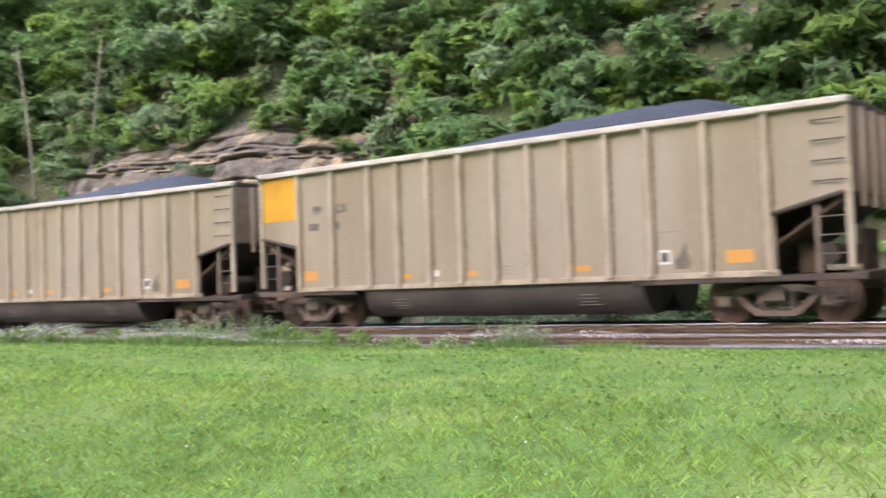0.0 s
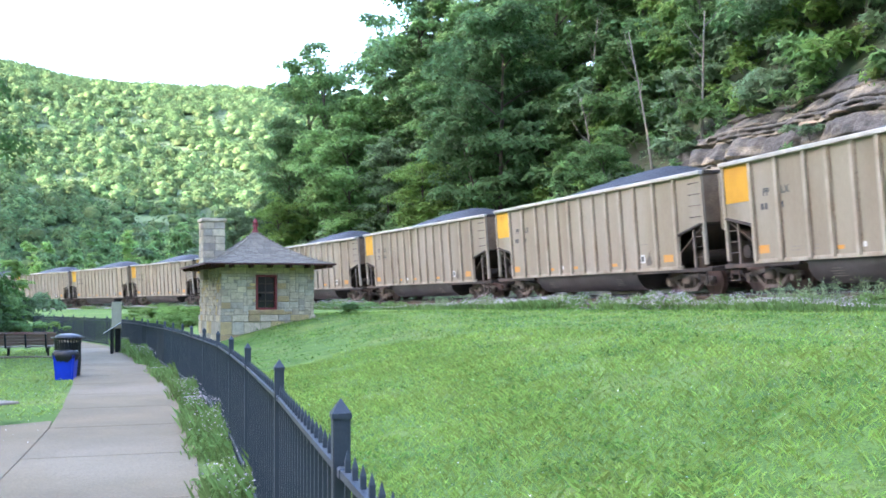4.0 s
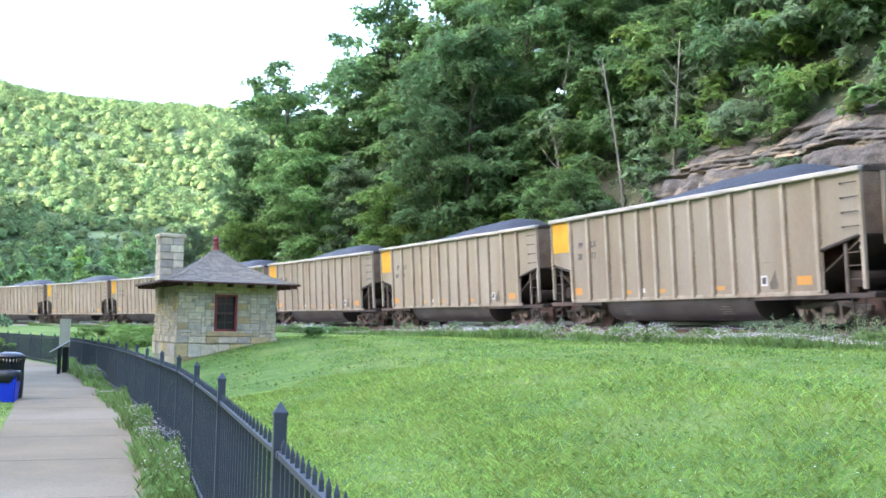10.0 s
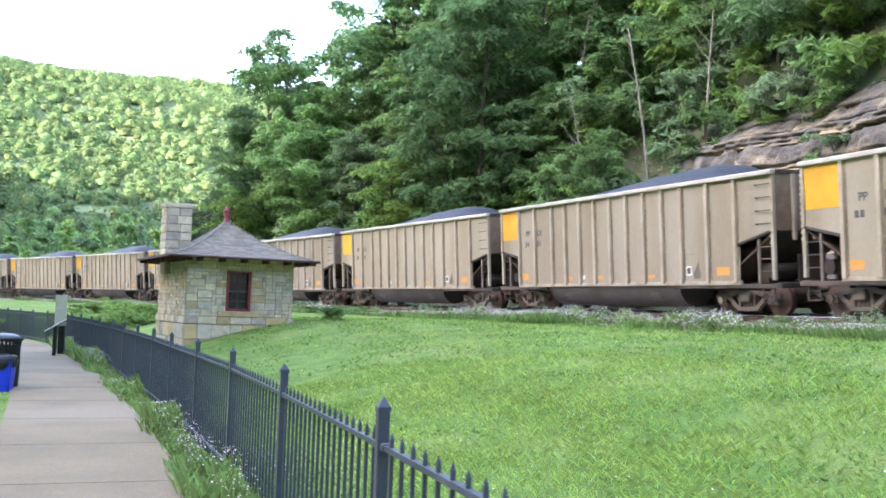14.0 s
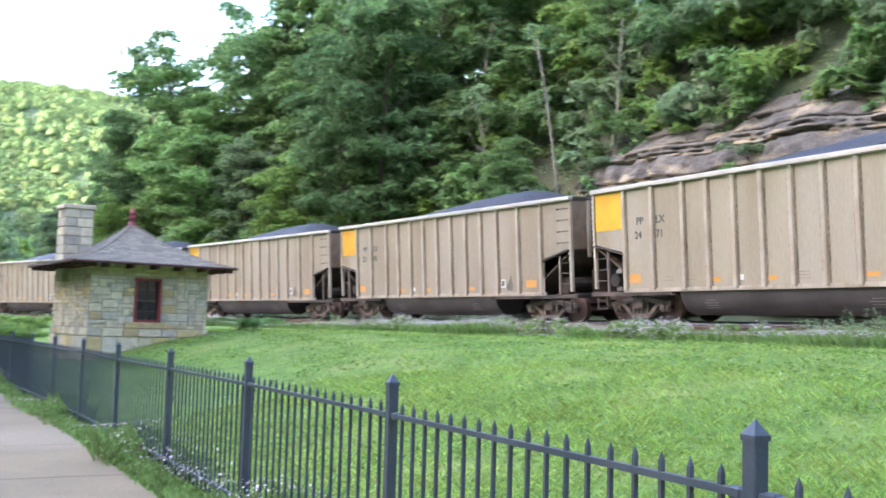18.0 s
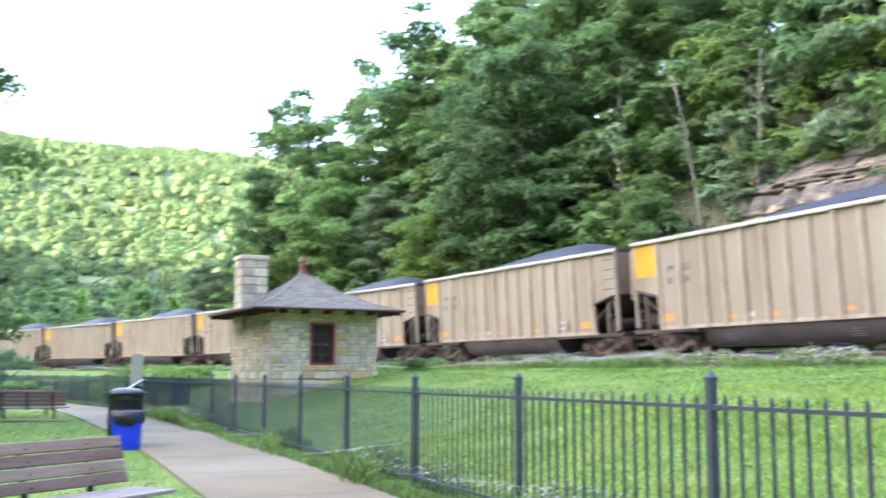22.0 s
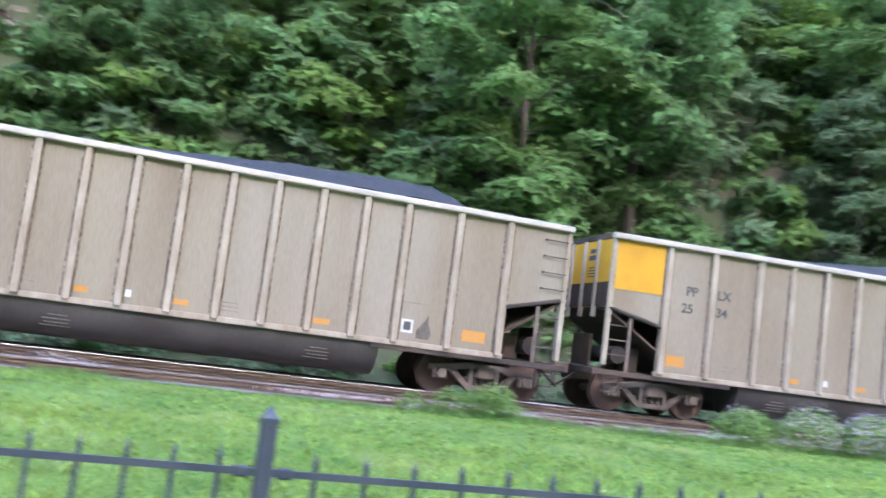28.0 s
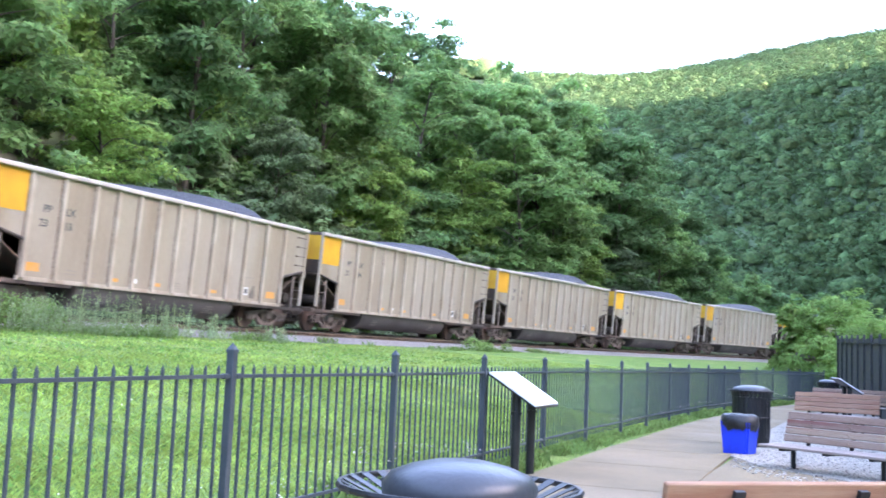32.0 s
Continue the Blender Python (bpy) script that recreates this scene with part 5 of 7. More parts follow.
def locomotive():
    """A preserved diesel locomotive; x runs along it, its end at x = 0, its long hood towards -x."""
    ob = empty("locomotive", "preserved black diesel locomotive on show behind the screen fence", "locomotive", "", Matrix.Translation((11.82, -19.6, 0.8)) @ Matrix.Rotation(yaw, 4, "Z"))

    def add(name, boxes, mat, label=""):
        bm = bmesh.new()
        for a, b, bev in boxes:
            box(bm, a, b, bevel=bev)
        return part(name, bm, mat, ob, label)

    add("frame", [((-13.5, -1.45, 1.15), (2.3, 1.45, 1.65), 0.03)], M_LOCO_BROWN, "brown rusty running board")
    add("side_skirt", [((-13.4, 1.40, 1.65), (-3.4, 1.47, 1.9), 0.02)], M_LOCO_BROWN)
    add("cab", [((-3.3, -1.5, 1.65), (-0.75, 1.5, 4.25), 0.05)], M_LOCO)
    bm = bmesh.new()
    prism(bm, [(-3.5, 4.22), (-0.45, 4.22), (-0.5, 4.32), (-2.0, 4.48), (-3.5, 4.32)], -1.62, 1.62)
    part("cab_roof", bm, M_LOCO, ob)
    add("cab_window", [((-0.76, 0.45, 3.05), (-0.735, 1.3, 3.95), 0.01)], M_GLASS)
    add("side_window", [((-2.4, 1.49, 3.0), (-1.3, 1.515, 3.9), 0.01)], M_GLASS)
    add("window_frame", [((-0.74, 1.02, 3.0), (-0.70, 1.34, 3.98), 0.01)], M_PLATE, "pale window shade")
    add("long_hood", [((-13.3, -0.9, 1.65), (-3.3, 0.9, 4.1), 0.08)], M_LOCO)
    add("short_hood", [((-0.75, -0.85, 1.65), (1.7, 0.85, 2.75), 0.1)], M_LOCO)
    add("truck", [((-4.2, -1.1, 0.3), (-1.2, 1.1, 1.1), 0.06)], M_LOCO)
    add("truck", [((-12.2, -1.1, 0.3), (-9.2, 1.1, 1.1), 0.06)], M_LOCO)
    for x in (2.2, 1.4):
        bm = bmesh.new()
        tube(bm, (x, 1.4, 1.65), (x, 1.4, 3.2), 0.03, sides=8)
        part("handrail", bm, M_YELLOW if x > 2 else M_LOCO, ob, "yellow handrail" if x > 2 else "")
    for xc in (-1.9, -3.5, -10.0, -11.6):
        for s in (-0.75, 0.75):
            bm = bmesh.new()
            tube(bm, (xc, s - 0.06, 0.5), (xc, s + 0.06, 0.5), 0.5, sides=24)
            part("wheel", bm, M_WHEEL, ob)
    cu = bpy.data.curves.new("cab_number", "FONT")
    cu.body, cu.size, cu.extrude = "7048", 0.42, 0.004
    cu.materials.append(M_WHITE)
    q = new("cab_number", cu)
    q.parent = ob
    q.matrix_basis = Matrix.Translation((-1.0, 1.51, 2.52)) @ Matrix.Rotation(radians(180), 4, "Z") @ Matrix.Rotation(radians(90), 4, "X")


locomotive()
# the short raised track under the locomotive
bed = tagged(new("display_bed"), "raised ballast bed and short track under the locomotive", "track bed")
bed.matrix_world = Matrix.Translation((11.82, -19.6, 0.0)) @ Matrix.Rotation(yaw, 4, "Z")
bm = bmesh.new()
prism(bm, [(-15.5, -0.1), (4, -0.1), (3.4, 0.66), (-15, 0.66)], -1.6, 1.6)
part("ballast", bm, M_GRAVEL, bed)
for s in (-0.75, 0.75):
    bm = bmesh.new()
    box(bm, (-15, s - 0.035, 0.66), (3.4, s + 0.035, 0.8))
    part("rail", bm, M_RUST, bed)


# ------------------------------------------------------------ trees and shrubs
M_BARK = material("grey_bark", (0.13, 0.105, 0.085), (0.08, 0.062, 0.05), 0.9, 0, 4, 30, 0.6, vary=0.2, streak=(1, 1, 0.3))
M_PALEBARK = material("pale_dead_bark", (0.26, 0.235, 0.20), (0.17, 0.15, 0.125), 0.9, 0, 4, 30, 0.4, streak=(1, 1, 0.3))
M_LEAF_A = leaf_material("leaf_mid_green", (0.21, 0.345, 0.125))
M_LEAF_B = leaf_material("leaf_dark_green", (0.175, 0.30, 0.125))
M_LEAF_C = leaf_material("leaf_bright_green", (0.25, 0.39, 0.11))
M_LEAF_D = leaf_material("leaf_grey_green", (0.215, 0.31, 0.165))
M_LEAF_MAPLE = leaf_material("leaf_maple", (0.098, 0.19, 0.05), vary=0.0)
# far canopy green toned greyer and bluer: haze put into the colour
M_CANOPY_HAZED = leaf_material("hazed_canopy_green", (0.084, 0.14, 0.058), vary=0.0, light=0.25, spec=0.03)
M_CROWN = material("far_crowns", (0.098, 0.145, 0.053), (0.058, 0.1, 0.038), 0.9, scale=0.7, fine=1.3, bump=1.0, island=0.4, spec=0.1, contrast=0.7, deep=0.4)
M_FLOWER = material("pale_pink_petal", (0.62, 0.48, 0.55), (0.68, 0.61, 0.62), 0.7, 0, 6, 40, 0.0, island=0.15)
M_CLOVER_LEAF = leaf_material("clover_leaf", (0.17, 0.30, 0.065), vary=0.0)
M_CLOVER = material("white_clover_head", (0.74, 0.76, 0.70), (0.65, 0.68, 0.6), 0.7, 0, 6, 40, 0.0, island=0.15)
M_WEED = leaf_material("weed_green", (0.215, 0.325, 0.10), vary=0.0)
M_FEATHER = leaf_material("feathery_weed", (0.30, 0.38, 0.20), vary=0.0)
M_BLADE = leaf_material("grass_blade", (0.37, 0.50, 0.12), vary=0.0, light=0.6)


def leaf_quads(rng, at, normal, size, long=1.5, coarse=False):
    """A pointed leaf, or spray of leaves, at each place, facing roughly along its normal."""
    n = len(at)
    side = np.cross(normal, rng.normal(size=(n, 3)))
    side /= np.linalg.norm(side, axis=1)[:, None] + 1e-9
    up = np.cross(normal, side)
    s = (size * rng.uniform(0.6, 1.35, n))[:, None]
    if coarse:
        v = np.stack([at - side * s * 0.42, at + side * s * 0.42, at + up * s * long + normal * s * 0.1], 1)
        return v.reshape(-1, 3), np.arange(n * 3).reshape(n, 3)
    v = np.stack([at - side * s * 0.5 * long, at - up * s * 0.42 + normal * s * 0.12, at + side * s * 0.5 * long, at + up * s * 0.42 + normal * s * 0.12], 1)
    return v.reshape(-1, 3), np.arange(n * 4).reshape(n, 4)


def ball(fineness):
    bm = bmesh.new()
    bmesh.ops.create_icosphere(bm, subdivisions=fineness, radius=1)
    v, f = np.array([p.co[:] for p in bm.verts]), np.array([[p.index for p in q.verts] for q in bm.faces])
    bm.free()
    return v, f


BALL_V, BALL_F = ball(1)


def cores(rng, c, r, flat, part=0.58):
    """The dense inner foliage of each lobe, as rough lumps."""
    n = len(r)
    v = c[:, None] + BALL_V[None] * (rng.uniform(0.72, 1.12, (n, len(BALL_V))) * r[:, None] * part)[:, :, None] * np.array([1, 1, flat])
    return v.reshape(-1, 3), (BALL_F[None] + (np.arange(n) * len(BALL_V))[:, None, None]).reshape(-1, 3)


def cloud(rng, blobs, n, size, flat=0.75, grow=False, coarse=True, pads=0, dense=False):
    """Leaves in the outer shells of many small lobes; with pads, in layered sprays round each lobe over a dense core."""
    c, r = np.array([b[:3] for b in blobs], float), np.array([b[3] for b in blobs], float)
    squash = np.array([1, 1, flat])
    if pads:
        m = len(r) * pads
        d = rng.normal(size=(m, 3))
        d[:, 2] = np.where(d[:, 2] < -0.2, -d[:, 2] * 0.6, d[:, 2])
        d /= np.linalg.norm(d, axis=1)[:, None]
        core_c, core_r = c, r
        c = np.repeat(c, pads, 0) + d * (np.repeat(r, pads) * rng.uniform(0.55, 0.85, m))[:, None] * squash
        r = np.repeat(r, pads) * rng.uniform(0.38, 0.66, m)
        squash = np.array([1, 1, 0.62])
    pick = rng.choice(len(r), n, p=r**2 / (r**2).sum())
    d = rng.normal(size=(n, 3))
    d /= np.linalg.norm(d, axis=1)[:, None]
    low = -0.3 if pads else -0.35
    d[:, 2] = np.where(d[:, 2] < low, -d[:, 2], d[:, 2])
    at = c[pick] + d * (r[pick] * rng.uniform(0.6, 1.08, n) ** (0.35 if pads else 0.6))[:, None] * squash
    nm = d + rng.normal(size=(n, 3)) * 0.32 + np.array([0, 0, 0.55 if pads else 0.35])
    nm /= np.linalg.norm(nm, axis=1)[:, None]
    v, f = leaf_quads(rng, at, nm, size * r[pick] / r.mean() if grow else size, 1.5, coarse)
    if dense:
        v2, f2 = cores(rng, core_c, core_r, flat)
        v, f = np.concatenate([v, v2]), np.concatenate([f, f2 + len(v)])
    return v, f


def limb(bm, pts, r0, r1, sides=7):
    """A tapering branch through the given places."""
    rings = []
    n = len(pts)
    for i, p in enumerate(pts):
        d = (Vector(pts[min(i + 1, n - 1)]) - Vector(pts[max(i - 1, 0)])).normalized()
        q = d.to_track_quat("Z", "Y")
        r = r0 + (r1 - r0) * i / (n - 1)
        rings.append([bm.verts.new(Vector(p) + q @ Vector((r * math.cos(2 * math.pi * k / sides), r * math.sin(2 * math.pi * k / sides), 0))) for k in range(sides)])
    for a, b in zip(rings, rings[1:]):
        for k in range(sides):
            bm.faces.new((a[k], a[(k + 1) % sides], b[(k + 1) % sides], b[k]))
    bm.faces.new(rings[-1])


def make_tree(name, label, mat, seed, height=13.0, spread=3.6, leaves=2200, size=0.36, bare=0.35, lobes=16, trunk_r=0.17, bark=None, group="hillside trees"):
    rng = np.random.default_rng(seed)
    ob = empty(name, label, "tree", group)
    bm = bmesh.new()
    lean = rng.normal(size=2) * 0.05 * height
    spine = [(lean[0] * u * u, lean[1] * u * u, height * 0.86 * u - 0.4 * (u == 0)) for u in np.linspace(0, 1, 7)]
    limb(bm, spine, trunk_r, 0.04)
    blobs = []
    for i in range(lobes):
        u = bare + (1 - bare) * (i + 0.5) / lobes
        a = i * 2.4 + rng.uniform(-0.4, 0.4)
        wide = spread * (0.35 + 0.65 * math.sin(math.pi * min(1, (1.02 - u) / (1.02 - bare)) ** 0.75)) * rng.uniform(0.55, 1.0)
        base = np.array([np.interp(u * 0.9, np.linspace(0, 1, 7), [p[k] for p in spine]) for k in range(3)])
        tip = base + np.array([math.cos(a) * wide * 0.72, math.sin(a) * wide * 0.72, height * 0.07 + 0.04 * wide])
        limb(bm, [base, (base + tip) / 2 + [0, 0, 0.25], tip], 0.06, 0.015, 5)
        r = spread * rng.uniform(0.32, 0.48)
        blobs.append((*tip, r))
        for _ in range(2):
            off = rng.normal(size=3) * r * 0.8
            blobs.append((*(tip + off * [1, 1, 0.5]), r * rng.uniform(0.45, 0.75)))
    blobs.append((spine[-1][0], spine[-1][1], height * 0.93, spread * 0.3))
    part("trunk", bm, bark or M_BARK, ob, smooth=True)
    v, f = cloud(rng, blobs, leaves, size * 1.3, pads=8)
    tagged(raw("crown", v, f, mat, ob))
    return ob


def make_shrub(label, mat, seed, r=1.3, leaves=700, size=0.2, group="hillside shrubs"):
    rng = np.random.default_rng(seed)
    ob = empty("shrub", label, "shrub", group)
    blobs = [(*(rng.normal(size=2) * r * 0.5), r * rng.uniform(0.25, 0.85), r * rng.uniform(0.35, 0.6)) for _ in range(9)]
    bm = bmesh.new()
    for b in blobs[:6]:
        limb(bm, [(0, 0, -0.3), (b[0] * 0.5, b[1] * 0.5, b[2] * 0.5), b[:3]], 0.03, 0.008, 4)
    part("branchwork", bm, M_BARK, ob)
    v, f = cloud(rng, blobs, leaves, size * 1.2, pads=5)
    raw("foliage", v, f, mat, ob)
    return ob


TREES = [make_tree("tree", "tall leafy broadleaf tree on the hillside", M_LEAF_A, 11, 15, 3.9, 12000, 0.175, 0.12, 15),
         make_tree("tree", "dark leafy broadleaf tree on the hillside", M_LEAF_B, 12, 16, 4.1, 12000, 0.18, 0.12, 15),
         make_tree("tree", "bright green locust tree on the hillside", M_LEAF_C, 13, 11, 3.5, 11500, 0.15, 0.14, 15),
         make_tree("tree", "grey-green leafy tree on the hillside", M_LEAF_D, 14, 12, 3.3, 11000, 0.16, 0.14, 14),
         make_tree("tree", "slender leafy tree on the hillside", M_LEAF_A, 15, 17, 3.3, 11500, 0.17, 0.16, 16)]
SHRUBS = [make_shrub("dense green shrub on the rocky slope", M_LEAF_A, 21, leaves=2200, size=0.105), make_shrub("dark green shrub on the slope", M_LEAF_B, 22, leaves=2200, size=0.105), make_shrub("bright green shrub on the slope", M_LEAF_C, 23, leaves=2200, size=0.1), make_shrub("grey-green shrub on the slope", M_LEAF_D, 24, leaves=2200, size=0.1)]
CLIFF_S = along(-10.5, 45.5)
rng = np.random.default_rng(77)
tree_used, shrub_used = set(), set()


def plant(kinds, used, k, x, y, z, scale, tall=1.0):
    m = Matrix.Translation((x, y, z)) @ Matrix.Rotation(rng.uniform(0, 6.28), 4, "Z") @ Matrix.Diagonal((scale, scale, scale * tall, 1))
    if k in used:
        copy_thing(kinds[k], m)
    else:
        used.add(k)
        kinds[k].matrix_basis = m


def rocky(s, e):
    """Where the rock shows bare among the growth."""
    u = (s - CLIFF_S - 0.5) / 10.5
    return (abs(u) < 1 and 5.5 < e < 10.9 - 1.6 * u * u + 0.5 * math.sin(s * 1.7)) or (abs(s - CLIFF_S - 23) < 4 and 10.6 < e < 12.6)


far_at = []
for e0, step, low, high in ((5.9, 2.6, 0.6, 1.0), (7.2, 2.8, 0.7, 1.2)):
    for s in np.arange(-90, 120, step):
        s1, e = s + rng.uniform(-0.8, 0.8), e0 + rng.uniform(-0.5, 0.5)
        if rocky(s1, e) and rng.random() < 0.82:
            continue
        x, y = on_track(s1, -e)
        plant(SHRUBS, shrub_used, int(rng.choice(4, p=[0.4, 0.2, 0.25, 0.15])), x, y, gz(x, y) - 0.25, rng.uniform(low, high), rng.uniform(0.8, 1.2))
# undergrowth and saplings over the whole slope
under, under_far = [], []
for e0 in list(np.arange(7.6, 14, 1.05)) + list(np.arange(14.8, 25, 2.6)):
    for s in np.arange(-62, 96, 2.0 if e0 < 14 else 3.0):
        s1, e = s + rng.uniform(-1.0, 1.0), e0 + rng.uniform(-0.5, 0.5)
        if rocky(s1, e) and rng.random() < 0.93:
            continue
        x, y = on_track(s1, -e)
        tall = 1.0 if e < 10 or (abs(s1 - CLIFF_S) < 13 and e < 13) else 1.55
        under.append((x, y, gz(x, y) - 0.6, rng.uniform(0.6, 1.35) * tall))
for e0 in np.arange(7.8, 17, 0.95):
    for s in np.arange(-4, 34, 1.7):
        s1, e = s + rng.uniform(-0.9, 0.9), e0 + rng.uniform(-0.5, 0.5)
        if not rocky(s1, e):
            x, y = on_track(s1, -e)
            under.append((x, y, gz(x, y) - 0.7, rng.uniform(0.55, 1.0)))
for e0 in np.arange(8, 40, 3.2):
    for s in list(np.arange(-230, -62, 4.0)) + list(np.arange(96, 170, 4.0)):
        x, y = on_track(s + rng.uniform(-1.3, 1.3), -e0 - rng.uniform(-1, 1))
        under_far.append((x, y, gz(x, y) - 0.6, rng.uniform(0.7, 1.2)))
for e0, step in ((9.0, 6.0), (12.5, 6.5), (16.5, 6.5), (21.5, 7.0), (27, 6.5), (33, 6.5), (41, 7.0), (52, 8.0)):
    for s in np.arange(-78, 130, step):
        s1, e = s + rng.uniform(-2.2, 2.2), e0 + rng.uniform(-1.6, 1.6)
        front = -30 < s1 < 24
        if (rocky(s1, e + 1.5) or rocky(s1, e)) or (front and e0 < 13 and rng.random() < 0.55):
            continue
        x, y = on_track(s1, -e)
        k = int(rng.choice(5, p=[0.3, 0.2, 0.2, 0.15, 0.15]))
        big = rng.uniform(0.4, 0.6) if front and e0 < 15 else rng.uniform(0.62, 0.85) if front else rng.uniform(0.85, 1.2)
        if s1 < -66 or s1 > 118:
            big *= 0.75
        if e0 <= 27 or not front and e0 < 34:
            plant(TREES, tree_used, k, x, y, gz(x, y) - 0.3, big, rng.uniform(0.9, 1.1))
        else:
            far_at.append((x, y, gz(x, y) - 0.5, rng.uniform(0.9, 1.3)))
for s in list(np.arange(-240, -82, 7.0)) + list(np.arange(126, 185, 7.0)):
    for e0 in (9, 15, 23, 32, 42):
        x, y = on_track(s + rng.uniform(-2, 2), -e0 + rng.uniform(-2, 2))
        far_at.append((x, y, gz(x, y) - 0.5, rng.uniform(0.5, 0.8)))
for e0 in (31, 38, 47):
    for s in np.arange(-45, 70, 5.5):
        x, y = on_track(s + rng.uniform(-2, 2), -e0 + rng.uniform(-2, 2))
        far_at.append((x, y, gz(x, y) - 0.5, rng.uniform(0.95, 1.3)))
# tall single crowns that stand over the ends of the wood
for s1, e, big, k in ((-69, 12, 1.15, 1), (-66, 18, 1.35, 0), (-60, 10, 1.1, 4), (-52, 14, 1.15, 1), (-47, 20, 1.35, 0), (93, 12, 1.2, 0), (100, 11, 1.25, 3), (106, 13, 1.35, 0), (111, 9, 1.1, 1), (114, 12, 1.15, 0), (120, 10, 0.85, 1), (126, 9, 0.75, 2), (88, 10, 1.3, 2), (96.5, 9, 1.3, 0), (103, 9.5, 1.25, 2), (108.5, 9, 1.15, 1), (116, 8.5, 0.95, 0), (123, 9, 0.85, 1)):
    x, y = on_track(s1, -e)
    plant(TREES, tree_used, k, x, y, gz(x, y) - 0.3, big, 1.05)


def woods(name, label, places, mat, seed, per, size, r=3.4, h=12.0):
    """Many far trees in one sheet of leaves, over their trunks."""
    rng = np.random.default_rng(seed)
    P = np.array(places)
    blobs = []
    for x, y, z, sc in P:
        for _ in range(7):
            u = rng.uniform(0.18, 1.0)
            wide = r * sc * (1.12 - u) * 1.05
            a = rng.uniform(0, 6.28)
            blobs.append((x + math.cos(a) * wide * rng.uniform(0.2, 1), y + math.sin(a) * wide * rng.uniform(0.2, 1), z + h * sc * u, r * sc * rng.uniform(0.3, 0.5)))
    v, f = cloud(rng, blobs, per * len(P), size * 1.25, pads=4)
    return tagged(raw(name, v, f, mat), label, "woods", kind="stuff")


mix = rng.permutation(len(under))
WORDS = ("green undergrowth and saplings on the slope", "dark undergrowth on the slope", "bright green saplings on the slope", "grey-green undergrowth on the slope", "green saplings on the slope")
for n, mat in enumerate((M_LEAF_A, M_LEAF_B, M_LEAF_C, M_LEAF_D, M_LEAF_A)):
    woods("undergrowth", WORDS[n], [under[i] for i in mix[n::5]], mat, 50 + n, 720, 0.2, 1.6, 3.0)
woods("undergrowth", "low green growth along the far slope", under_far, M_LEAF_A, 57, 150, 0.42, 2.2, 3.6)
mix = rng.permutation(len(far_at))
for n, mat in enumerate((M_LEAF_A, M_LEAF_B, M_LEAF_C, M_LEAF_D)):
    woods("far_woods", ("dense green woods up the hillside", "dark woods up the hillside", "bright green woods up the hillside", "grey-green woods up the hillside")[n], [far_at[i] for i in mix[n::4]], mat, 40 + n, 900, 0.34)


# far mountains: rounded crowns over their whole face
def canopy(name, label, grid, seed, count, per, size, r=5.0, part_of=(0.0, 1.0)):
    rng = np.random.default_rng(seed)
    rows, cols, _ = grid.shape
    u, w = rng.uniform(0, 1, count) ** 1.05, rng.uniform(*part_of, count)
    i, j = np.minimum((u * (rows - 1)).astype(int), rows - 2), np.minimum((w * (cols - 1)).astype(int), cols - 2)
    a, b = (u * (rows - 1) - i)[:, None], (w * (cols - 1) - j)[:, None]
    P = (grid[i, j] * (1 - a) + grid[i + 1, j] * a) * (1 - b) + (grid[i, j + 1] * (1 - a) + grid[i + 1, j + 1] * a) * b
    R1 = r * rng.uniform(0.5, 1.6, count) * (0.7 + 0.42 * u)
    base, tri = BALL_V, BALL_F[BALL_V[BALL_F].mean(1)[:, 2] > -0.4]
    n = len(base)
    centre = P + np.array([0, 0, 1]) * (R1 * rng.uniform(-0.1, 0.5, count))[:, None]
    lump = rng.uniform(0.7, 1.2, (count, n))
    v = centre[:, None] + base[None] * (lump * R1[:, None] * (0.62 if per else 0.9))[:, :, None] * np.array([1, 1, 0.85])
    f = tri[None] + (np.arange(count) * n)[:, None, None]
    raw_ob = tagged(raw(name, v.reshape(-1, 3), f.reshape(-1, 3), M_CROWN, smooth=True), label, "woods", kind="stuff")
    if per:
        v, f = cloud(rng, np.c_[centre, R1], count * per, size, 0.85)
        tagged(raw(name, v, f, M_CANOPY_HAZED), label, "woods", kind="stuff")
    return raw_ob


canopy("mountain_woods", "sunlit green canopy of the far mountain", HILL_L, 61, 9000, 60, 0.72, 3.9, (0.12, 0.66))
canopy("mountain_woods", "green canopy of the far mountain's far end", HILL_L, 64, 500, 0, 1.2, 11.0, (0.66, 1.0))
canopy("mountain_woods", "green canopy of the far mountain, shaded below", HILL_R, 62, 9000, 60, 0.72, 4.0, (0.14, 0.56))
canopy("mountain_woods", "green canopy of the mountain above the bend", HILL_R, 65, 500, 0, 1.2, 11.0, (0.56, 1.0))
# crowns on the unseen ridge added to shade the park
canopy("mountain_woods", "green canopy of the added shading ridge behind the park", HILL_B, 63, 900, 0, 4.0, 9.0)
# crowns on the unseen ridge that shades the east mountain
canopy("mountain_woods", "green canopy of the added shading ridge in the south-east", HILL_S, 66, 700, 0, 1.2, 11.0)

# trees of the valley and round the ends of the lawn
val = []
for _ in range(120):
    a, r = radians(rng.uniform(57, 108)), rng.uniform(62, 165)
    x, y = -math.sin(a) * r, math.cos(a) * r
    if inside(x, y) > 6:
        val.append((x, y, -0.5, rng.uniform(0.45, 1.0)))
woods("valley_trees", "mixed green trees across the valley floor", val[::2], M_LEAF_C, 71, 1300, 0.3, 3.2, 9.0)
woods("valley_trees", "mid green trees across the valley floor", val[1::2], M_LEAF_A, 72, 1300, 0.3, 3.2, 9.0)
east = []
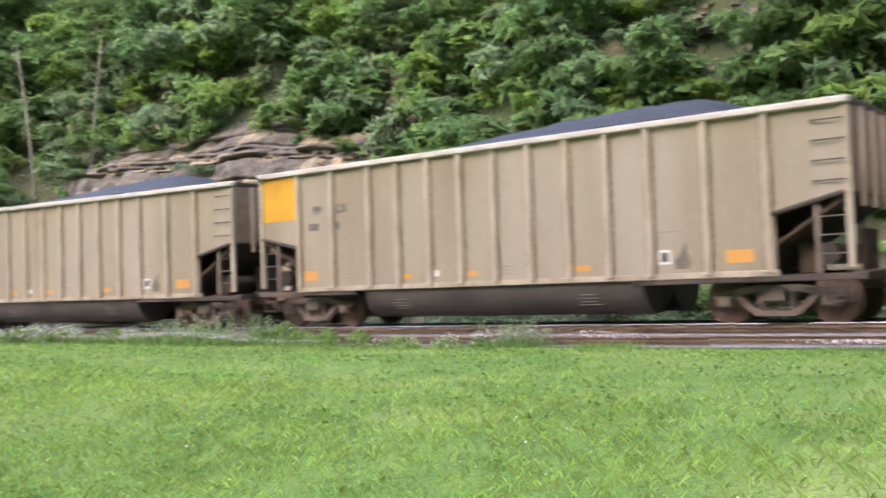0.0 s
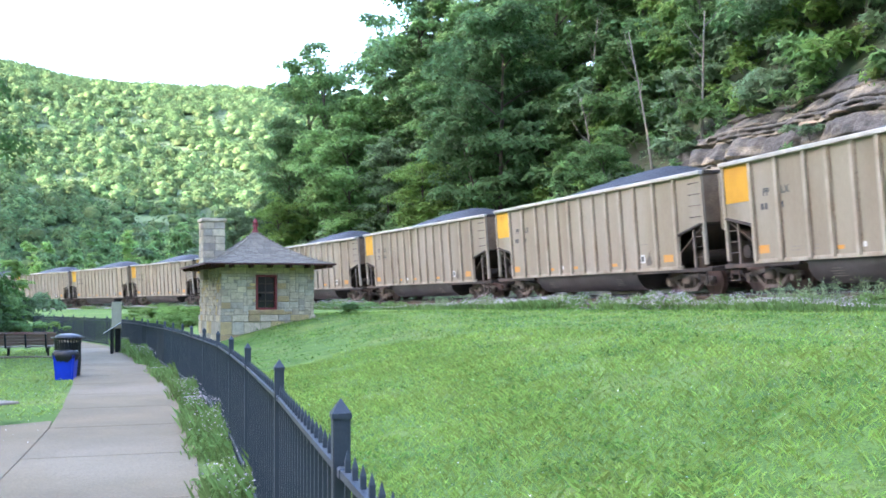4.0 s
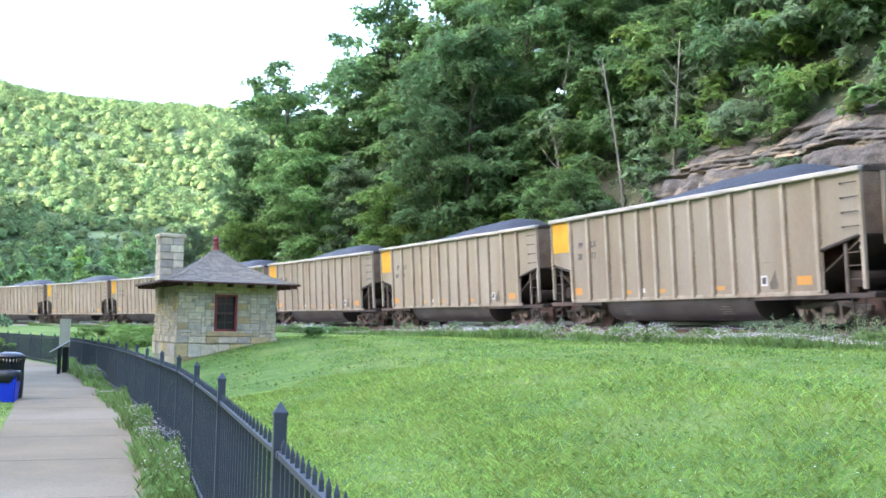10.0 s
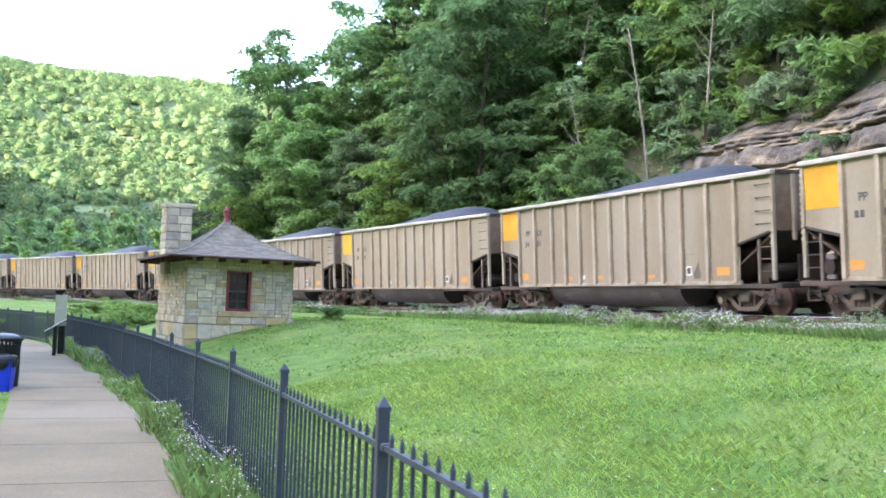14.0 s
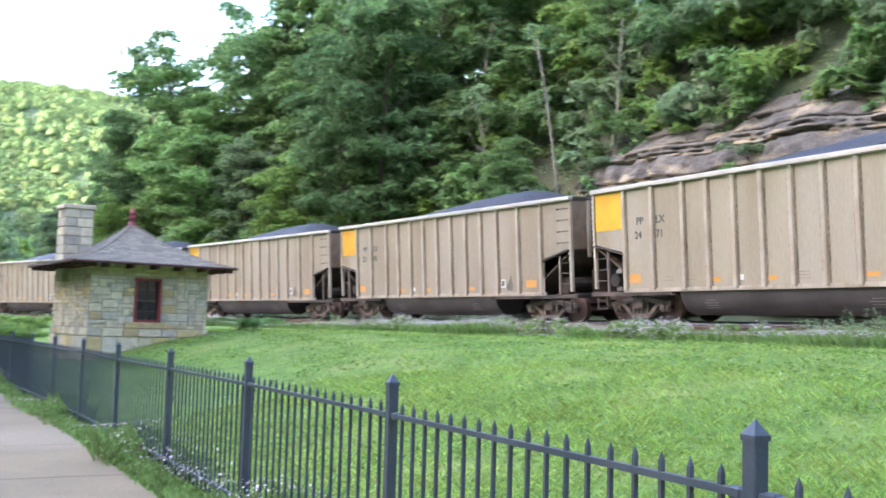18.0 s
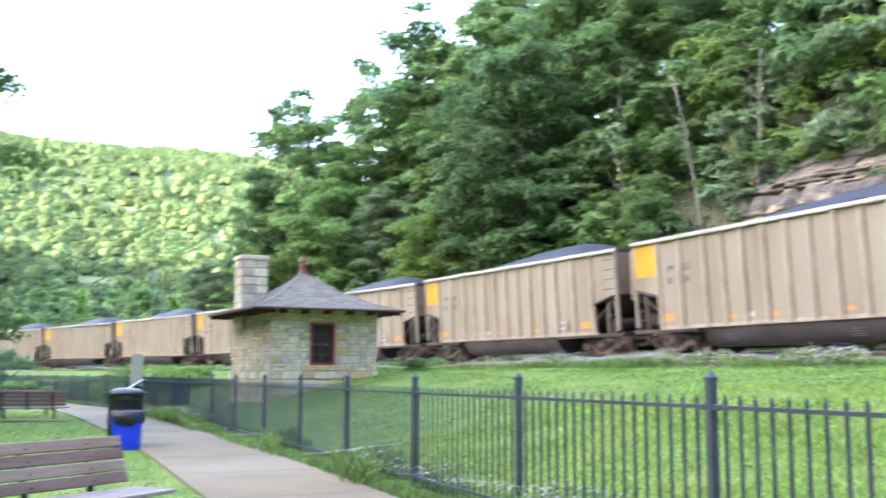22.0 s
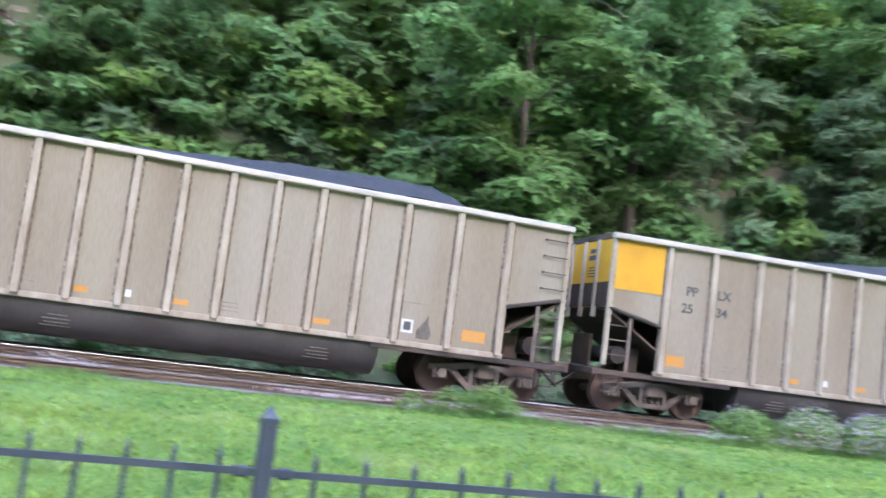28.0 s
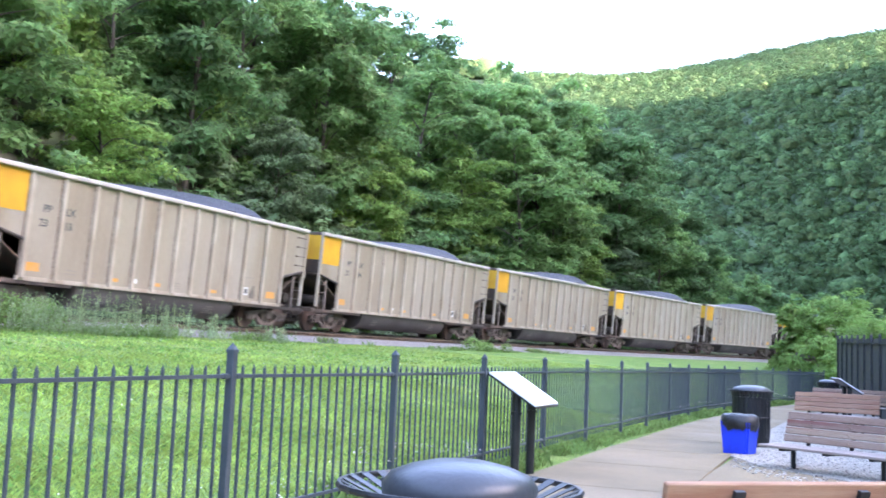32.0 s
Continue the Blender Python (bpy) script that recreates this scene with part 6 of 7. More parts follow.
for _ in range(130):
    a, r = radians(rng.uniform(-156, -131)), rng.uniform(56, 130)
    x, y = -math.sin(a) * r, math.cos(a) * r
    if inside(x, y) > 7 and from_fence(x, y)[0] < 30:
        east.append((x, y, -0.3, rng.uniform(0.35, 0.75)))
woods("east_trees", "bright green trees beyond the end of the path", east, M_LEAF_C, 73, 1000, 0.28, 3.4, 10.5)
for x, y, sc in ((31.0, -34.5, 1.5), (33.0, -37.5, 1.9), (29.4, -34.5, 1.2), (34.0, -35.0, 1.7), (36.5, -39, 2.1), (31, -38.5, 1.6), (38, -36.5, 1.9), (40, -42, 2.2)):
    plant(SHRUBS, shrub_used, 2, x, y, gz(x, y) - 0.1, sc, 1.25)
for x, y, sc in ((30.5, -31.8, 0.42), (32.5, -34, 0.55), (35, -36, 0.6), (36, -40, 0.66), (40, -39, 0.7), (42, -45, 0.75), (46, -44, 0.8)):
    plant(TREES, tree_used, 2, x, y, gz(x, y) - 0.2, sc, 0.95)
# hedge beyond the lawn, and scrub by the bend of the fence
for i in range(17):
    u = i / 16
    x, y = -53 + 12 * u + rng.uniform(-0.6, 0.6), 30 - 26 * u + rng.uniform(-0.6, 0.6)
    plant(SHRUBS, shrub_used, int(rng.choice(4, p=[0.3, 0.1, 0.45, 0.15])), x - 2.5, y + 1.5, -0.25, rng.uniform(1.3, 1.7), 0.95)
for x, y in ((-41, 33.5), (-44, 34.5), (-47, 35.5), (-38, 32.5), (-50, 36.5), (-43, 37), (-36, 31.8), (-40, 36.2), (-47, 38.5)):
    plant(SHRUBS, shrub_used, 2, x, y, gz(x, y) - 0.2, rng.uniform(1.0, 1.3), 0.62)
plant(SHRUBS, shrub_used, 0, -22.6, 27.6, gz(-22.6, 27.6) - 0.1, 0.62, 0.9)


# tall uneven scrub at the west end of the lawn, before the bend of the railway
for i, (x, y, sc) in enumerate(((-48.0, 29.4, 0.25), (-49.8, 30.6, 0.31), (-47.0, 27.2, 0.22), (-52.0, 28.5, 0.33), (-50.5, 25.5, 0.3), (-54.5, 31.5, 0.36), (-56.0, 27.5, 0.36), (-53.5, 33.8, 0.3), (-58.0, 30.5, 0.38), (-51.0, 32.4, 0.28))):
    plant(TREES, tree_used, (1, 0, 1, 4)[i % 4], x, y, gz(x, y) - 0.6, sc, 0.85)
for i, (x, y) in enumerate(((-46.6, 28.0), (-48.6, 31.4), (-47.6, 25.6), (-50.0, 28.6), (-52.4, 31.0))):
    plant(SHRUBS, shrub_used, (1, 0)[i % 2], x, y, gz(x, y) - 0.3, 1.25, 1.0)
for i, (x, y, sc) in enumerate(((-44.0, 31.6, 1.3), (-41.5, 31.2, 1.2), (-39.2, 30.6, 1.1), (-46.4, 32.6, 1.4), (-43.0, 33.4, 1.2), (-36.6, 29.6, 0.9))):
    plant(SHRUBS, shrub_used, (2, 0)[i % 2], x, y, gz(x, y) - 0.25, sc, 0.75)
# trees and scrub behind the second fence
for i in range(15):
    u = i / 14
    x, y = -66 + 20 * u + rng.uniform(-1.5, 1.5), 36 - 40 * u + rng.uniform(-1.5, 1.5)
    plant(TREES, tree_used, int(rng.choice(4)), x, y, -0.4, rng.uniform(0.5, 0.75), 0.95)
for i in range(30):
    u = i / 29
    x, y = -60 + 19 * u + rng.uniform(-1, 1), 36 - 38 * u + rng.uniform(-1, 1)
    plant(SHRUBS, shrub_used, int(rng.choice(4)), x, y, -0.3, rng.uniform(1.1, 1.6), 1.2)


# the big maple over the picnic table
def maple():
    rng = np.random.default_rng(5)
    ob = empty("maple_tree", "large spreading maple tree with dense dark green leaves on the lawn", "tree", "", Matrix.Translation((-31.4, 12.7, -0.15)))
    bm = bmesh.new()
    limb(bm, [(0, 0, -0.3), (0.02, 0, 0.5), (0.05, 0.02, 2.0), (0.25, 0.1, 3.4), (0.4, 0.2, 6), (0.3, 0.1, 10), (0.2, 0, 14)], 0.36, 0.06, 12)
    blobs = []
    for i in range(44):
        u = i / 43
        z0 = 1.9 + 10.4 * u
        a = i * 2.39996
        reach = (5.7 - 3.6 * max(0, u - 0.4) / 0.6) * rng.uniform(0.8, 1.05)
        rise = -0.35 + 3.2 * min(1, u * 2.2)
        tip = np.array([math.cos(a) * reach, math.sin(a) * reach, z0 + rise + rng.uniform(-0.4, 0.4)])
        base = np.array([0.25, 0.1, z0 + 0.4])
        limb(bm, [base, base * 0.5 + tip * 0.5 + [0, 0, 0.6], tip], 0.11 - 0.05 * u, 0.02, 6)
        for k in range(5):
            w = 0.3 + 0.17 * k
            p = base * (1 - w) + tip * w + rng.normal(size=3) * [0.7, 0.7, 0.3] + [0, 0, 0.5 * math.sin(w * 3.1)]
            blobs.append((*p, rng.uniform(0.85, 1.4)))
    part("trunk", bm, M_BARK, ob, "dark ridged trunk and limbs", smooth=True)
    v, f = cloud(rng, blobs, 125000, 0.115, 0.5)
    raw("crown", v, f, M_LEAF_MAPLE, ob)


maple()

# smaller trees where the track leaves the lawn
for i, (s1, e, big) in enumerate(((121, 8, 0.7), (126, 9, 0.7), (132, 8, 0.6), (138, 9, 0.52), (144, 8, 0.45), (129, 14, 0.72), (151, 9, 0.42))):
    x, y = on_track(s1, -e)
    plant(TREES, tree_used, (1, 2, 0, 1)[i % 4], x, y, gz(x, y) - 0.3, big, 1.0)

# bare and pale trunks among the hillside trees
for x, y, dz, h, lx, ly in ((-20.5, 50.5, 0, 8.5, -1.3, 0), (-17.4, 49.4, 0, 7.5, 0.3, 0), (-35, 56.5, 0, 7, -1.6, 0), (-33.0, 57.5, 0, 5.5, 1.4, 0), (-25, 53, 0, 6, -1.0, 0), (13.2, 33.4, 0, 9, 0.5, 0.3), (-9, 47.8, 0, 3.4, 0.2, 0), (2.2, 41.0, 0, 7, 0.6, 0), (-28, 58, 0, 8, 0.8, 0), (27, 22, 0, 8, 1.0, 0)):
    ob = empty("bare_trunk", "pale leafless leaning trunk on the slope", "tree trunk", "bare trunks", Matrix.Translation((x, y, gz(x, y) - 0.3)))
    bm = bmesh.new()
    limb(bm, [(0, 0, 0), (lx * 0.25, ly * 0.3, h * 0.33), (lx * 0.6, ly * 0.6, h * 0.66), (lx, ly, h)], 0.085, 0.025, 7)
    for k in range(5):
        z = h * (0.45 + 0.11 * k)
        a = rng.uniform(0, 6.28)
        limb(bm, [(lx * z / h, ly * z / h, z), (lx * z / h + math.cos(a) * 0.5, ly + math.sin(a) * 0.5, z + 0.5), (lx * z / h + math.cos(a) * 1.0, ly + math.sin(a) * 1.0, z + 1.3)], 0.03, 0.008, 4)
    part("trunk", bm, M_PALEBARK, ob, smooth=True)


# ------------------------------------------------------------ rock ledges
def slope_e(z):
    """How far outside the curve the slope stands at a height."""
    return float(np.interp(z, GROUND_Z[:10][::-1], [-d for d in GROUND_D[:10]][::-1]))


def hash01(a, b):
    return (math.sin(a * 127.1 + b * 311.7) * 43758.5453) % 1.0


cliff = empty("rock_cliff", "weathered grey and tan rock ledges in the slope above the railway", "cliff", kind="structure")
rnd = random.Random(31)
for s_mid, half, z_lo, z_hi in ((CLIFF_S + 0.5, 11.5, 2.6, 11.6), (CLIFF_S + 24, 2.4, 11.5, 13.6)):
    # the bedded face itself, stepped in and out bed by bed, with open joints
    cols, rows = int(half * 2 / 0.1), int((z_hi - z_lo) / 0.06)
    edges, z = [z_lo - 1.0], z_lo - 1.0
    while z < z_hi + 2.5:
        z += rnd.choice((0.16, 0.22, 0.3, 0.42, 0.7, 1.0))
        edges.append(z)
    v, tan = [], []
    for i in range(rows + 1):
        z = z_lo + (z_hi - z_lo) * i / rows
        for j in range(cols + 1):
            s = s_mid - half + 2 * half * j / cols
            u = (s - s_mid) / half
            dip = z + 0.22 * math.sin(s * 0.31) + 0.045 * (s - s_mid) + 0.05 * math.sin(s * 1.7)
            bed = int(np.searchsorted(edges, dip))
            low, high = edges[bed - 1], edges[min(bed, len(edges) - 1)]
            up = (dip - low) / max(high - low, 0.05)
            wide = 0.6 + 1.9 * hash01(bed, 1)
            along_bed = (s + 2.3 * hash01(bed, 3)) / wide
            block = math.floor(along_bed)
            joint = min(along_bed - block, 1 - along_bed + block) * wide
            out = 0.55 * hash01(bed, 7) + 0.5 * hash01(block, bed) + 0.3 * math.sin(s * 0.7 + z * 0.5) + 0.22 * noise.noise((s * 0.9, z * 1.2, 3.0)) + 0.07 * noise.noise((s * 4.1, z * 5.0, 9.0))
            out -= 0.3 * max(0.0, 1 - up * 7) + 0.03 * max(0.0, (up - 0.85) * 6) + 0.16 * max(0.0, 1 - joint / 0.1)
            edge = max(0.0, abs(u) - 0.75) * 6 + max(0.0, (z - (z_hi - 1.6 - 1.5 * u * u)) / 1.2)
            x, y = on_track(s, -(slope_e(z) - out + edge * 0.9 - 0.1))
            v.append((x, y, z))
            if i < rows and j < cols:
                tan.append(hash01(bed, 5) * 0.5 + hash01(block, bed + 3) * 0.5 + 0.35 * noise.noise((s * 0.35, z * 0.5, 1.0)) > 0.3 + 0.11 * max(0.0, z - 7.2) - 0.12 * u)
    idx = np.arange((rows + 1) * (cols + 1)).reshape(rows + 1, cols + 1)
    f = np.stack([idx[:-1, :-1], idx[:-1, 1:], idx[1:, 1:], idx[1:, :-1]], -1).reshape(-1, 4)
    tan = np.array(tan)
    raw("rock_face", v, f[~tan], M_ROCK, cliff)
    tagged(raw("rock_face", v, f[tan], M_ROCK_TAN, cliff), "pale buff rock beds")
    # broken blocks at the foot and on the ledges
    for _ in range(int(6 * half)):
        u = rnd.uniform(-1, 1)
        s = s_mid + u * half
        z = z_lo + (z_hi - z_lo) * (rnd.random() ** 1.6) * (0.85 - 0.22 * abs(u))
        l, h, w = rnd.uniform(0.15, 0.6), rnd.uniform(0.08, 0.26), rnd.uniform(0.2, 0.5)
        bm = bmesh.new()
        box(bm, (-l / 2, -w / 2, -h / 2), (l / 2, w / 2, h / 2))
        for p in bm.verts:
            p.co += Vector((rnd.uniform(-0.2, 0.2) * l, rnd.uniform(-0.2, 0.2) * w, rnd.uniform(-0.2, 0.2) * h))
        q = part("rock", bm, M_ROCK, cliff)
        x, y = on_track(s, -slope_e(z) + rnd.uniform(0.2, 0.6))
        q.matrix_basis = Matrix.Translation((x, y, z)) @ Matrix.Rotation(-(s / R + PHASE) + rnd.uniform(-0.5, 0.5), 4, "Z") @ Matrix.Rotation(rnd.uniform(-0.3, 0.3), 4, "X") @ Matrix.Rotation(rnd.uniform(-0.3, 0.3), 4, "Y")
# shrubs that hang over the upper outcrop
for i in range(22):
    s1, e = CLIFF_S + 18 + 0.5 * i, 12.4 + 3.2 * ((i * 0.618) % 1.0)
    x, y = on_track(s1, -e)
    plant(SHRUBS, shrub_used, i % 4, x, y, gz(x, y) - 0.2, rng.uniform(0.9, 1.4), 1.1)
# small plants in the cracks of the rock
for s1, z, sc in ((CLIFF_S + 1.0, 8.6, 0.6), (CLIFF_S + 9.0, 9.0, 0.75), (CLIFF_S + 11.0, 8.6, 0.6), (CLIFF_S - 3.5, 10.6, 0.5), (CLIFF_S + 5.0, 10.8, 0.6), (CLIFF_S - 7.5, 9.2, 0.6), (CLIFF_S - 9, 7.6, 0.7)):
    x, y = on_track(s1, -slope_e(z) + 0.45)
    plant(SHRUBS, shrub_used, int(rng.choice([0, 2, 3])), x, y, z - 0.3, sc, 0.9)


# low growth and young trees round the upper outcrop
for i in range(22):
    s1, e = CLIFF_S + 16 + 15 * ((i * 0.755) % 1.0), 8.8 + 5.0 * ((i * 0.618) % 1.0)
    if abs(s1 - CLIFF_S - 24) > 2.0 or not 11.8 < e < 13.2:
        x, y = on_track(s1, -e)
        plant(SHRUBS, shrub_used, i % 4, x, y, gz(x, y) - 0.25, rng.uniform(0.6, 1.1), 1.0)
for i in range(42):
    s1, e = CLIFF_S + 18.5 + 1.35 * (i % 7) + rng.uniform(-0.4, 0.4), 9.4 + 0.95 * (i // 7) + rng.uniform(-0.3, 0.3)
    if abs(s1 - CLIFF_S - 24.3) > 1.3 or not 11.6 < e < 13.2:
        x, y = on_track(s1, -e)
        plant(SHRUBS, shrub_used, i % 4, x, y, gz(x, y) - 0.2, rng.uniform(0.6, 0.9), 1.0)
for i in range(8):
    x, y = on_track(CLIFF_S + 16.5 + 1.9 * i, -14.2 - 1.6 * (i % 2))
    plant(TREES, tree_used, i % 4, x, y, gz(x, y) - 0.3, rng.uniform(0.4, 0.5), 1.0)
# low hedge and tall scrub at the corner of the second fence
for i in range(8):
    u = i / 7
    plant(SHRUBS, shrub_used, (2, 0, 2, 3)[i % 4], -45.6 - 7.4 * u, 20.4 + 8.2 * u, -0.3, rng.uniform(0.7, 0.9), 0.9)
for x, y, sc, k in ((-57, 30.0, 1.4, 1), (-56, 31.8, 1.6, 0), (-55.5, 33.6, 1.65, 1), (-54.3, 35.4, 1.4, 3), (-58.5, 34.5, 1.7, 0), (-60, 31.5, 1.7, 1)):
    plant(SHRUBS, shrub_used, k, x, y, gz(x, y) - 0.3, sc, 1.1)


# creeping ground cover over the bare earth of the slope
rc = np.random.default_rng(58)
cs, ce = rc.uniform(-60, 80, 46000), 5.2 + 11 * rc.random(46000) ** 1.3
ca = cs / R + PHASE
x, y = CX + np.sin(ca) * (R + ce), CY + np.cos(ca) * (R + ce)
keep = (smooth_noise(x, y, 1.6) + 0.5 * smooth_noise(x, y, 0.6) > -0.3) & ~((np.abs(cs - CLIFF_S - 0.5) < 10) & (ce < 10.4))
x, y = x[keep], y[keep]
nm = rc.normal(size=(len(x), 3)) * 0.45 + [-0.35, -0.45, 0.8]
v, f = leaf_quads(rc, np.c_[x, y, ground_z(x, y) + rc.uniform(0.02, 0.3, len(x))], nm / np.linalg.norm(nm, axis=1)[:, None], 0.17, 1.5, True)
tagged(raw("ground_cover", v, f, M_LEAF_D), "low creeping green plants on the bare slope", "plants", kind="stuff")


# loose pebbles on the gravel round the benches
rp = np.random.default_rng(61)
px, py = rp.uniform(0.5, 11.0, 9000), rp.uniform(-13.0, -5.2, 9000)
keep = from_fence(px, py) < -2.3 - np.maximum(0, 3.6 - px) * 0.4
px, py = px[keep], py[keep]
v, f = cores(rp, np.c_[px, py, np.full(len(px), 0.032)], rp.uniform(0.01, 0.024, len(px)), 0.6, 1.0)
tagged(raw("pebbles", v, f, M_STONES), "loose pale and grey pebbles on the gravel", "gravel", kind="stuff")


# ------------------------------------------------------------ grass, weeds and flowers
def blades(name, label, xs, ys, zs, height, width, mat, seed, per=3, spread=0.05, bend=0.5, kind="stuff"):
    """Tufts of bent blades: two quads to a blade."""
    rng = np.random.default_rng(seed)
    n = len(xs) * per
    x, y, z = (np.repeat(np.asarray(c, float), per) for c in (xs, ys, zs))
    h = np.repeat(np.broadcast_to(height, len(xs)), per) * rng.uniform(0.5, 1.2, n)
    x, y = x + rng.normal(size=n) * spread, y + rng.normal(size=n) * spread
    a, b = rng.uniform(0, 6.28, n), rng.uniform(0, 6.28, n)
    k = rng.uniform(0.35 * bend, bend, n) * h
    wx, wy = np.cos(a) * width / 2, np.sin(a) * width / 2
    bx, by = np.cos(b) * k, np.sin(b) * k
    v = np.stack([np.stack([x - wx, y - wy, z - 0.01], -1), np.stack([x + wx, y + wy, z - 0.01], -1),
                  np.stack([x + wx * 0.8 + bx * 0.35, y + wy * 0.8 + by * 0.35, z + h * 0.6], -1), np.stack([x - wx * 0.8 + bx * 0.35, y - wy * 0.8 + by * 0.35, z + h * 0.6], -1),
                  np.stack([x + wx * 0.15 + bx, y + wy * 0.15 + by, z + h], -1), np.stack([x - wx * 0.15 + bx, y - wy * 0.15 + by, z + h], -1)], 1)
    i = np.arange(n)[:, None] * 6
    f = np.concatenate([i + [0, 1, 2], i + [0, 2, 4]])
    return tagged(raw(name, v.reshape(-1, 3), f, mat), label, "grass", kind=kind)


def scatter(n, box4, keep, seed):
    rng = np.random.default_rng(seed)
    x, y = rng.uniform(box4[0], box4[1], n), rng.uniform(box4[2], box4[3], n)
    ok = keep(x, y)
    return x[ok], y[ok]


def lawn(x, y):
    d, q = inside(x, y), from_fence(x, y)
    return (d > 4.2) & (q > 0.08)


x, y = scatter(230000, (-15, 13, -11, 18), lambda x, y: lawn(x, y) & (from_fence(x, y) < 3.0 + 5.5 * (np.sin(x * 91.7 + y * 47.3) * 437.585 % 1.0)), 81)
blades("lawn_grass", "short green lawn grass", x, y, ground_z(x, y), 0.06 + 0.03 * smooth_noise(x, y, 0.8), 0.009, M_BLADE, 91, 2, 0.05, 1.7)
x, y = scatter(120000, (-30, 30, -24, 34), lambda x, y: lawn(x, y) & (from_fence(x, y) >= 4.0), 82)
blades("lawn_grass", "tufts of lawn grass further off", x, y, ground_z(x, y), 0.055 + 0.02 * smooth_noise(x, y, 1.1), 0.012, M_BLADE, 92, 2, 0.06, 1.7)
x, y = scatter(60000, (-34, -8, 1, 24), lambda x, y: (from_fence(x, y) < -2.24) & (x < -8) & ~((x > -13.2) & (x > -13.15 + (9.1 - y) * 0.4)), 83)
blades("lawn_grass", "short lawn grass round the benches", x, y, ground_z(x, y), 0.045, 0.016, M_BLADE, 93, 1, 0.05, 2.0)
# broad-leaved plants in patches of the lawn
rg = np.random.default_rng(87)
x, y = scatter(190000, (-24, 24, -14, 30), lambda x, y: lawn(x, y) & (smooth_noise(x, y, 0.9) + 0.6 * smooth_noise(x, y, 0.3) > 0.05), 88)
nm = rg.normal(size=(len(x), 3)) * 0.35 + [0, 0, 1]
v, f = leaf_quads(rg, np.c_[x, y, ground_z(x, y) + rg.uniform(0.025, 0.075, len(x))], nm / np.linalg.norm(nm, axis=1)[:, None], 0.045, 1.4, True)
tagged(raw("lawn_weeds", v, f, M_CLOVER_LEAF), "patches of broad green clover leaves in the lawn", "weeds", kind="stuff")
# clover heads
x, y = scatter(15000, (-32, 20, -14, 30), lambda x, y: lawn(x, y) | ((from_fence(x, y) < -2.24) & (x < -8)), 84)
rng2 = np.random.default_rng(5)
nm = rng2.normal(size=(len(x), 3)) * 0.3 + [0, 0, 1]
v, f = leaf_quads(rng2, np.c_[x, y, ground_z(x, y) + 0.07], nm / np.linalg.norm(nm, axis=1)[:, None], 0.017, 1.0)
tagged(raw("clover_flowers", v, f, M_CLOVER), "small white clover heads in the lawn", "flowers", kind="stuff")


# the strip of tall weeds and pale flowers along the ballast
def strip_keep(x, y):
    d, s = inside(x, y), along(x, y)
    clump = smooth_noise(x * 1.0, y * 1.0, 1.9) + 0.5 * smooth_noise(x, y, 0.7)
    return (d > 3.0 + 0.5 * smooth_noise(x, y, 3.1)) & (d < 4.9 + 0.7 * smooth_noise(x, y, 2.3)) & (clump > -0.25 + np.interp(s, [11.5, 13.5, 24.5, 26.5, 41, 44], [0, 0.75, 0.75, 0, 0, 0.7]))


rs = np.random.default_rng(85)
ss, dd = rs.uniform(-85, 75, 26000), rs.uniform(2.7, 5.6, 26000)
aa = ss / R + PHASE
x, y = CX + np.sin(aa) * (R - dd), CY + np.cos(aa) * (R - dd)
ok = strip_keep(x, y)
x, y = x[ok], y[ok]
hh = 0.32 + 0.2 * smooth_noise(x, y, 2.6) + 0.1 * smooth_noise(x, y, 0.9)
blades("tall_weeds", "tall rough weeds along the ballast", x, y, ground_z(x, y), np.clip(hh * 0.8, 0.1, 0.5) * np.interp(along(x, y), [11.5, 13.5, 24.5, 26.5], [1, 0.6, 0.6, 1]), 0.013, M_WEED, 94, 6, 0.13, 0.7)
keep = np.random.default_rng(9).random(len(x)) < np.clip(0.95 + 0.6 * smooth_noise(x, y, 3.0), 0.25, 1.0) * np.interp(along(x, y), [42, 48], [1, 0.12])
fx, fy = np.repeat(x[keep], 5), np.repeat(y[keep], 5)
rng2 = np.random.default_rng(6)
fx, fy = fx + rng2.normal(size=len(fx)) * 0.14, fy + rng2.normal(size=len(fx)) * 0.14
fh = np.clip(0.27 + 0.2 * smooth_noise(fx, fy, 2.6), 0.14, 0.6) * rng2.uniform(0.75, 1.15, len(fx))
nm = rng2.normal(size=(len(fx), 3)) * 0.5 + [0, 0, 0.6]
v, f = leaf_quads(rng2, np.c_[fx, fy, ground_z(fx, fy) + fh], nm / np.linalg.norm(nm, axis=1)[:, None], 0.027, 1.0)
tagged(raw("wild_flowers", v, f, M_FLOWER), "pale pink and white wild flowers along the railway", "flowers", kind="stuff")


# leafy mounds in the strip, with the flowers over them
rm = np.random.default_rng(44)
ms, md = rm.uniform(-80, 75, 520), rm.uniform(3.2, 4.7, 520)
ma = ms / R + PHASE
mx, my = CX + np.sin(ma) * (R - md), CY + np.cos(ma) * (R - md)
ok = smooth_noise(mx, my, 3.0) > -0.35 + np.interp(ms, [11.5, 13.5, 24.5, 26.5, 40, 43], [0, 0.9, 0.9, 0, 0, 0.75])
mx, my = mx[ok], my[ok]
rich = np.interp(ms[ok], [22, 27, 40, 43], [1.0, 1.5, 1.5, 1.0])
mr = np.interp(ms[ok], [11.5, 13.5, 24.5, 26.5], [1, 0.55, 0.55, 1]) * rich * np.clip(0.3 + 0.14 * smooth_noise(mx, my, 4.0) + rm.normal(size=len(mx)) * 0.06, 0.14, 0.55)
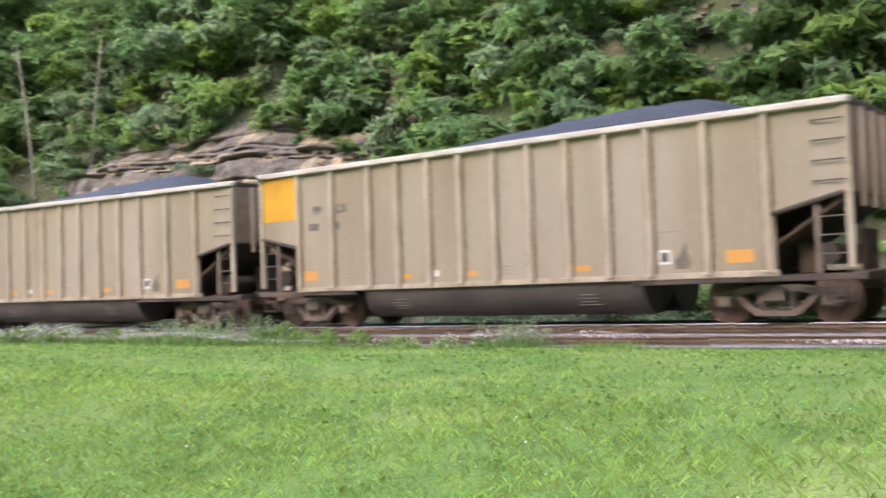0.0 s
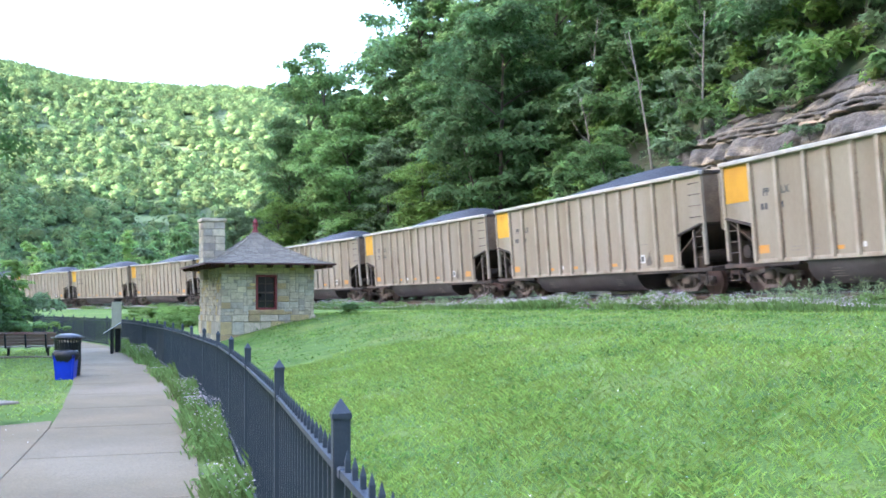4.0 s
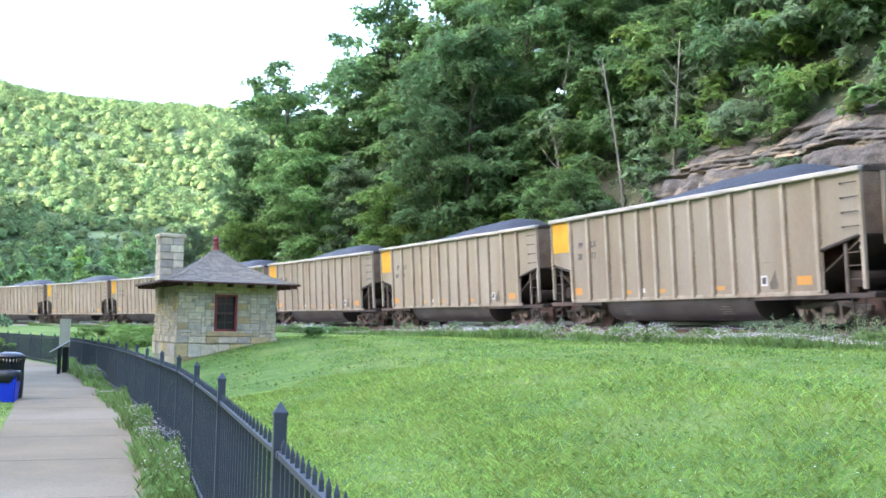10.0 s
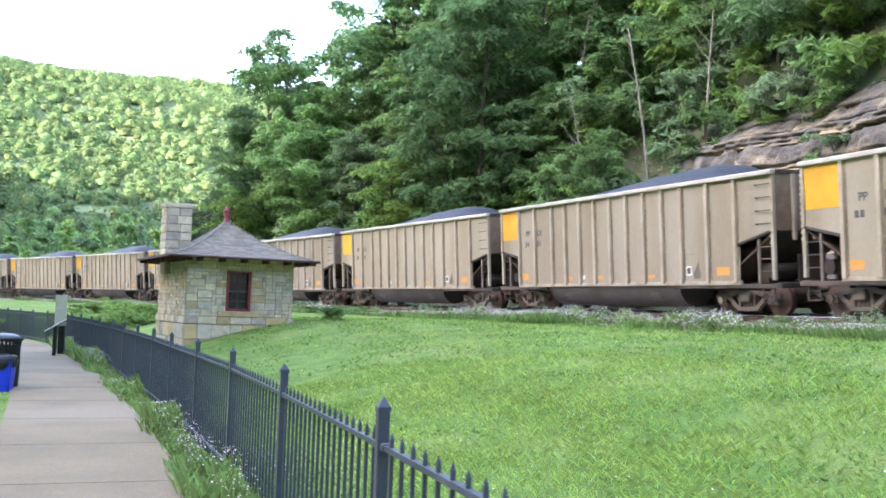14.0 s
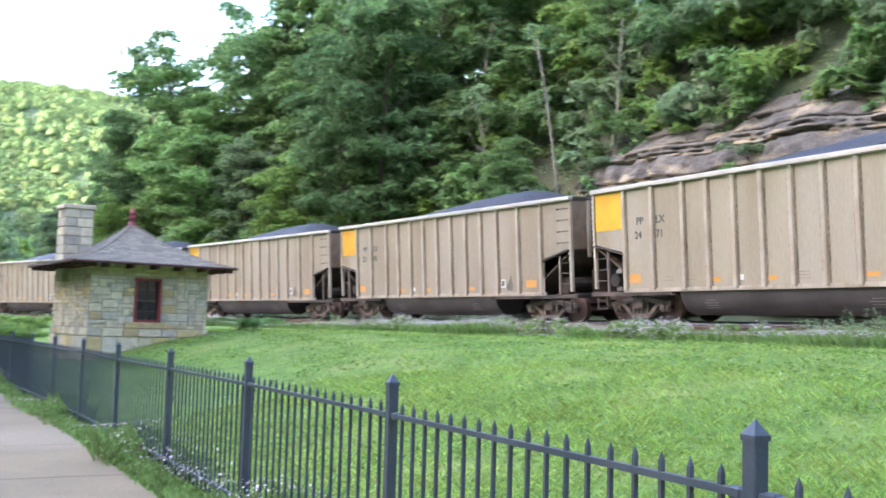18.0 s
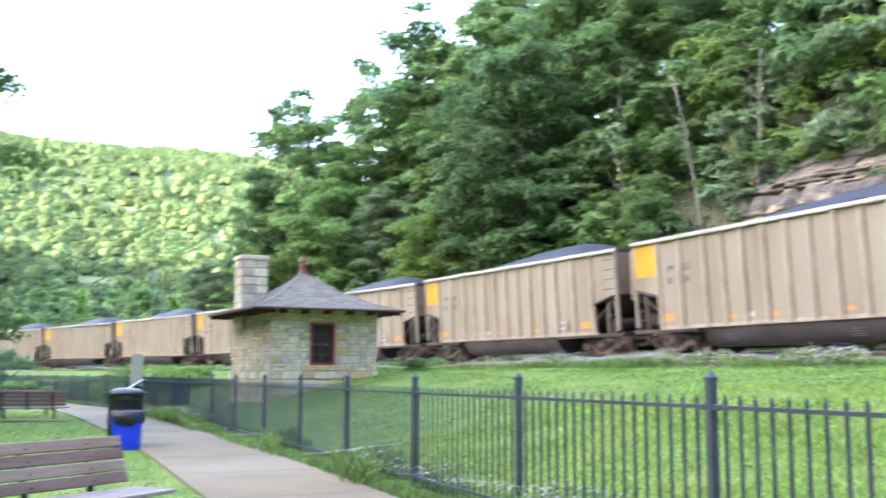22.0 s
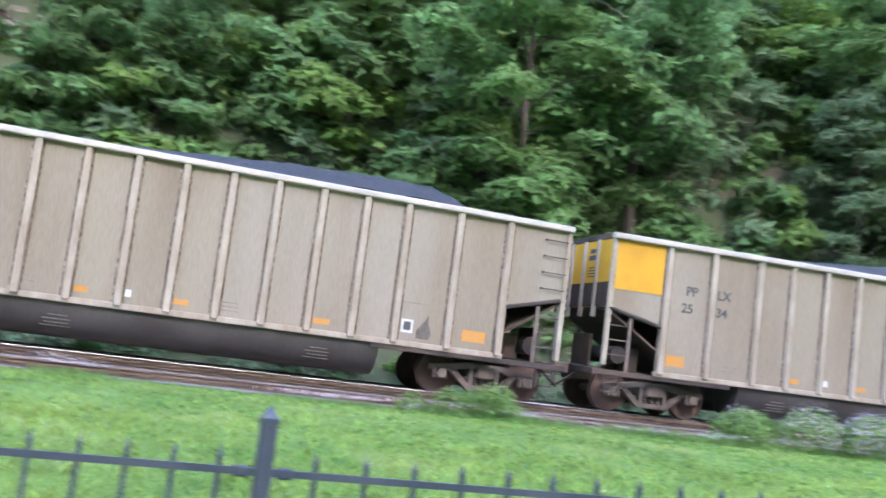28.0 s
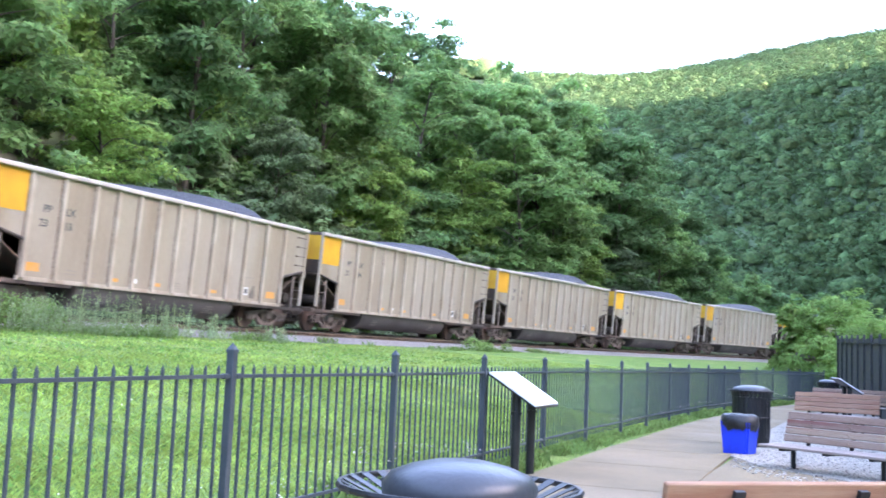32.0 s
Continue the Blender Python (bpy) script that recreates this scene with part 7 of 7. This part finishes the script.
blobs = [(x, y, gz(x, y) + r * 0.35, r) for x, y, r in zip(mx, my, mr)]
v, f = cloud(rm, blobs, 56000, 0.065, 1.0)
tagged(raw("weed_mounds", v, f, M_WEED), "leafy green weeds in mounds along the ballast", "weeds", kind="stuff")
top = [(x, y, z + 0.05, r) for x, y, z, r in blobs if smooth_noise(x, y, 6.0) > -0.3 and along(x, y) < 45]
v, f = cloud(rm, top, 22000, 0.03, 1.08)
tagged(raw("wild_flowers", v, f, M_FLOWER), "pale pink and white flower heads over the weeds", "flowers", kind="stuff")


# weeds along the foot of the fence
def foot_keep(x, y):
    q = from_fence(x, y)
    return (q > np.interp(x, [-8, -4, -1], [-0.42, -0.28, -0.16]) - 0.13 * smooth_noise(x, y, 1.3)) & (q < 0.3) & (smooth_noise(x, y, 0.8) + 0.4 * smooth_noise(x, y, 0.33) > -0.45)


def along_fence(n, i0, i1, lo, hi, seed):
    """Places in a strip along the fence."""
    rng = np.random.default_rng(seed)
    w, q = rng.uniform(i0, i1, n), rng.uniform(lo, hi, n)
    i = w.astype(int)
    a, b = _F[i], _F[i + 1]
    d = (b - a) / np.linalg.norm(b - a, axis=1)[:, None]
    p = a + (b - a) * (w - i)[:, None] + np.c_[-d[:, 1], d[:, 0]] * q[:, None]
    return p[:, 0], p[:, 1]


x, y = along_fence(20000, 8, 38.9, -0.62, 0.3, 86)
ok = foot_keep(x, y)
x, y = x[ok], y[ok]
keep = np.random.default_rng(17).random(len(x)) < np.interp(x, [-4, 1], [0.75, 0.5])
x, y = x[keep], y[keep]
hh = (0.2 + 0.2 * smooth_noise(x, y, 1.7) + 0.16 * smooth_noise(x, y, 0.55)) * np.interp(x, [-4, 1], [0.9, 0.55])
blades("fence_weeds", "green weeds along the foot of the fence", x, y, ground_z(x, y), np.clip(hh * 1.15, 0.1, 0.62), 0.011, M_WEED, 95, 4, 0.06, 0.7)
lx, ly = np.repeat(x, 2), np.repeat(y, 2)
rl = np.random.default_rng(12)
nm = rl.normal(size=(len(lx), 3)) * 0.5 + [0, 0, 0.8]
v, f = leaf_quads(rl, np.c_[lx + rl.normal(size=len(lx)) * 0.05, ly + rl.normal(size=len(lx)) * 0.05, ground_z(lx, ly) + np.repeat(np.clip(hh, 0.06, 0.62), 2) * rl.uniform(0.1, 1.0, len(lx))], nm / np.linalg.norm(nm, axis=1)[:, None], 0.055, 1.5)
tagged(raw("weed_leaves", v, f, M_WEED), "broad weed leaves along the foot of the fence", "weeds", kind="stuff")
keep = np.random.default_rng(10).random(len(x)) < np.clip(0.4 + 0.55 * smooth_noise(x, y, 1.8), 0.05, 1.0) * np.interp(x, [-5, 0], [1, 0.22])
fx, fy = np.repeat(x[keep], 2), np.repeat(y[keep], 2)
fx, fy = fx + rng2.normal(size=len(fx)) * 0.05, fy + rng2.normal(size=len(fx)) * 0.05
nm = rng2.normal(size=(len(fx), 3)) * 0.5 + [0, 0, 0.6]
v, f = leaf_quads(rng2, np.c_[fx, fy, ground_z(fx, fy) + np.clip(0.3 + 0.2 * smooth_noise(fx, fy, 1.7), 0.1, 0.6)], nm / np.linalg.norm(nm, axis=1)[:, None], 0.019, 1.0)
tagged(raw("fence_flowers", v, f, M_FLOWER), "small white flowers among the weeds by the fence", "flowers", kind="stuff")
# tall single weeds that stand out against the cars
for i, (x0, y0, tall) in enumerate(((-6.6, 24.6, 0.5), (-5.6, 23.9, 0.7), (-4.4, 24.0, 0.75), (-17.5, 32.3, 0.5), (1.3, 19.2, 0.5), (-24.5, 36.2, 0.5), (16.4, 3.7, 0.85), (17.4, 2.8, 1.05), (18.3, 1.9, 1.0), (20.0, 0.6, 0.9), (21.4, -0.7, 0.7), (24.0, -3.0, 0.5))):
    rr = np.random.default_rng(100 + i)
    n = 46
    xx, yy = x0 + rr.normal(size=n) * 0.34, y0 + rr.normal(size=n) * 0.34
    zz, hh = ground_z(xx, yy), tall * rr.uniform(0.5, 1.1, n)
    blades("tall_weed", "thin stems of a tall feathery weed by the ballast", xx, yy, zz, hh, 0.007, M_FEATHER, 110 + i, 1, 0.02, 0.12, "stuff")
    k = rr.integers(0, n, 1500)
    u = rr.uniform(0.15, 1.05, 1500)
    at = np.c_[xx[k] + rr.normal(size=1500) * 0.05 * (1.15 - u * 0.6), yy[k] + rr.normal(size=1500) * 0.05 * (1.15 - u * 0.6), zz[k] + hh[k] * u]
    nm = rr.normal(size=(1500, 3)) + [0, 0, 0.5]
    v, f = leaf_quads(rr, at, nm / np.linalg.norm(nm, axis=1)[:, None], 0.026, 2.6)
    tagged(raw("tall_weed_leaves", v, f, M_FEATHER), "narrow grey-green leaves of a tall feathery weed", "weeds", kind="stuff")


motions()
